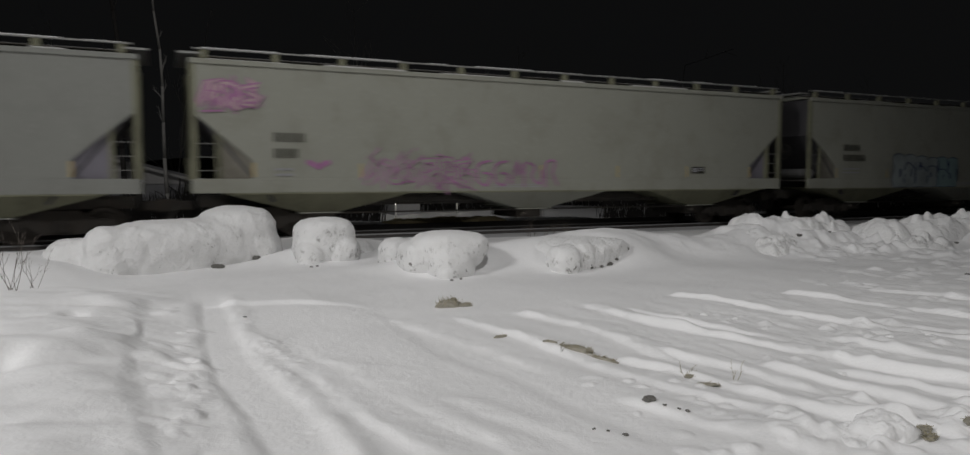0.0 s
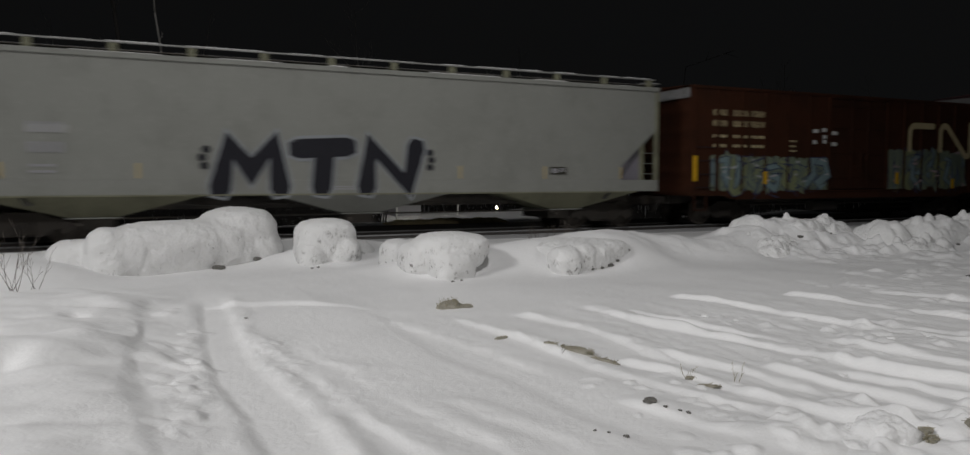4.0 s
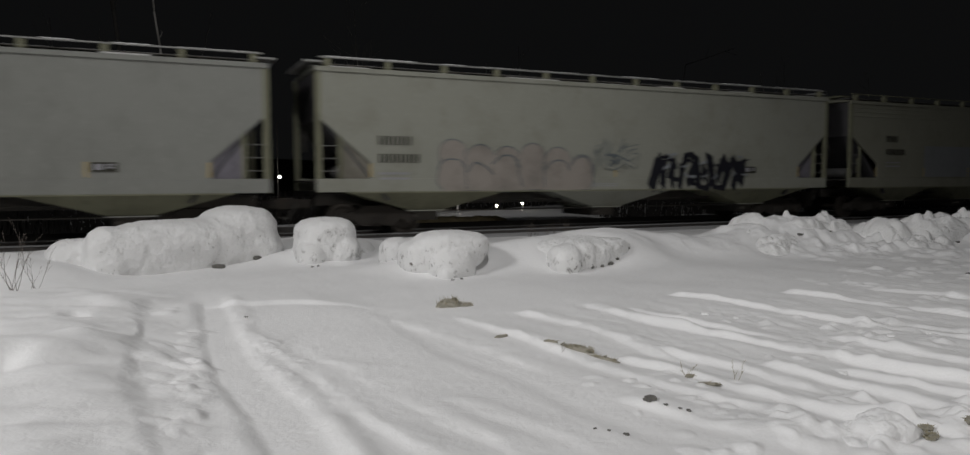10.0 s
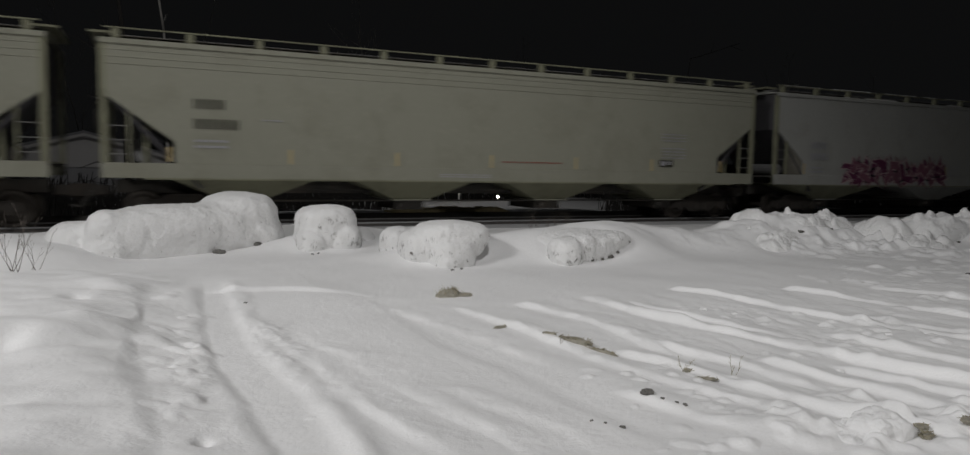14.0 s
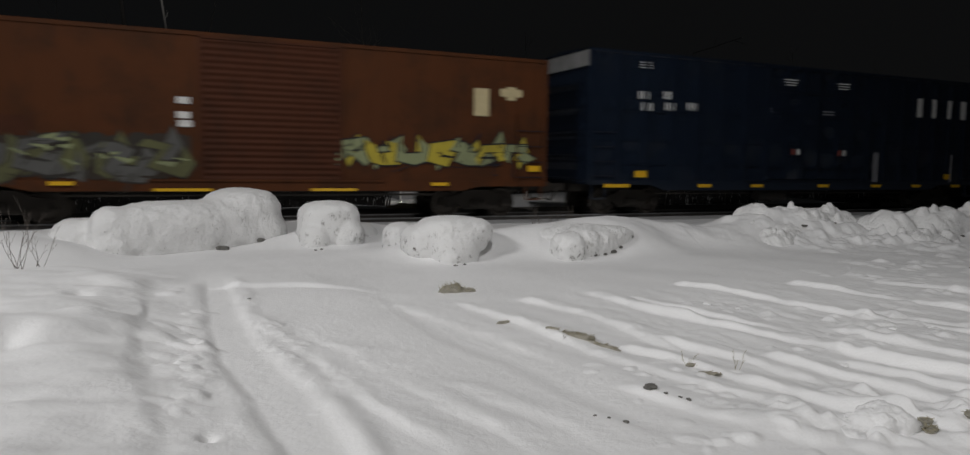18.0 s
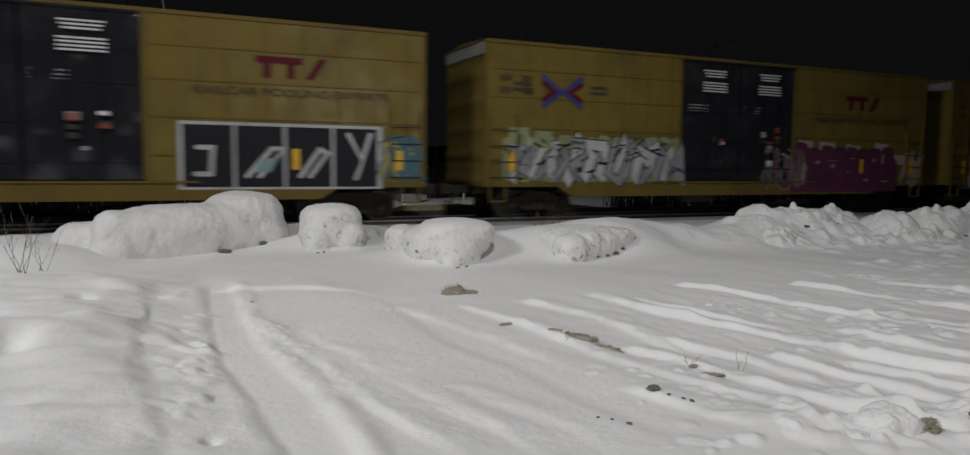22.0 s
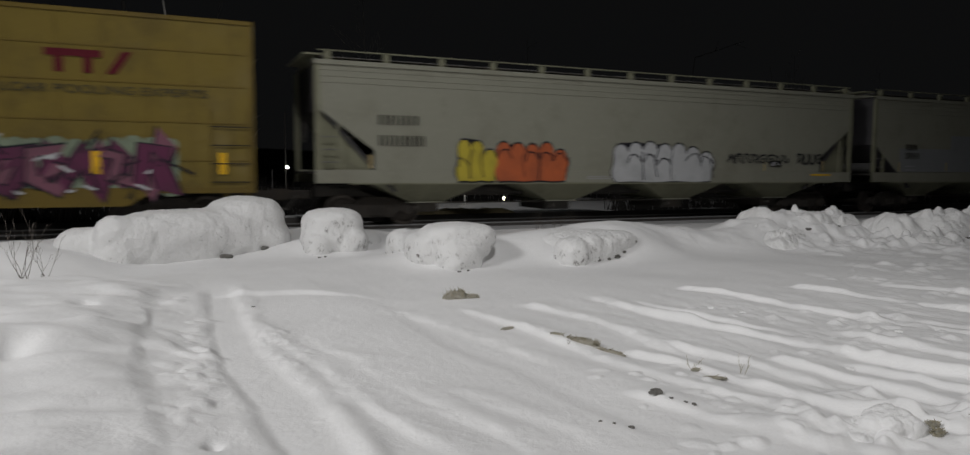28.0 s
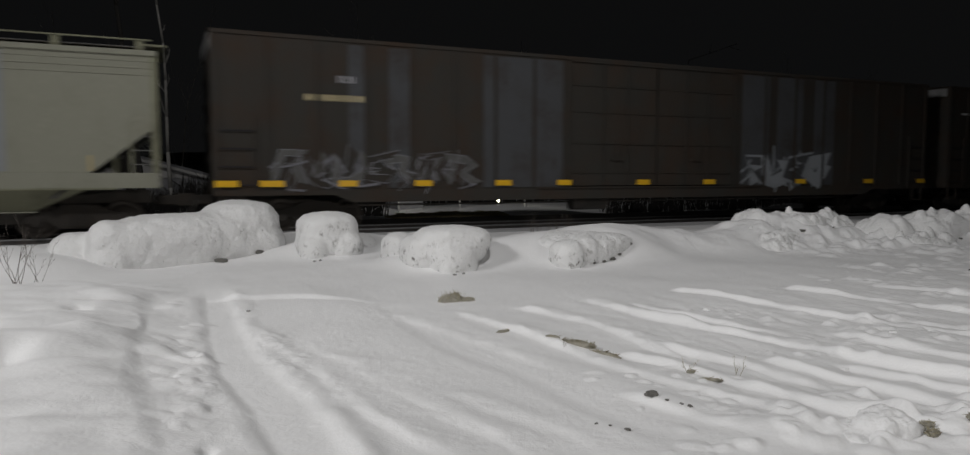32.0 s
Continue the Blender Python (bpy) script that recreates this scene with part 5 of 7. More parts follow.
def hopper(left, length, label, skin, top=4.72, bays=3, grid=False, trim=HOPPER_TRIM, snow=True, cut=1.42, seed=1, board_mat=None, tags=True, apex=3.12, plate=None):
    car = car_base("hopper_car", label, "hopper car", left, "cars of the freight train")
    L, sill0, sill1, eave = length, 1.19, 1.55, top - 0.32
    rnd, knee = random.Random(seed), apex - (1.05 if grid else 1.12)
    cut = cut + 0.15 if grid else cut
    # sheets of the sides, cut away over the slope sheets at both ends
    for y0, y1 in ((-HALF, -HALF + 0.05), (HALF - 0.05, HALF)):
        ring = [(cut, sill1 - 0.02), (L - cut, sill1 - 0.02), (L - cut, knee), (L - 0.10, apex), (L - 0.10, eave), (0.10, eave), (0.10, apex), (cut, knee)]
        s = part("side_sheet", Shape().prism(ring, y0, y1).mesh("side_sheet", skin), car)
        if y0 < 0:
            for k in range(1, 6):
                x = L * k / 6
                part("weld_seam", Shape().box(x - 0.012, x + 0.012, -HALF - 0.005, -HALF + 0.01, sill1, eave).mesh("weld_seam", skin), s)
        part("top_chord", Shape().box(0.0, L, min(y0, y1 - 0.07) - (0.03 if y0 < 0 else 0), max(y1, y0 + 0.07) + (0.03 if y0 > 0 else 0), eave - 0.08, eave + 0.05, 0.015).mesh("top_chord", skin), car)
        part("side_sill", Shape().box(0.0, L, y0 - (0.018 if y0 < 0 else 0), y1 + (0.018 if y0 > 0 else 0), sill0, sill1, 0.01).mesh("side_sill", skin), car)
        part("sill_lip", Shape().box(0.9, L - 0.9, y0 - (0.03 if y0 < 0 else -0.02), y1 + (0.03 if y0 > 0 else -0.02), sill0 - 0.03, sill0 + 0.004).mesh("sill_lip", trim), car)
        for x in (0.0, L - 0.13):
            part("corner_post", Shape().box(x, x + 0.13, y0 - 0.015 if y0 < 0 else y0 - 0.03, y1 + 0.03 if y0 < 0 else y1 + 0.015, sill0, eave + 0.02).mesh("corner_post", trim), car)
    if grid:        # pressed lines under the eave
        for z in (eave - 0.20, eave - 0.36, eave - 0.52):
            part("pressed_line", Shape().box(0.12, L - 0.12, -HALF - 0.016, -HALF + 0.01, z - 0.02, z + 0.012, 0.008).mesh("pressed_line", skin), car)
    # ends and slope sheets
    for x, s in ((0.0, 1), (L, -1)):
        a, b, c = x + s * 0.11, x + s * (0.11 + (apex - 0.93) * (cut - 0.1) / (apex - 1.53)), x + s * 0.16
        sl = Shape().add([(a, -1.52, apex + 0.02), (a, 1.52, apex + 0.02), (b, 1.52, 0.95), (b, -1.52, 0.95), (c, -1.52, apex + 0.06), (c, 1.52, apex + 0.06), (b + s * 0.06, 1.52, 0.97), (b + s * 0.06, -1.52, 0.97)],
                         [(0, 1, 2, 3), (7, 6, 5, 4), (0, 3, 7, 4), (1, 5, 6, 2), (0, 4, 5, 1), (3, 2, 6, 7)])
        part("slope_sheet", sl.mesh("slope_sheet", RECESS_SHADE), car)
        part("end_sheet", Shape().box(min(a, c), max(a, c), -1.55, 1.55, apex, eave).mesh("end_sheet", RECESS_SHADE), car)
        part("end_platform", Shape().box(min(x, x + s * 1.2), max(x, x + s * 1.2), -1.5, 1.5, sill1 - 0.10, sill1 - 0.05).mesh("end_platform", UNDER), car)
        if plate:
            tri = [(x + s * 0.12, 1.5), (x + s * (cut + 0.05), 1.5), (x + s * 0.12, apex)]
            part("end_gusset", Shape().prism(tri if s > 0 else tri[::-1], -1.40, -1.36).mesh("end_gusset", plate), car)
        elif not grid:
            near = 0.66 if s > 0 else 0.62
            edge = apex - (apex - knee) * (near - 0.1) / (cut - 0.1)
            tri = [(x + s * near, 1.5), (x + s * (cut + 0.02), 1.5), (x + s * (cut + 0.02), knee + 0.03), (x + s * near, edge + 0.03)]
            gus = part("end_gusset", Shape().prism(tri if s > 0 else tri[::-1], -1.50, -1.46).mesh("end_gusset", GUSSET_TAN if s > 0 else GUSSET), car)
            part("gusset_edge", Shape().box(min(x + s * near, x + s * (near + 0.05)), max(x + s * near, x + s * (near + 0.05)), -1.55, -1.45, 1.5, edge).mesh("gusset_edge", trim), gus)
        st = Shape().box(x + s * 0.95 - 0.05, x + s * 0.95 + 0.05, -1.3, -1.2, sill1 - 0.1, 2.45)
        part("end_strut", st.mesh("end_strut", trim), car)
        ladder(car, x + 0.10 if s > 0 else x - 0.62, sill1, 2.75, 0.33, 0.52, trim)
        tk = Shape().rod((x + s * 0.9, -0.9, sill1 + 0.18), (x + s * 0.9, 0.3, sill1 + 0.18), 0.2, 0.2, 12)
        part("air_tank", tk.mesh("air_tank", HOPPER_SHEET if s > 0 else UNDER), car)
    wheel = Shape()
    n = 14
    for i in range(n):
        a0, a1 = 2 * math.pi * i / n, 2 * math.pi * (i + 1) / n
        wheel.rod((-0.12, -0.6 + 0.28 * math.cos(a0), 2.55 + 0.28 * math.sin(a0)), (-0.12, -0.6 + 0.28 * math.cos(a1), 2.55 + 0.28 * math.sin(a1)), 0.015)
    for i in range(4):
        a0 = math.pi * i / 4
        wheel.rod((-0.12, -0.6 - 0.28 * math.cos(a0), 2.55 - 0.28 * math.sin(a0)), (-0.12, -0.6 + 0.28 * math.cos(a0), 2.55 + 0.28 * math.sin(a0)), 0.012)
    part("brake_wheel", wheel.mesh("brake_wheel", UNDER), car)
    # roof, hatches, running boards on brackets
    v, f = [], []
    for x in (0.05, L - 0.05):
        for i in range(11):
            y = -1.56 + 3.12 * i / 10
            v.append((x, y, eave + 0.03 + 0.20 * (1 - (y / 1.56) ** 2)))
    f = [(i, i + 11, i + 12, i + 1) for i in range(10)] + [tuple(range(11)), tuple(range(21, 10, -1))]
    part("roof", mesh_of("roof", v, f, skin), car)
    for k in range(4):
        hx = L * (k + 0.5) / 4
        part("hatch_cover", Shape().box(hx - L / 8 + 0.15, hx + L / 8 - 0.15, -0.35, 0.35, eave + 0.2, eave + 0.33, 0.03).mesh("hatch_cover", HOPPER_SHEET), car)
    bm = board_mat or (GALV if not grid else trim)
    for ys in (-1.0, 1.0):
        if grid:
            b = Shape().box(0.12, L - 0.12, ys * 1.52 - 0.02, ys * 1.52 + 0.02, top - 0.035, top, 0.005)
            part("walkway", Shape().box(0.12, L - 0.12, ys * 1.25 - 0.24, ys * 1.25 + 0.24, top - 0.20, top - 0.18).mesh("walkway", UNDER), car)
        else:
            b = Shape().box(0.12, L - 0.12, ys * 1.50 - 0.03, ys * 1.50 + 0.03, top - 0.04, top, 0.008)
            part("walkway", Shape().box(0.12, L - 0.12, ys * 1.22 - 0.24, ys * 1.22 + 0.24, top - 0.20, top - 0.18).mesh("walkway", UNDER), car)
        bd = part("running_board", b.mesh("running_board", bm), car)
        if ys < 0 and snow and not grid:
            x = 0.3
            while x < L - 1.0:
                w = rnd.uniform(0.5, 2.6)
                sn = Shape().box(x, min(x + w, L - 0.3), -1.53, -1.46, top - 0.002, top + rnd.uniform(0.004, 0.018), 0.003)
                x += w + rnd.uniform(0.1, 0.9)
                part("snow_crust", sn.mesh("snow_crust", SNOW_CAP), bd, "thin crust of snow")
    nb = round(L / 1.7)
    for i in range(nb + 1):
        part("board_bracket", BRACKET, car, "", (0.35 + (L - 0.7) * i / nb, -1.57, eave + 0.03))
    for x, s in ((0, 1), (L, -1)):
        part("end_walk", Shape().box(min(x - s * 0.22, x + s * 0.3), max(x - s * 0.22, x + s * 0.3), -1.3, 1.3, top - 0.12, top - 0.07).mesh("end_walk", bm), car)
    if snow:
        x = 0.4
        while x < L - 1.5:
            w = rnd.uniform(0.4, 2.2)
            sn = Shape().box(x, min(x + w, L - 0.3), -1.58, -1.38, eave + 0.045, eave + 0.06 + rnd.uniform(0.0, 0.035), 0.008)
            x += w + rnd.uniform(0.5, 2.4)
            part("snow_ledge", sn.mesh("snow_ledge", SNOW_ICE), car, "thin line of snow along the eave")
    # bays and gates
    cs = Shape().box(0.2, L - 0.2, -0.22, 0.22, 0.80, 1.12)
    part("centre_sill", cs.mesh("centre_sill", UNDER), car)
    first, last = 3.2, L - 3.2
    for i in range(bays):
        c = first + (last - first) * i / (bays - 1)
        wt, wb = (last - first) / (bays - 1) * 0.40, 0.52
        zt, zb = 1.21, 0.66
        v = [(c - wt, -1.55, zt), (c + wt, -1.55, zt), (c + wt, 1.55, zt), (c - wt, 1.55, zt), (c - wb, -1.12, zb), (c + wb, -1.12, zb), (c + wb, 1.12, zb), (c - wb, 1.12, zb)]
        f = [(0, 1, 5, 4), (1, 2, 6, 5), (2, 3, 7, 6), (3, 0, 4, 7), (4, 5, 6, 7), (3, 2, 1, 0)]
        bay = part("hopper_bay", mesh_of("hopper_bay", v, f, trim if i % 2 == 0 or grid else skin), car)
        part("gate_lip", Shape().box(c - wb - 0.05, c + wb + 0.05, -1.16, 1.16, zb - 0.03, zb).mesh("gate_lip", skin), bay)
        part("outlet_gate", Shape().box(c - 0.42, c + 0.42, -0.9, 0.9, 0.36, zb - 0.03).rod((c - 0.3, -1.15, 0.5), (c - 0.3, -0.9, 0.5), 0.05).mesh("outlet_gate", UNDER), bay)
    running_gear(car, L, 1.75)
    part("brake_rigging", Shape().rod((2.5, -0.9, 0.62), (L - 2.5, -0.9, 0.62), 0.025).rod((3.0, -0.55, 0.9), (L - 3.0, -0.55, 0.9), 0.03).mesh("brake_rigging", UNDER), car)
    if tags:
        rects = [(x - 0.035, x + 0.035, sill1 + 0.04, sill1 + 0.40) for x in np.arange(1.45, L - 1, (L - 2.9) / 6)]
        for r in rects:
            flat("reflector", [r], REFLECT_FADED, car)
        s = flat("placard", [(L - 4.0, L - 3.45, 1.72, 1.94)], DARK_INK, car)
        flat("placard_text", [(L - 3.93, L - 3.75, 1.76, 1.90), (L - 3.68, L - 3.52, 1.80, 1.84), (L - 3.68, L - 3.52, 1.86, 1.90)], GREY_INK, s, "", FACE - 0.003)
        for z in (1.36, 1.30):
            lettering(car, L * 0.42, L * 0.42 + 1.6, z, z + 0.03, GREY_INK, 9, seed)
    return car


def marks(car, z1, z2, x=1.95, w1=0.8, w2=1.0, material=DARK_INK, n1=4, n2=5, seed=3):
    lettering(car, x, x + w1, z1, z1 + 0.24, material, n1, seed)
    lettering(car, x, x + w2, z2, z2 + 0.24, material, n2, seed + 1)
    for k in range(2):
        lettering(car, x + 0.02, x + w2 * 0.75, z2 - 0.32 - 0.14 * k, z2 - 0.26 - 0.14 * k, GREY_INK, 6, seed + 2 + k)


def dished(x0, x1, z0, z1, cw, ch, amp, y=-HALF, sub=9):
    """A side of sheet panels that are slightly dished between their seams."""
    nx, nz = max(1, round((x1 - x0) / cw)), max(1, round((z1 - z0) / ch))
    rnd = random.Random(int(x0 * 100) + int(x1 * 10))
    amps = [[amp * rnd.uniform(0.5, 1.3) * (1 if rnd.random() < 0.8 else -0.6) for _ in range(nz)] for _ in range(nx)]
    tilt = [[tuple(rnd.uniform(-0.5, 0.5) for _ in range(4)) for _ in range(nz)] for _ in range(nx)]
    v, f = [], []
    W, H = nx * sub + 1, nz * sub + 1
    for j in range(H):
        for i in range(W):
            ci, cj = min(nx - 1, i // sub), min(nz - 1, j // sub)
            u, w = (i - ci * sub) / sub, (j - cj * sub) / sub
            tu, tw, pu, pw = tilt[ci][cj]
            d = amps[ci][cj] * math.sin(math.pi * u) * math.sin(math.pi * w) * (1 + tu * (u - 0.5) * 2 + tw * (w - 0.5) * 2 + pu * math.sin(5 * u + 3 * w) + pw * math.sin(4 * w - 5 * u))
            v.append((x0 + (x1 - x0) * i / (W - 1), y + d, z0 + (z1 - z0) * j / (H - 1)))
    for j in range(H - 1):
        for i in range(W - 1):
            f.append((j * W + i, j * W + i + 1, (j + 1) * W + i + 1, (j + 1) * W + i))
    n = len(v)      # closed behind
    v += [(x0, y + 0.10, z0), (x1, y + 0.10, z0), (x1, y + 0.10, z1), (x0, y + 0.10, z1)]
    f += [(n + 3, n + 2, n + 1, n), (0, n, n + 1, W - 1), (W * (H - 1), W * H - 1, n + 2, n + 3)]
    return v, f


def boxcar(left, length, label, skin, top, doors, door_mat, cell=(1.05, 0.98), amp=0.004, posts=0, post_mat=None, trim=None, roof=None, sill0=0.98, deep=(2.6, 0.72),
           seams=(), category="boxcar", corrugated=False, end_cap=None, centre=2.0):
    car = car_base("boxcar", label, category, left, "cars of the freight train")
    L, z0, z1 = length, sill0 + 0.14, top - 0.10
    trim, roof = trim or skin, roof or skin
    edges = [0.06] + [e for d in doors for e in d] + [L - 0.06]
    spans = [(edges[0], edges[1])] + [(edges[i], edges[i + 1]) for i in range(2, len(edges) - 2, 2)] + [(edges[-2], edges[-1])]
    for a, b in spans:
        if b - a > 0.3:
            part("side_panel", mesh_of("side_panel", *dished(a, b, z0, z1, *cell, amp), skin, True), car)
    part("far_side", Shape().box(0.06, L - 0.06, HALF - 0.1, HALF, z0, z1).mesh("far_side", skin), car)
    part("floor_frame", Shape().box(0.1, L - 0.1, -1.45, 1.45, sill0, z0 + 0.02).mesh("floor_frame", UNDER), car)
    part("top_chord", Shape().box(0, L, -HALF - 0.035, -HALF + 0.08, z1 - 0.03, top - 0.02, 0.015).mesh("top_chord", trim), car)
    part("side_sill", Shape().prism([(0.0, sill0 + 0.14), (0.0, sill0), (deep[0], sill0), (deep[0] + 0.5, deep[1]), (L - deep[0] - 0.5, deep[1]), (L - deep[0], sill0), (L, sill0), (L, sill0 + 0.14)], -HALF - 0.025, -HALF + 0.06).mesh("side_sill", trim), car)
    part("far_sill", Shape().box(0, L, HALF - 0.06, HALF + 0.02, sill0 - 0.1, sill0 + 0.14).mesh("far_sill", trim), car)
    for x in (0.0, L - 0.10):
        part("corner_post", Shape().box(x, x + 0.10, -HALF - 0.02, -HALF + 0.12, z0, z1).mesh("corner_post", trim), car)
    # ends with pressed ribs
    for x, s in ((0.05, 1), (L - 0.05, -1)):
        v, f = [], []
        rows = 45
        for j in range(rows):
            z = sill0 + (top - 0.05 - sill0) * j / (rows - 1)
            d = -s * 0.05 * max(0.0, math.sin(j * math.pi / 4)) ** 0.6
            v += [(x + d, -1.56, z), (x + d, 1.56, z)]
        f = [(2 * j, 2 * j + 1, 2 * j + 3, 2 * j + 2) for j in range(rows - 1)]
        part("car_end", mesh_of("car_end", v, f, end_cap or skin, True), car)
        if end_cap:
            part("end_band", Shape().box(min(x, x - s * 0.07), max(x, x - s * 0.07), -1.58, 1.58, top - 0.55, top - 0.08).mesh("end_band", HOPPER_SHEET), car)
        else:
            part("end_band", Shape().box(min(x, x - s * 0.07), max(x, x - s * 0.07), -1.5, 1.5, top - 0.42, top - 0.10).mesh("end_band", HOPPER_SHEET), car)
    # roof sheets with raised seams
    rf = Shape().add([(0.0, -1.58, top - 0.03), (L, -1.58, top - 0.03), (L, 0, top + 0.06), (0.0, 0, top + 0.06), (0.0, 1.58, top - 0.03), (L, 1.58, top - 0.03)], [(0, 1, 2, 3), (3, 2, 5, 4), (0, 3, 4), (1, 5, 2)])
    for k in range(int(L / 1.2)):
        x = 0.6 + 1.2 * k
        rf.add([(x, -1.59, top - 0.02), (x + 0.06, -1.59, top - 0.02), (x + 0.06, 0, top + 0.08), (x, 0, top + 0.08), (x, 1.59, top - 0.02), (x + 0.06, 1.59, top - 0.02)], [(0, 1, 2, 3), (3, 2, 5, 4)])
    part("roof", rf.mesh("roof", roof), car)
    for z in seams:
        for a, b in spans:
            if b - a > 1:
                part("rub_rail", Shape().box(a + 0.12, b - 0.12, -HALF - 0.018, -HALF + 0.01, z - 0.018, z + 0.018, 0.006).mesh("rub_rail", trim), car)
    if posts:
        for a, b in spans:
            n = max(1, round((b - a) / posts))
            for i in range(n + 1):
                x = min(max(a + (b - a) * i / n, a + 0.05), b - 0.05)
                part("side_post", Shape().prism([(x - 0.05, z0), (x + 0.05, z0), (x + 0.05, z1 - 0.03), (x - 0.05, z1 - 0.03)], -HALF - 0.045, -HALF + 0.01).mesh("side_post", post_mat or skin), car)
    # doors
    for a, b in doors:
        if corrugated:
            v, f = [], []
            rows = 139
            for j in range(rows):
                z = z0 + (z1 - z0) * j / (rows - 1)
                y = -HALF - 0.03 - 0.022 * math.sin(j * math.pi / 3)
                v += [(a, y, z), (b, y, z)]
            f = [(2 * j, 2 * j + 1, 2 * j + 3, 2 * j + 2) for j in range(rows - 1)]
            door = part("door", mesh_of("door", v, f, door_mat, True), car, "horizontally ribbed sliding door")
            for e in (a, b):
                part("door_edge", Shape().box(e - 0.04, e + 0.04, -HALF - 0.07, -HALF + 0.02, z0, z1).mesh("door_edge", door_mat), door)
        else:
            mid = (a + b) / 2
            leaves = ((a, mid), (mid, b)) if b - a > 3.2 else ((a, b),)
            for p, q in leaves:
                door = part("door", mesh_of("door", *dished(p + 0.03, q - 0.03, z0 + 0.06, z1 - 0.06, 0.82, 0.95, amp * 1.4, -HALF - 0.012), door_mat, True), car)
                for k in range(2):
                    x = p + (q - p) * (0.36 + 0.28 * k)
                    part("lock_rod", Shape().rod((x, -HALF - 0.05, z0 + 0.1), (x, -HALF - 0.05, z1 - 0.1), 0.02).box(x - 0.05, x + 0.05, -HALF - 0.08, -HALF - 0.02, z0 + 1.15, z0 + 1.3).box(x - 0.04, x + 0.04, -HALF - 0.07, -HALF - 0.02, z0 + 2.1, z0 + 2.2).mesh("lock_rod", door_mat), door)
                for z in (z0 + 0.45, z0 + 1.35, z0 + 2.3, z0 + 3.1):
                    part("door_rail", Shape().box(p + 0.06, q - 0.06, -HALF - 0.035, -HALF, z - 0.02, z + 0.02, 0.006).mesh("door_rail", door_mat), door)
                part("door_handle", Shape().rod(((p + q) / 2, -HALF - 0.09, z0 + 0.7), ((p + q) / 2 + 0.02, -HALF - 0.09, z0 + 1.5), 0.02).box((p + q) / 2 - 0.22, (p + q) / 2 + 0.22, -HALF - 0.08, -HALF - 0.02, z0 + 0.85, z0 + 0.93).mesh("door_handle", door_mat), door)
        part("door_track", Shape().box(a - 1.2, b + 1.2, -HALF - 0.07, -HALF, z0 - 0.02, z0 + 0.03).mesh("door_track", trim), car)
        part("door_hood", Shape().box(a, b, -HALF - 0.06, -HALF, z1 - 0.07, z1 - 0.02).mesh("door_hood", door_mat), car)
    for x in (0.14, L - 0.70):
        ladder(car, x - (0.02 if x < 1 else 0.34), sill0, 3.0, 0.45, 0.92, trim, -HALF - 0.03, DARK_RUNG)
        part("stirrup", Shape().box(x, x + 0.04, -HALF - 0.02, -HALF + 0.02, 0.55, sill0).box(x + 0.5, x + 0.54, -HALF - 0.02, -HALF + 0.02, 0.55, sill0).box(x, x + 0.54, -HALF - 0.02, -HALF + 0.02, 0.52, 0.56).mesh("stirrup", trim), car)
    part("centre_sill", Shape().box(0.2, L - 0.2, -0.22, 0.22, 0.72, sill0).mesh("centre_sill", UNDER), car)
    part("brake_rigging", Shape().rod((2.5, -0.7, 0.66), (L - 2.5, -0.7, 0.66), 0.03).rod((L * 0.4, -0.9, 0.6), (L * 0.4 + 1.3, -0.9, 0.6), 0.2, 0.2, 12).mesh("brake_rigging", UNDER), car)
    running_gear(car, L, centre)
    return car

# -- the cars, front to rear; the first number is where the left end would stand at time nought --
c = hopper(-23.50, 19.37, "pale grey hopper car with dark slope sheets", HOPPER_COOL, 4.73, 3, seed=2)
marks(c, 2.5, 2.1)
graffiti(c, 13.0, 16.5, 1.3, 2.2, (SPRAY_PINK,), SPRAY_PINK, 5, 3, "faded pink scrawl", 0.12, edge=0.01)

c = hopper(-3.04, 19.36, "pale grey hopper car with pink scrawls and a snow-dusted walkway", HOPPER_GREY, 4.73, 3, seed=5)
marks(c, 2.48, 2.08, 1.96, 0.8, 0.62, DARK_INK, 4, 3)
graffiti(c, 0.30, 1.60, 3.25, 4.0, (SPRAY_ROSE,), SPRAY_PINK, 3, 11, "pink sprayed knot of strokes", 0.2, edge=0.06)
graffiti(c, 4.3, 7.4, 1.32, 2.2, (HOPPER_GREY,), SPRAY_PINK, 6, 14, "thin pink sprayed outlines", 0.22, edge=0.05)
graffiti(c, 7.5, 10.3, 1.32, 2.1, (SPRAY_PINK,), SPRAY_PINK, 5, 21, "thin pink sprayed strokes", 0.10, edge=0.01)
sh = Shape()
ribbon(sh, [(2.82, 1.98), (2.95, 1.92), (3.07, 1.85), (3.2, 1.93), (3.32, 1.98)], 0.14, FACE)
part("graffiti", sh.mesh("graffiti", SPRAY_PINK), c, "small pink sprayed blot")

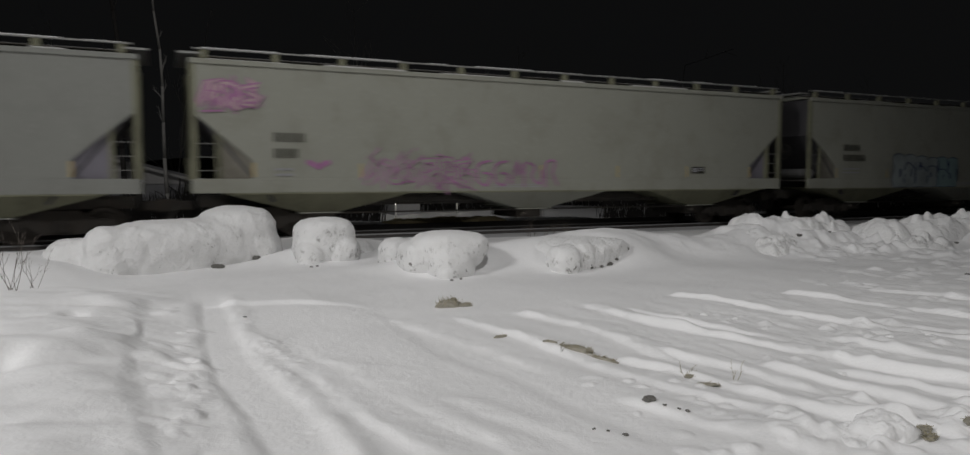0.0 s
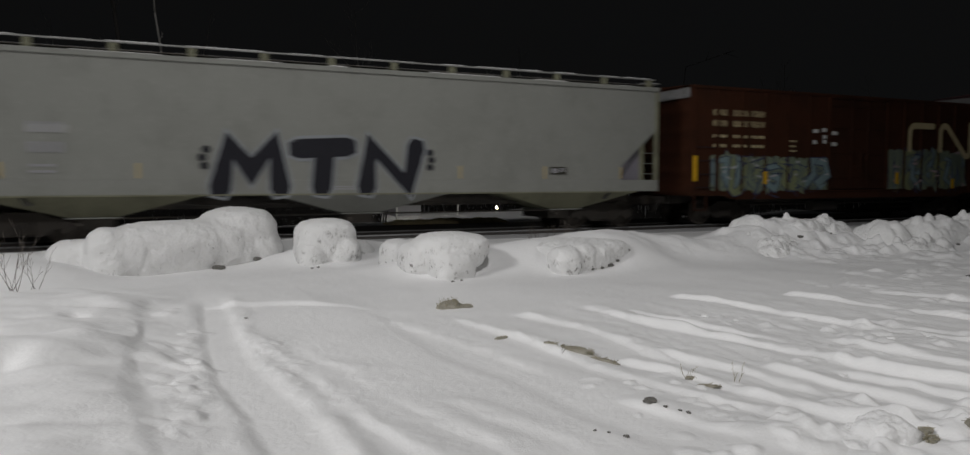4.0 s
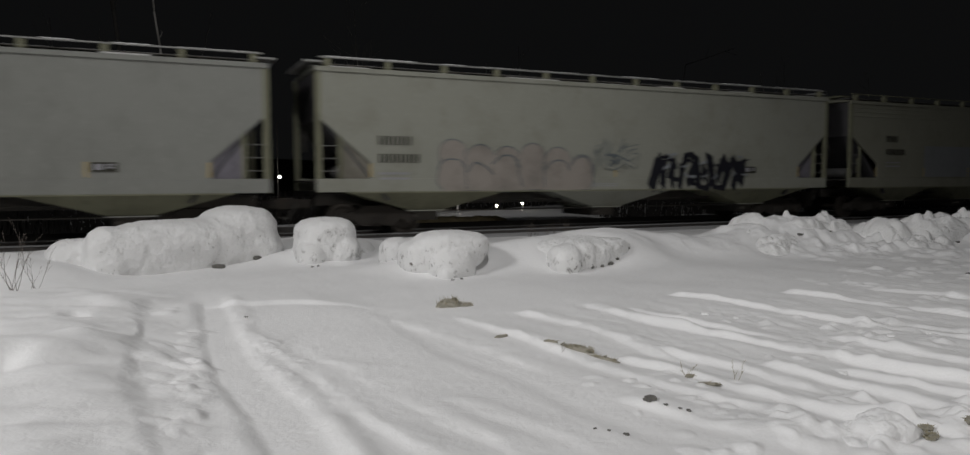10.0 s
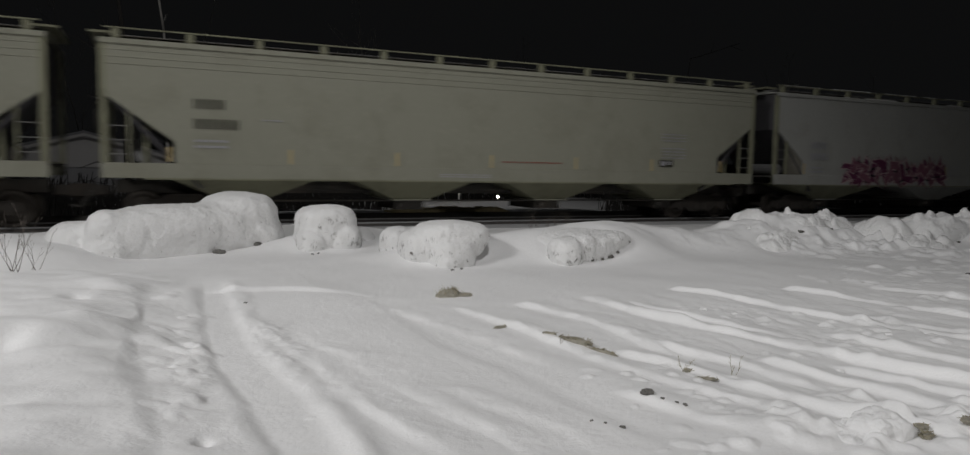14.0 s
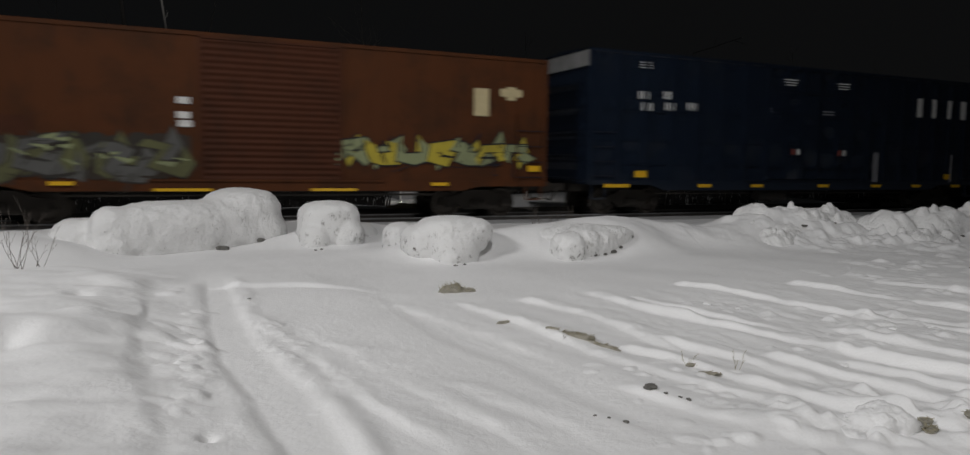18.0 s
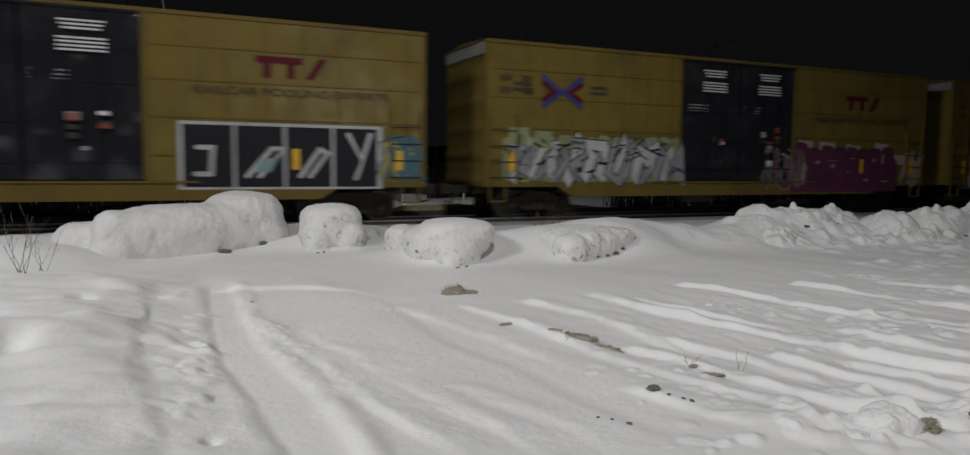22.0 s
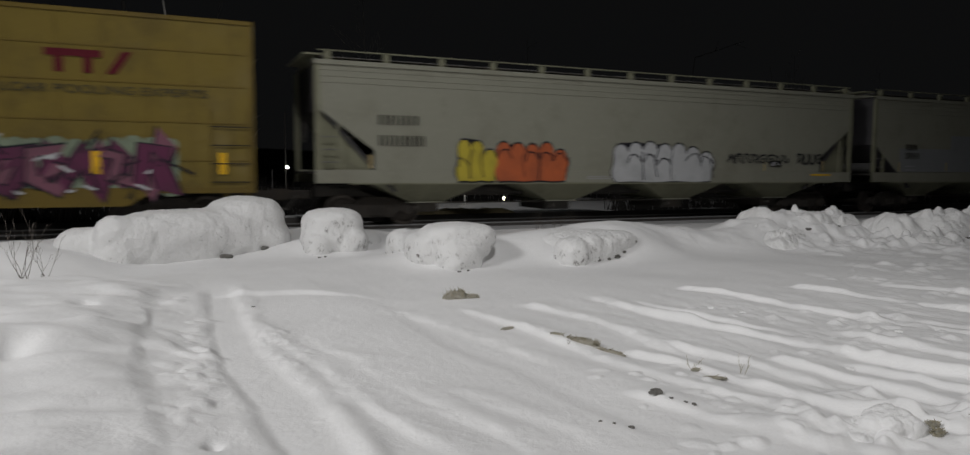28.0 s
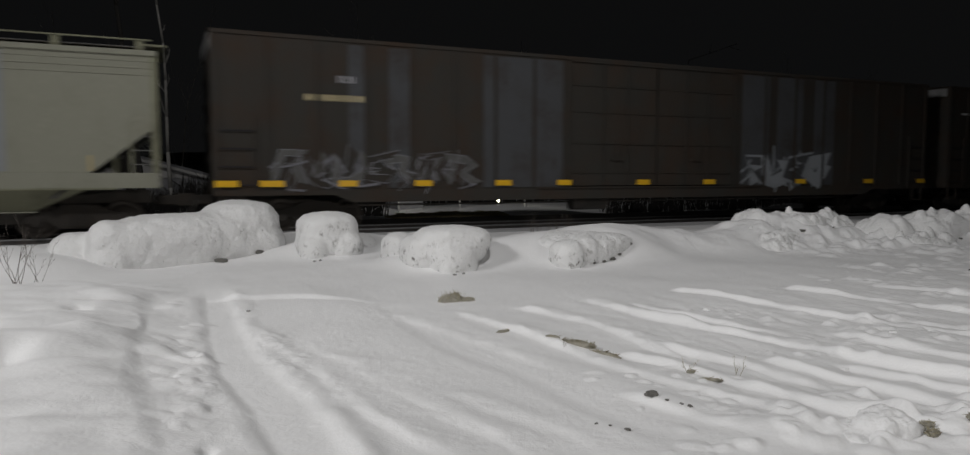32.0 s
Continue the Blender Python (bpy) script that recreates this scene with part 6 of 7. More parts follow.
c = hopper(17.71, 19.52, "pale grey hopper car with cyan and gold sprayed lettering", HOPPER_GREY, 4.74, 3, seed=9)
marks(c, 2.58, 2.20, 1.80, 0.9, 1.2, DARK_INK, 4, 6)
bubble(c, 4.55, 7.25, 1.22, 2.5, (SPRAY_ICE,), SPRAY_BLUE, 4, 31, "pale cyan sprayed figures with dark upper rims", 0.035, True, 0.0)
bubble(c, 7.2, 8.5, 1.22, 2.42, (SPRAY_CYAN,), SPRAY_BLUE, 2, 32, "cyan sprayed figures with dark upper rims", 0.035, True, 0.0)
graffiti(c, 3.5, 4.5, 1.35, 2.25, (HOPPER_GREY,), SPRAY_BLUE, 2, 33, "thin dark sprayed scrawl", 0.12, edge=0.01)
bubble(c, 9.9, 15.3, 1.2, 2.46, (SPRAY_GOLD,), SPRAY_BLUE, 7, 37, "gold sprayed figures with dark upper rims", 0.045, True, 0.1, 0.22)

c = hopper(38.46, 19.34, "grey hopper car with heavy black sprayed block figures", HOPPER_COOL, 4.77, 3, seed=12)
marks(c, 2.62, 2.17, 1.99, 0.74, 0.72, GREY_INK, 4, 4)
flat("overpaint", [(1.95, 2.8, 2.62, 2.80)], HOPPER_WHITE, c, "", FACE + 0.008)
back, body = Shape(), Shape()
for pts in (((6.0, 1.35), (6.25, 2.4), (6.75, 1.75), (7.3, 2.45), (7.45, 1.35)), ((7.9, 2.35), (9.2, 2.42)), ((8.6, 2.3), (8.5, 1.35)), ((9.7, 1.35), (9.85, 2.45), (10.85, 1.4), (11.1, 2.45))):
    ribbon(back, pts, 0.66, FACE - 0.002)
    ribbon(body, pts, 0.50, FACE - 0.006)
for px, pz in ((5.6, 2.1), (5.65, 1.9), (5.7, 2.3), (11.5, 2.3), (11.55, 2.1), (11.5, 1.9)):
    disc(body, px, pz, 0.1, FACE - 0.006)
g = part("graffiti", back.mesh("graffiti", SPRAY_SILVER), c, "heavy black block figures with a white halo")
part("fill", body.mesh("fill", BLACK_INK), g)

# brown boxcar with a cream ribbon emblem
c = boxcar(59.16, 15.74, "dark brown boxcar with pale green graffiti and a cream ribbon emblem", BROWN, 4.71, ((6.45, 9.5),), BROWN_DOOR, (1.0, 3.4), 0.006, 1.0, BROWN, seams=(), deep=(1.4, 0.88), sill0=1.02)
for k, (z, m) in enumerate(((3.72, CREAM_INK), (3.36, CREAM_INK), (2.98, CREAM_INK), (2.66, CREAM_INK))):
    for a, w in ((0.9, 0.62), (1.78, 0.66), (2.6, 0.62)):
        lettering(c, a, a + w, z, z + (0.2 if k < 2 else 0.10), m, 4, k, 0.3)
for z in (2.9, 2.72, 2.55):
    lettering(c, 4.3, 4.75, z, z + 0.06, CREAM_INK, 4, 7)
for a, z, w in ((5.5, 3.25, 0.28), (5.5, 2.85, 0.2), (5.95, 3.3, 0.25), (6.0, 3.05, 0.2), (6.45, 3.2, 0.32), (6.45, 2.8, 0.3), (6.0, 2.88, 0.2)):
    flat("stencil", [(a, a + w, z, z + 0.13)], WHITE_INK, c, "", FACE - 0.04)
sh = Shape()
arc = lambda cx, cz, r, a0, a1, n=6: [(cx + r * math.cos(radians(a0 + (a1 - a0) * i / n)), cz + r * math.sin(radians(a0 + (a1 - a0) * i / n))) for i in range(n + 1)]
ribbon(sh, [(12.2, 3.68), (11.1, 3.68)] + arc(11.1, 3.38, 0.30, 90, 180) + [(10.8, 2.75)], 0.24, FACE - 0.03)
ribbon(sh, [(12.66, 2.75), (12.66, 3.45)] + arc(12.93, 3.45, 0.27, 180, 45) + [(14.2, 2.6)] + arc(14.35, 2.72, 0.2, 225, 360) + [(14.55, 3.82)], 0.24, FACE - 0.03)
part("emblem", sh.mesh("emblem", CREAM_INK), c, "cream looped ribbon emblem")
graffiti(c, 0.95, 6.2, 1.05, 2.4, (SPRAY_GREEN, SPRAY_CYAN, SPRAY_OLIVE), SPRAY_BLUE, 7, 41, "pale green and blue sprayed figures", 0.40, SPRAY_GREEN, 0.05, SPRAY_WHITE)
graffiti(c, 9.75, 14.2, 1.1, 2.75, (SPRAY_CYAN, SPRAY_GREEN, SPRAY_OLIVE), SPRAY_BLUE, 7, 47, "pale blue and green sprayed figures", 0.40, SPRAY_GREEN, 0.05, SPRAY_ROSE)
for a, z0_, z1_ in ((0.02, 1.5, 2.35), (3.15, 1.4, 1.85), (10.0, 1.4, 1.85), (13.4, 1.2, 1.6)):
    flat("reflector", [(a, a + 0.18, z0_, z1_)], REFLECT, c, "", FACE - 0.05)

# plum boxcar
c = boxcar(76.16, 18.94, "plum-brown boxcar with a broad plug door and blue graffiti", PLUM, 5.31, ((6.95, 11.82),), PLUM, (1.1, 4.2), 0.006, 0, seams=(), deep=(1.9, 0.86), sill0=1.0, roof=PLUM)
flat("corner_plate", [(0.0, 0.28, 4.72, 4.95)], WHITE_INK, c, "", FACE - 0.004)
flat("corner_plate", [(18.66, 18.9, 4.72, 4.95)], CREAM_INK, c, "", FACE - 0.004)
lettering(c, 0.95, 1.55, 2.45, 2.68, WHITE_INK, 3, 2)
lettering(c, 0.87, 1.60, 1.97, 2.17, WHITE_INK, 3, 3)
for k in range(4):
    lettering(c, 0.76, 1.6, 1.45 + 0.1 * k, 1.49 + 0.1 * k, CREAM_INK, 7, k)
flat("panel_sign", [(2.15, 2.75, 2.45, 2.72)], BLACK_INK, c)
for k in range(3):
    lettering(c, 10.0 + 0.1 * k, 11.1 - 0.1 * k, 4.78 - 0.11 * k, 4.83 - 0.11 * k, WHITE_INK, 8, k)
graffiti(c, 1.7, 6.9, 1.0, 2.35, (SPRAY_BLUE, SPRAY_TEAL, BLACK_INK), SPRAY_SILVER, 6, 54, "dark blue sprayed figures with grey swirls", 0.42, SPRAY_BLUE, 0.03, SPRAY_SILVER)
f_ = flat("sprayed_frame", [(4.43, 5.21, 1.28, 1.80)], SPRAY_WHITE, c, "", FACE - 0.018)
flat("sprayed_field", [(4.52, 5.12, 1.36, 1.72)], BLACK_INK, f_, "", FACE - 0.021)
rnd = random.Random(59)
top = None
for k, (a, w, z) in enumerate(((12.0, 0.75, 2.12), (12.75, 0.32, 1.92), (13.05, 0.85, 2.30), (13.85, 0.7, 2.17), (14.5, 0.75, 1.98), (15.2, 0.75, 2.10), (15.9, 0.5, 1.95))):      # blocks of uneven height with a pale upper edge
    rim, ins = Shape(), Shape()
    scallop(rim, a - 0.02, a + w + 0.06, 1.2, z + 0.05, 2, FACE - 0.002 - 0.002 * k, rnd, 0.05)
    scallop(ins, a, a + w + 0.02, 1.18, z - 0.01, 2, FACE - 0.003 - 0.002 * k, rnd, 0.05)
    if top is None:
        top = part("graffiti", rim.mesh("graffiti", SPRAY_SILVER), c, "dark olive sprayed blocks over a pale green band")
    else:
        part("outline", rim.mesh("outline", SPRAY_SILVER), top)
    part("fill", ins.mesh("fill", FADED_OLIVE), top)
for k in range(9):      # the pale band, broken along both edges
    sh, a = Shape(), 11.55 + 0.55 * k
    scallop(sh, a, a + 0.72, 0.98 + rnd.uniform(0, 0.08), 1.50 + rnd.uniform(-0.1, 0.12), 2, FACE - 0.020 - 0.0008 * k, rnd, 0.07)
    part("fill", sh.mesh("fill", SPRAY_GREEN), top)
for k in range(12):
    ax, az = rnd.uniform(11.9, 16.3), rnd.uniform(1.05, 1.75)
    sh = Shape()
    shard(sh, [(ax, az), (ax + rnd.uniform(-0.1, 0.25), az + rnd.uniform(0.08, 0.3))], 0.04, rnd.uniform(0.06, 0.16), FACE - 0.029 - 0.0004 * k)
    part("inner_line", sh.mesh("inner_line", rnd.choice((SPRAY_BLUE, PLUM, SPRAY_BLUE, FADED_OLIVE))), top)
for k in range(8):
    ax, az = rnd.uniform(12.0, 16.2), rnd.uniform(1.4, 2.0)
    flat("highlight", [(ax, ax + rnd.uniform(0.2, 0.6), az, az + 0.025)], SPRAY_SILVER, top, "", FACE - 0.036)
flat("highlight", [(15.1, 15.45, 1.80, 1.90)], SPRAY_MAROON, top, "", FACE - 0.037)
for a, z0_, z1_ in ((-0.12, 1.2, 2.15), (2.75, 1.3, 1.8), (5.9, 1.3, 1.8), (9.35, 1.3, 1.8), (12.2, 1.3, 1.7), (16.0, 1.3, 1.7), (18.7, 1.3, 2.1)):
    flat("reflector", [(a + 0.1, a + 0.26, z0_, z1_)], REFLECT, c, "", FACE - 0.040)
f_ = flat("stencil_box", [(16.9, 17.5, 1.7, 2.1)], WHITE_INK, c)
flat("stencil_field", [(17.02, 17.38, 1.78, 2.02)], GREY_INK, f_, "", FACE - 0.003)
for a, z in ((7.6, 2.3), (8.3, 2.3), (9.3, 2.6), (9.4, 3.1), (10.3, 2.9), (10.6, 2.35), (7.9, 1.7), (10.9, 1.7), (8.6, 1.75)):
    flat("stencil", [(a, a + 0.5, z, z + 0.05), (a + 0.1, a + 0.4, z - 0.12, z - 0.05)], CREAM_INK, c, "", FACE - 0.09)

c = hopper(96.25, 18.76, "plain pale grey hopper car with faint stencils", HOPPER_COOL, 4.71, 3, seed=17, cut=1.38)
marks(c, 2.5, 1.86, 1.6, 0.7, 0.86, GREY_INK, 4, 5)
lettering(c, 3.6, 4.1, 2.4, 2.44, GREY_INK, 4, 4)
graffiti(c, 7.3, 9.2, 1.6, 1.9, (SPRAY_ROSE,), SPRAY_ROSE, 4, 61, "faint pink scrawl", 0.1, edge=0.01)

c = hopper(116.17, 18.63, "pale grey hopper car with a faint pink throw-up and black tag", HOPPER_GREY, 4.73, 3, seed=23)
marks(c, 2.46, 1.98, 1.67, 0.98, 1.18, DARK_INK, 4, 5)
bubble(c, 3.4, 8.5, 1.2, 2.65, (SPRAY_PEACH,), LINE_GREY, 6, 67, "faint pink and grey sprayed bubbles", 0.035)
graffiti(c, 8.5, 10.2, 1.8, 2.7, (HOPPER_GREY,), LINE_GREY, 3, 71, "thin grey sprayed outlines", 0.24, edge=0.03)
graffiti(c, 10.6, 14.5, 1.15, 2.4, (BLACK_INK,), BLACK_INK, 6, 73, "heavy black sprayed tag", 0.34, edge=0.03, accent=SPRAY_SILVER)

c = hopper(136.0, 19.75, "tan-grey hopper car with a blue-grey overpainted panel", HOPPER_TAN, 4.70, 4, True, seed=29, snow=False)
flat("overpaint", [(4.27, 12.4, 1.58, 2.80)], PATCH_BLUE, c, "rectangle of blue-grey overpaint", FACE + 0.006)
marks(c, 2.92, 2.42, 2.0, 0.7, 1.1, DARK_INK, 4, 6)
for k in range(2):
    lettering(c, 10.2, 12.0, 1.98 - 0.08 * k, 2.01 - 0.08 * k, DARK_INK, 11, k)
for k in range(4):
    lettering(c, 15.4, 16.3, 2.4 - 0.1 * k, 2.43 - 0.1 * k, GREY_INK, 7, k)

c = hopper(156.79, 19.91, "tan-grey hopper car with a railed walkway and faded stencils", HOPPER_TAN, 4.68, 4, True, seed=33, snow=False)
marks(c, 2.88, 2.40, 2.0, 0.74, 1.07, DARK_INK, 4, 6)
lettering(c, 3.6, 4.1, 2.65, 2.68, GREY_INK, 5, 2)
lettering(c, 10.3, 12.3, 1.75, 1.78, RED_TAG, 12, 5)
for k in range(7):
    lettering(c, 16.0, 17.0, 2.75 - 0.1 * k - (0.15 if k > 2 else 0), 2.78 - 0.1 * k - (0.15 if k > 2 else 0), GREY_INK, 8, k)

c = hopper(177.70, 18.71, "white hopper car with a maroon spiked graffiti piece", HOPPER_WHITE, 4.68, 3, seed=37, board_mat=HOPPER_TRIM)
marks(c, 2.5, 2.1, 1.75, 0.8, 0.9, GREY_INK, 4, 5)
sh = Shape()
rnd = random.Random(5)
for k in range(26):     # spikes round the piece
    x = 3.6 + 5.4 * k / 25
    sh.add([(x, FACE - 0.003, 1.55), (x + 0.42, FACE - 0.003, 1.55), (x + rnd.uniform(-0.3, 0.8), FACE - 0.003, rnd.uniform(2.1, 2.45) if k % 3 else 1.05)], [(0, 1, 2)])
part("graffiti", sh.mesh("graffiti", SPRAY_MAROON), c, "maroon sprayed spikes")
graffiti(c, 3.4, 9.2, 1.2, 2.2, (SPRAY_MAROON, SPRAY_PURPLE), SPRAY_ROSE, 7, 79, "maroon and purple sprayed figures", 0.45, edge=0.04, accent=BLACK_INK)
for k in range(4):
    lettering(c, 9.6, 10.2, 1.95 - 0.11 * k, 1.99 - 0.11 * k, GREY_INK, 5, k)
lettering(c, 13.6, 14.2, 1.85, 1.95, GREY_INK, 4, 9)

# rust-red boxcar with a ribbed door
c = boxcar(197.77, 15.86, "rust-red boxcar with a ribbed door and yellow graffiti", RUSTRED, 4.65, ((6.3, 9.68),), RUSTDOOR, (1.25, 3.4), 0.006, 0, deep=(2.2, 0.80), sill0=0.92, corrugated=True, roof=RUSTRED)
for k in range(12):
    part("side_rib", Shape().box(0.2 + 0.5 * k, 0.225 + 0.5 * k, -HALF - 0.012, -HALF, 1.1, 4.5).mesh("side_rib", RUSTRED), c)
    part("side_rib", Shape().box(9.9 + 0.5 * k, 9.925 + 0.5 * k, -HALF - 0.012, -HALF, 1.1, 4.5).mesh("side_rib", RUSTRED), c)
graffiti(c, 0.75, 5.9, 1.0, 2.15, (FADED_OLIVE, FADED_GREY), WEATHERED, 6, 83, "faded olive and grey sprayed figures", 0.4, WEATHERED, 0.05, SPRAY_OLIVE)
graffiti(c, 9.7, 15.3, 1.45, 2.25, (SPRAY_YELLOW, SPRAY_OLIVE), BLACK_INK, 7, 89, "yellow sprayed figures", 0.42, None, 0.05)
flat("panel_sign", [(2.05, 2.75, 2.05, 2.5)], RUSTDOOR, c, "", FACE - 0.01)
flat("poster", [(13.48, 13.95, 2.92, 3.7)], CREAM_INK, c, "pale weathered sheet")
flat("stencil", [(14.3, 15.0, 3.5, 3.72), (14.5, 14.8, 3.4, 3.78)], CREAM_INK, c)
flat("stencil", [(0.4, 0.85, 3.2, 3.6)], REFLECT_FADED, c)
for a, z in ((5.75, 2.9), (5.75, 2.55), (5.78, 2.35)):
    flat("stencil", [(a, a + 0.3, z, z + 0.16)], WHITE_INK, c, "", FACE - 0.02)
for a, w, z, h in ((0.16, 0.55, 1.36, 0.17), (3.06, 0.5, 0.94, 0.09), (5.2, 1.3, 0.80, 0.07), (8.9, 1.2, 0.80, 0.07), (12.2, 0.5, 0.94, 0.09), (15.2, 0.4, 1.36, 0.17)):
    flat("reflector", [(a, a + w, z, z + h)], REFLECT, c, "", FACE - 0.06)

# navy boxcar, glossy, with outside posts
c = boxcar(215.06, 18.94, "glossy navy boxcar with outside posts and dented panels", NAVY, 5.15, ((7.3, 12.3),), NAVY, (0.98, 1.15), 0.036, 0.98, NAVY, seams=(1.62, 2.35, 3.3), deep=(2.4, 0.80), sill0=0.98, end_cap=NAVY)
for a, w in ((14.83, 0.55), (15.72, 0.49), (16.64, 0.51), (17.46, 0.59)):
    flat("emblem", [(a + 0.10, a + w - 0.14, 3.62, 4.34)], WHITE_INK, c, "plain white block", FACE - 0.03)
for a, z in ((1.82, 3.68), (1.95, 3.32), (2.79, 3.72), (2.85, 3.36), (3.75, 3.4)):
    lettering(c, a, a + 0.48, z, z + 0.24, WHITE_INK, 2, 3)
for k in range(3):
    lettering(c, 1.85, 2.33, 4.64 + 0.08 * k, 4.67 + 0.08 * k, WHITE_INK, 6, k)
    for a in (7.9, 10.5):
        flat("stencil_line", [(a + 0.04 * k, a + 0.66 - 0.04 * k, 4.62 - 0.09 * k, 4.66 - 0.09 * k)], WHITE_INK, c, "", FACE - 0.06)
for a in (7.4, 9.9):
    for k in range(3):
        lettering(c, a, a + 0.6, 3.6 - 0.1 * k, 3.64 - 0.1 * k, GREY_INK, 6, k)
for a, m in ((8.6, WHITE_INK), (10.9, WHITE_INK), (8.35, RED_TAG), (10.65, RED_TAG)):
    flat("stencil", [(a, a + 0.16, 2.05, 2.25)], m, c, "", FACE - 0.09)
for a in (0.6, 4.3, 6.6, 9.8, 12.6, 14.9, 17.3):
    flat("reflector", [(a, a + 0.55 if a > 1 else a + 0.95, 0.89, 1.0)], REFLECT, c, "", FACE - 0.03)
for a in (1.74, 16.8):
    flat("reflector", [(a, a + 0.46, 1.21, 1.42)], REFLECT, c, "", FACE - 0.03)
for a in (12.6, 12.75, 17.1):
    flat("door_stop", [(a, a + 0.1, 1.1, 2.2)], GREY_INK, c, "", FACE - 0.06)


def crossed_emblem(car, x0, x1, z0, z1):
    """Two chevrons, red and blue, point to point."""
    cx, cz, y = (x0 + x1) / 2, (z0 + z1) / 2, FACE - 0.004
    top = None
    ex, ez = x1 - cx, z1 - cz
    for sx in (1, -1):
        for m, tip, rise in ((LOGO_BLUE, 0.07, ez - 0.09), (LOGO_RED, 0.27, ez - 0.27)):
            sh = Shape()
            ribbon(sh, [(cx + sx * ex, cz + rise), (cx + sx * tip, cz), (cx + sx * ex, cz - rise)], 0.15, y)
            o = part("emblem" if top is None else "emblem_arm", sh.mesh("emblem", m), top or car, "" if top else "red and blue crossed chevron emblem")
            top = top or o
            y -= 0.002


def slogan_words(words, size, width):
    """One mesh a word, and where it starts along the line."""
    out = []
    for k in range(len(words)):
        lead = text_mesh(" ".join(words[:k + 1]), size)
        me = text_mesh(words[k], size)
        end = max(v.co.x for v in lead.vertices)
        start = end - max(v.co.x for v in me.vertices)
        out.append((me, start, end))
    f = width / out[-1][2]
    for me, start, end in out:
        me.transform(Matrix.Diagonal((f, 1, 0.9, 1)))
        me.materials.clear()
        me.materials.append(DARK_INK)
    return [(me, start * f) for me, start, end in out]


SLOGAN = slogan_words(("RAILCAR", "POOLING", "EXPERTS"), 0.30, 4.85)


def yellow_car(left, label, seed):
    c = boxcar(left, 18.9, label, YELLOW, 5.19, ((6.98, 11.87),), DOOR_BLACK, (0.93, 0.86), 0.021, 0, None, YELLOW_TRIM, YELLOW, 0.96, (2.4, 0.66), (2.66, 3.55, 4.35, 1.75))
    for a in (6.9, 11.95):
        part("door_post", Shape().box(a - 0.05, a + 0.05, -HALF - 0.03, -HALF + 0.02, 1.1, 5.08).mesh("door_post", YELLOW_TRIM), c)
    seam = Shape().box(-0.011, 0.011, -HALF - 0.012, -HALF + 0.01, 1.12, 5.06).mesh("panel_seam", YELLOW_TRIM)
    for k in range(7):
        part("panel_seam", seam, c, "", (0.98 + 0.93 * k, 0, 0))
        part("panel_seam", seam, c, "", (12.8 + 0.93 * k, 0, 0))
    # three plain red blocks for the owner's mark, and its slogan
    flat("owner_mark", [(14.44, 15.58, 4.08, 4.24), (14.62, 14.80, 3.72, 4.08), (15.2, 15.38, 3.72, 4.08)], LOGO_RED, c)
    flat("owner_mark", [(15.66, 15.86, 3.72, 4.24)], LOGO_RED, c, "", FACE, 0.34)
    for me, start in SLOGAN:
        part("slogan_word", me, c, "", (12.97 + start, FACE - 0.004, 3.26))
    for a, w in ((0.45, 0.4), (1.15, 0.35)):
        lettering(c, a, a + w, 4.02, 4.2, DARK_INK, 2, seed)
    for a, w in ((0.45, 0.4), (1.15, 0.4), (1.95, 0.4)):
        lettering(c, a, a + w, 3.66, 3.84, DARK_INK, 2, seed + 1)
    for a in (7.8, 10.2):
        for k in range(3):
            flat("stencil_line", [(a + 0.04 * k, a + 0.95 - 0.04 * k, 4.72 - 0.09 * k, 4.765 - 0.09 * k)], WHITE_INK, c, "", FACE - 0.05)
        for k in range(4):
            flat("stencil_line", [(a - 0.03, a + 0.98, 4.33 - 0.09 * k, 4.375 - 0.09 * k)], WHITE_INK, c, "", FACE - 0.05)
    for a in (7.25, 9.6):
        for k in range(3):
            lettering(c, a, a + 0.8, 3.6 - 0.1 * k, 3.64 - 0.1 * k, GREY_INK, 7, k)
    rnd = random.Random(seed)
    for k in range(14):
        a, z = rnd.choice((7.9, 8.2, 8.5, 10.3, 10.6, 10.95)), rnd.uniform(1.6, 3.0)
        flat("stencil", [(a, a + rnd.uniform(0.12, 0.3), z, z + rnd.uniform(0.06, 0.2))], rnd.choice((GREY_INK, GREY_INK, WHITE_INK, DARK_INK, RED_TAG)), c, "", FACE - 0.09)
    for a in (0.75, 6.0, 15.3, 18.05):
        flat("reflector", [(a, a + 0.18, 1.42, 1.95)], REFLECT, c, "", FACE - 0.022)
    return c


c = yellow_car(235.62, "yellow boxcar with black doors and black-and-white graffiti", 2)
crossed_emblem(c, 3.67, 4.88, 3.28, 4.28)
for a in (2.7, 5.2):
    for k in range(2):
        lettering(c, a, a + 0.55, 3.85 - 0.16 * k, 3.95 - 0.16 * k, DARK_INK, 5, k)
graffiti(c, 0.9, 6.85, 0.85, 2.45, (BLACK_INK,), SPRAY_SILVER, 5, 97, "black sprayed figures with silver rims", 0.46, SPRAY_TEAL, 0.07, SPRAY_WHITE)
frame_ = flat("graffiti", [(12.62, 17.66, 0.92, 2.58)], SPRAY_WHITE, c, "black panel with a white rim and slanted strokes", FACE - 0.004)
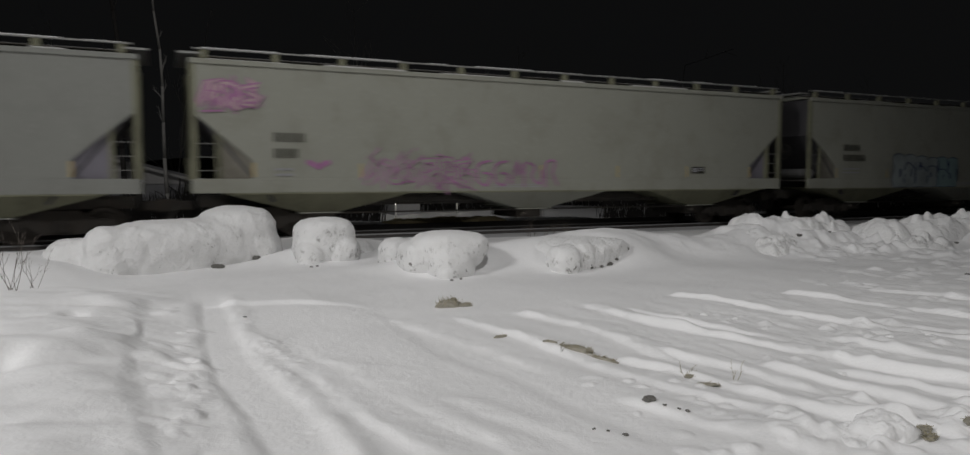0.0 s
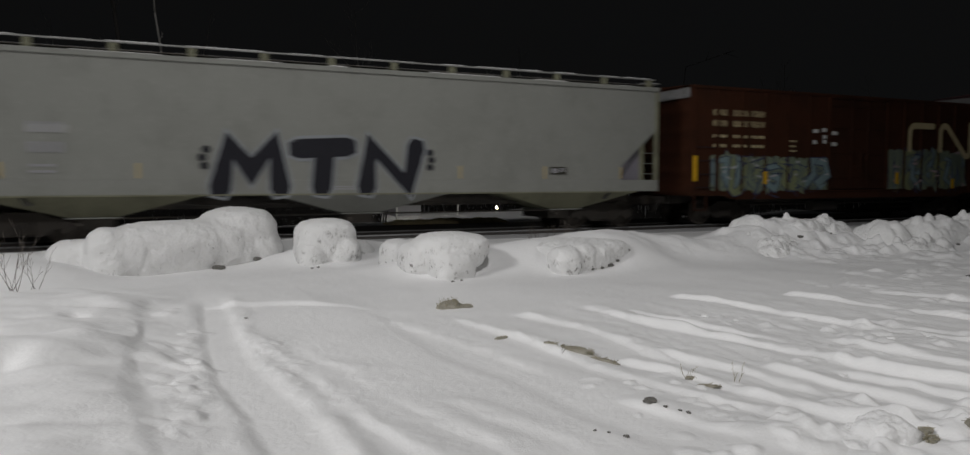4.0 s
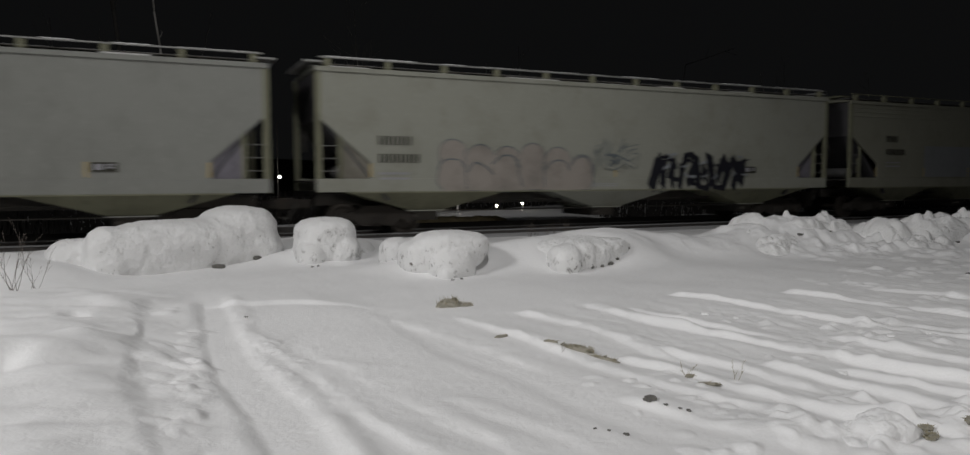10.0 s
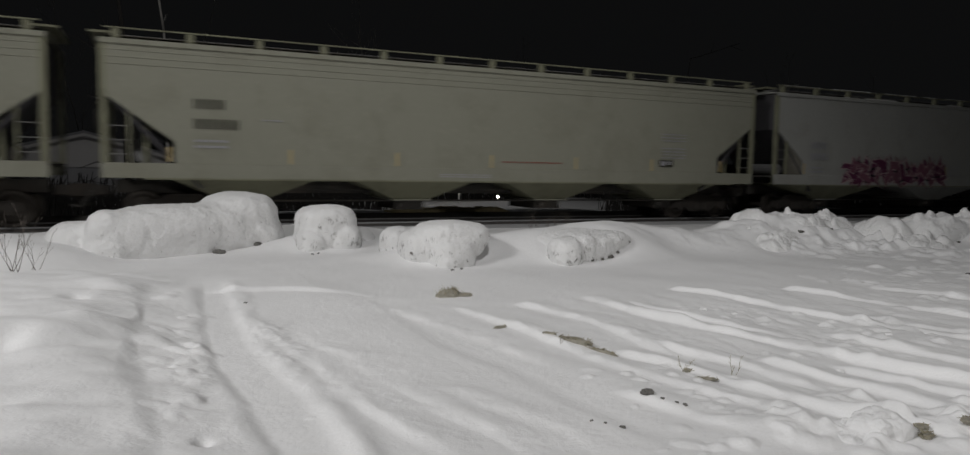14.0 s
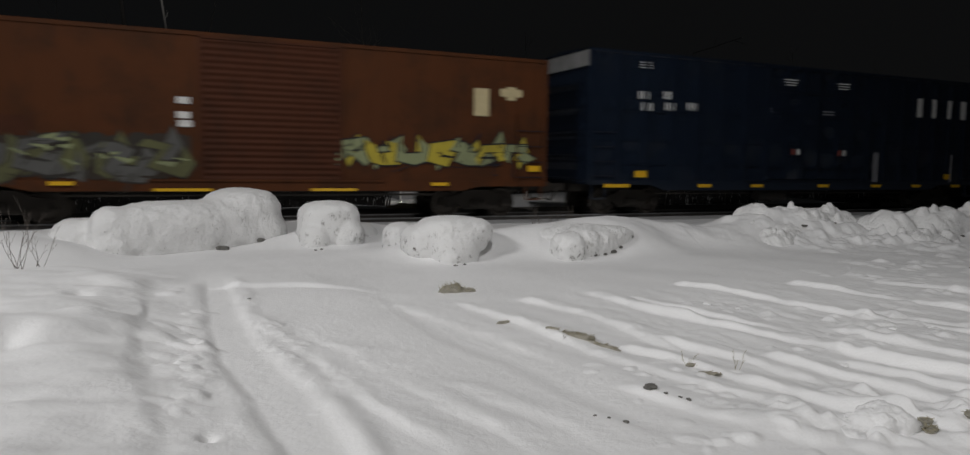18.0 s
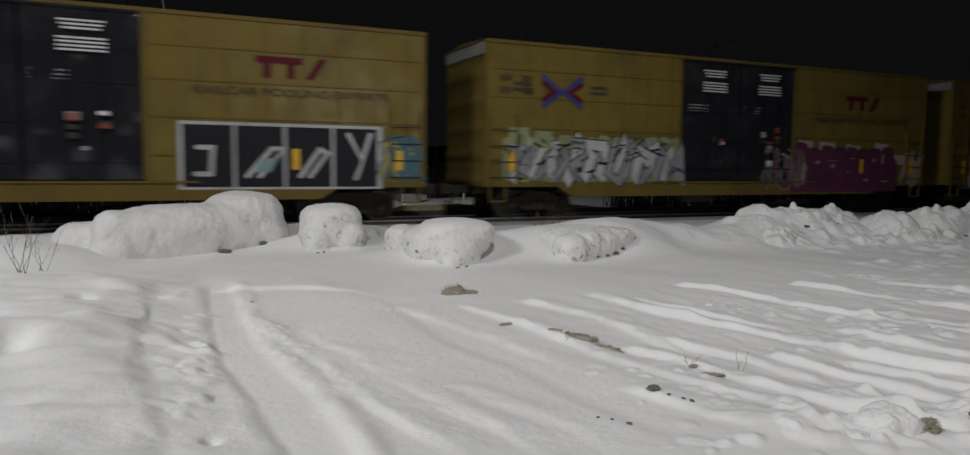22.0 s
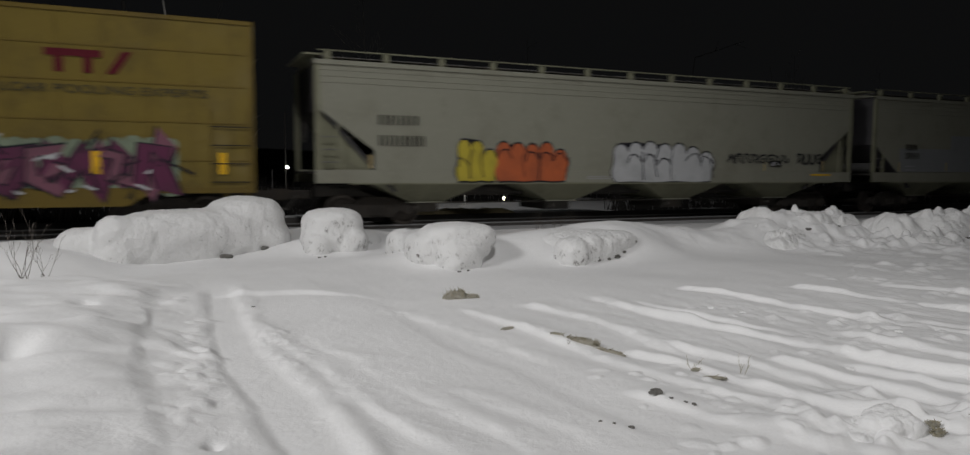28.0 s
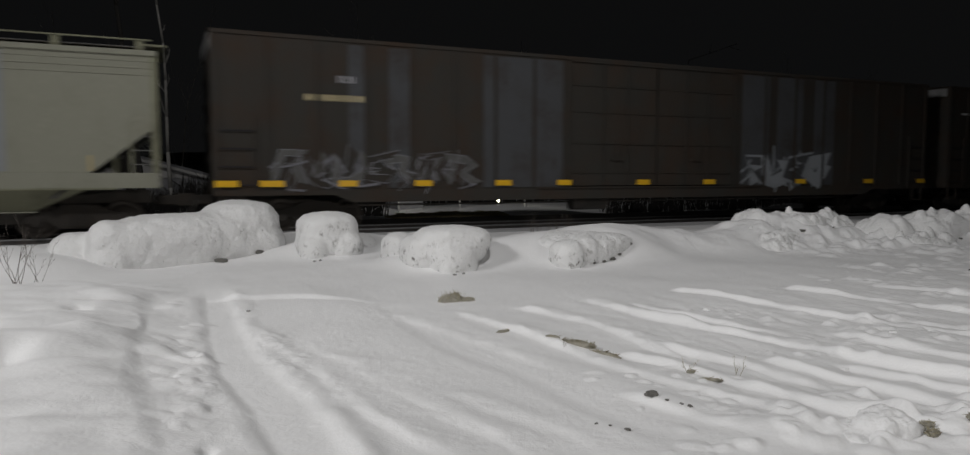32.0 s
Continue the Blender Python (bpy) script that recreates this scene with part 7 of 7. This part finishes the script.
for k in range(4):
    a = 12.72 + 1.22 * k
    flat("fill", [(a, a + 1.14, 0.98, 2.5)], BLACK_INK, frame_, "", FACE - 0.008)
for pts in (((13.0, 1.3), (13.35, 1.3), (13.4, 1.95), (13.05, 1.95)), ((14.2, 1.25), (14.8, 1.95), (15.1, 1.95), (14.5, 1.25)), ((15.5, 1.25), (16.0, 1.95), (16.2, 1.85), (15.75, 1.25)), ((16.75, 2.35), (17.1, 1.7), (17.35, 2.4), (16.95, 1.2))):
    sh = Shape()
    ribbon(sh, pts, 0.12, FACE - 0.012)
    part("stroke", sh.mesh("stroke", SPRAY_WHITE), frame_)
flat("stroke", [(14.35, 14.75, 1.35, 1.7)], SPRAY_CYAN, frame_, "", FACE - 0.013, 0.2)
graffiti(c, 17.7, 18.7, 1.1, 2.3, (SPRAY_TEAL, SPRAY_GOLD), SPRAY_TEAL, 2, 101, "teal and gold sprayed drips", 0.4)

c = yellow_car(256.32, "yellow boxcar with white-and-grey and purple graffiti", 3)
crossed_emblem(c, 1.87, 3.15, 3.26, 4.28)
for a in (0.9, 3.5):
    for k in range(2):
        lettering(c, a, a + 0.6, 3.9 - 0.16 * k, 4.0 - 0.16 * k, DARK_INK, 5, k)
graffiti(c, 0.7, 6.85, 0.98, 2.5, (SPRAY_WHITE, SPRAY_SILVER), BLACK_INK, 7, 103, "white and grey slanted sprayed figures", 0.42, SPRAY_OLIVE, 0.05, BLACK_INK)
flat("sprayed_patch", [(0.75, 1.4, 2.2, 2.7), (1.6, 2.15, 2.1, 2.6), (2.4, 2.9, 2.1, 2.5)], SPRAY_OLIVE, c, "", FACE - 0.016)
graffiti(c, 10.6, 12.4, 0.9, 2.3, (SPRAY_PLUM, FADED_GREY), SPRAY_PEACH, 3, 107, "dusty plum sprayed cloud", 0.3, None, 0.03)
rnd = random.Random(109)
for px, pw, pz in ((12.15, 0.7, 2.52), (13.2, 0.8, 2.5), (14.55, 0.75, 2.42), (16.1, 0.7, 2.5), (17.1, 0.9, 2.1)):      # white haze behind the upper rim
    sh = Shape()
    scallop(sh, px, px + pw, pz - 0.35, pz + 0.10, 3, FACE - 0.003, rnd, 0.16)
    part("overspray", sh.mesh("overspray", SPRAY_ROSE), c)
TOPS = (2.48, 2.30, 2.40, 2.32, 2.36, 2.30, 2.34, 2.38)
for grow, y, m, name in ((0.035, FACE - 0.006, BLACK_INK, "graffiti"), (0.0, FACE - 0.010, SPRAY_PURPLE, "fill")):
    ring = [(11.95 - grow, y, 0.74)]
    for k, z in enumerate(TOPS):
        x0_, x1_ = 12.0 + 0.64 * k, 12.0 + 0.64 * (k + 1)
        ring += [(x0_ + 0.05, y, z - 0.06 + grow), (x0_ + 0.14, y, z + grow), (x1_ - 0.12, y, z - 0.03 + grow), (x1_, y, z - 0.12 + grow)]
    ring += [(17.16 + grow, y, 2.0), (17.3 + grow, y, 1.9), (17.34 + grow, y, 0.74)]
    sh = Shape().add(ring, [tuple(range(len(ring)))])
    if m is BLACK_INK:
        purple = part(name, sh.mesh(name, m), c, "solid purple sprayed block piece with dark rim")
    else:
        part(name, sh.mesh(name, m), purple)
for k in range(9):      # paler fields, dark joints and white flecks in the piece
    ax, az = rnd.uniform(12.1, 16.8), rnd.uniform(1.0, 1.8)
    sh = Shape()
    shard(sh, [(ax, az), (ax + rnd.uniform(-0.1, 0.2), az + rnd.uniform(0.2, 0.45))], rnd.uniform(0.1, 0.2), rnd.uniform(0.1, 0.25), FACE - 0.012 - 0.0003 * k)
    part("fill", sh.mesh("fill", SPRAY_PLUM), purple)
for k in range(14):
    ax, az = rnd.uniform(12.2, 17.0), rnd.uniform(1.0, 1.9)
    sh = Shape()
    shard(sh, [(ax, az), (ax + rnd.uniform(-0.15, 0.15), az + rnd.uniform(0.1, 0.4))], 0.02, rnd.uniform(0.03, 0.07), FACE - 0.018 - 0.0003 * k)
    part("inner_line", sh.mesh("inner_line", BLACK_INK), purple)
for ax, az, aw, ah in ((12.35, 1.0, 0.16, 0.8), (13.0, 1.75, 0.2, 0.12), (13.75, 1.6, 0.24, 0.15), (13.6, 1.85, 0.5, 0.03), (14.75, 1.95, 0.3, 0.03), (15.95, 1.85, 0.16, 0.12), (16.45, 1.8, 0.13, 0.35), (15.5, 1.12, 0.26, 0.1), (14.6, 1.45, 0.14, 0.05), (16.5, 1.1, 0.35, 0.05)):
    flat("highlight", [(ax, ax + aw, az, az + ah)], SPRAY_PEACH, purple, "", FACE - 0.024, 0.05)
graffiti(c, 17.7, 18.7, 1.0, 2.4, (SPRAY_PEACH, SPRAY_GOLD), SPRAY_ROSE, 2, 113, "pale pink sprayed cloud", 0.35, None, 0.03)

c = yellow_car(276.81, "yellow boxcar with white graffiti rimmed in red", 4)
crossed_emblem(c, 3.66, 4.89, 3.28, 4.27)
for a in (2.7, 5.3):
    for k in range(2):
        lettering(c, a, a + 0.5, 3.9 - 0.16 * k, 4.0 - 0.16 * k, DARK_INK, 5, k)
bubble(c, 1.25, 6.35, 0.85, 2.25, (SPRAY_WHITE,), SPRAY_RED, 6, 127, "fat white sprayed figures rimmed in red", 0.07, True, 0.1, 0.2)
flat("sprayed_patch", [(0.8, 1.3, 0.8, 1.1), (6.3, 6.8, 0.8, 1.2)], SPRAY_TEAL, c)

c = yellow_car(297.50, "yellow boxcar with pink graffiti on a pale green cloud", 5)
crossed_emblem(c, 1.96, 3.09, 3.26, 4.25)
for a in (0.9, 3.5):
    for k in range(2):
        lettering(c, a, a + 0.5, 3.9 - 0.16 * k, 4.0 - 0.16 * k, DARK_INK, 5, k)
graffiti(c, 2.6, 6.5, 0.9, 2.3, (SPRAY_RED, SPRAY_MAROON), BLACK_INK, 6, 131, "red and pink sprayed figures", 0.45, SPRAY_OLIVE, 0.05)
graffiti(c, 11.8, 17.0, 0.85, 2.3, (SPRAY_MAROON, SPRAY_PURPLE), BLACK_INK, 7, 137, "dusty pink sprayed figures with black shadows", 0.5, SPRAY_GREEN, 0.06, SPRAY_WHITE)
graffiti(c, 8.0, 11.5, 0.9, 2.2, (SPRAY_PURPLE,), SPRAY_TEAL, 4, 139, "purple and teal sprayed strokes", 0.3)

c = hopper(317.91, 19.63, "tan-grey hopper car with yellow, orange and white throw-ups", HOPPER_TAN, 4.66, 4, True, seed=41, snow=False, plate=HOPPER_TRIM)
lettering(c, 1.68, 2.85, 2.76, 3.02, DARK_INK, 4, 1)
lettering(c, 1.68, 3.05, 2.20, 2.48, DARK_INK, 5, 2)
bubble(c, 3.95, 5.15, 1.25, 2.42, (SPRAY_YELLOW,), BLACK_INK, 3, 149, "yellow bubble throw-up rimmed in black")
bubble(c, 5.15, 7.5, 1.25, 2.48, (SPRAY_ORANGE,), BLACK_INK, 5, 151, "orange bubble throw-up")
bubble(c, 9.15, 13.1, 1.22, 2.48, (SPRAY_WHITE,), BLACK_INK, 7, 157, "white bubble throw-up with thin dark lines")
graffiti(c, 13.7, 16.5, 1.85, 2.15, (BLACK_INK,), BLACK_INK, 8, 163, "thin black scrawl", 0.14, edge=0.004)
graffiti(c, 16.9, 18.1, 1.85, 2.2, (BLACK_INK,), BLACK_INK, 4, 167, "thin black scrawl", 0.16, edge=0.004)
flat("hazard_band", [(17.6, 18.6, 1.42, 1.48)], REFLECT, c)

c = hopper(338.73, 19.49, "tan-grey hopper car with blue-grey overpainted patches", HOPPER_TAN, 4.68, 4, True, seed=43, snow=False, apex=2.6, cut=1.3)
for a, b, z in ((1.45, 4.44, 2.48), (4.44, 8.8, 3.02), (8.8, 10.96, 2.4)):
    flat("overpaint", [(a, b, 1.58, z)], PATCH_BLUE, c, "blue-grey overpaint", FACE + 0.006)
flat("overpaint", [(10.96, 16.4, 1.58, 4.25)], PATCH_BLUE, c, "tall rectangle of blue-grey overpaint", FACE + 0.006)
marks(c, 2.4, 2.08, 1.77, 0.7, 0.8, DARK_INK, 4, 4)
for k in range(4):
    lettering(c, 9.0 + 0.1 * k, 10.6 - 0.1 * k, 2.42 - 0.1 * k, 2.45 - 0.1 * k, GREY_INK, 9, k)

# long weathered car of panels in several fades
c = boxcar(359.40, 26.56, "long weathered boxcar streaked with rust, with lilac graffiti", WEATHERED, 5.08, ((10.2, 16.6),), WEATHERED, (1.35, 4.0), 0.008, 1.35, WEATHERED, deep=(3.0, 0.78), sill0=0.98, roof=WEATHERED, centre=2.6)
for a, w in ((3.4, 0.5), (4.5, 0.6), (7.3, 2.6), (17.0, 1.2), (18.6, 1.2), (20.4, 1.0)):
    part("replaced_panel", Shape().box(a, a + w, -HALF - 0.018, -HALF, 1.15, 4.9).mesh("replaced_panel", WEATHERED_BLUE), c, "faded blue-grey panel")
lettering(c, 2.25, 3.95, 3.42, 3.58, CREAM_INK, 9, 2)
lettering(c, 3.1, 3.6, 3.9, 4.08, GREY_INK, 3, 3)
graffiti(c, 1.5, 6.95, 1.18, 2.2, (WEATHERED, FADED_GREY), FADED_LILAC, 7, 173, "lilac-grey slanted sprayed figures with white rims", 0.3, None, 0.025)
for a, w in ((0.04, 0.55), (1.1, 0.6), (3.1, 0.5), (5.2, 0.5), (7.66, 0.5), (9.7, 0.5), (12.6, 0.5), (15.3, 0.5), (19.5, 0.5), (23.0, 0.5), (26.0, 0.5)):
    flat("reflector", [(a, a + w, 1.2, 1.36)], REFLECT, c, "", FACE - 0.05)
graffiti(c, 17.2, 21.0, 1.1, 2.3, (SPRAY_SILVER, WEATHERED_BLUE), SPRAY_SILVER, 4, 179, "faded grey sprayed patches", 0.4, WEATHERED_BLUE)

c = boxcar(387.3, 18.9, "dark boxcar at the tail with pale stencils", WEATHERED, 5.1, ((7.0, 11.9),), WEATHERED, (1.2, 4.0), 0.006, 1.2, WEATHERED, deep=(2.2, 0.8))
flat("stencil_line", [(0.8, 3.2, 3.95, 4.02)], WHITE_INK, c)


# ---- motion ----
def run(t):
    """How far the train has gone, in metres: it slows a little on the way."""
    return 11.2912 * t - 0.0134537 * (t - 16) ** 2 + 0.0000872 * (t - 16) ** 3


def motions():
    half_seconds = [0.5 * i for i in range(65)]
    for car, left in CARS:
        walk(car, [(t, pose(left - run(t), TRACK_Y, RAIL_Z)) for t in half_seconds])
    ticks = [i / 30 for i in range(961)]
    turns = [-math.degrees(run(t) / WHEEL_R) for t in ticks]
    for wheelset, dx in WHEELS:
        walk(wheelset, [(t, pose(dx, 0, WHEEL_R, 0, a, 0)) for t, a in zip(ticks, turns)])


motions()
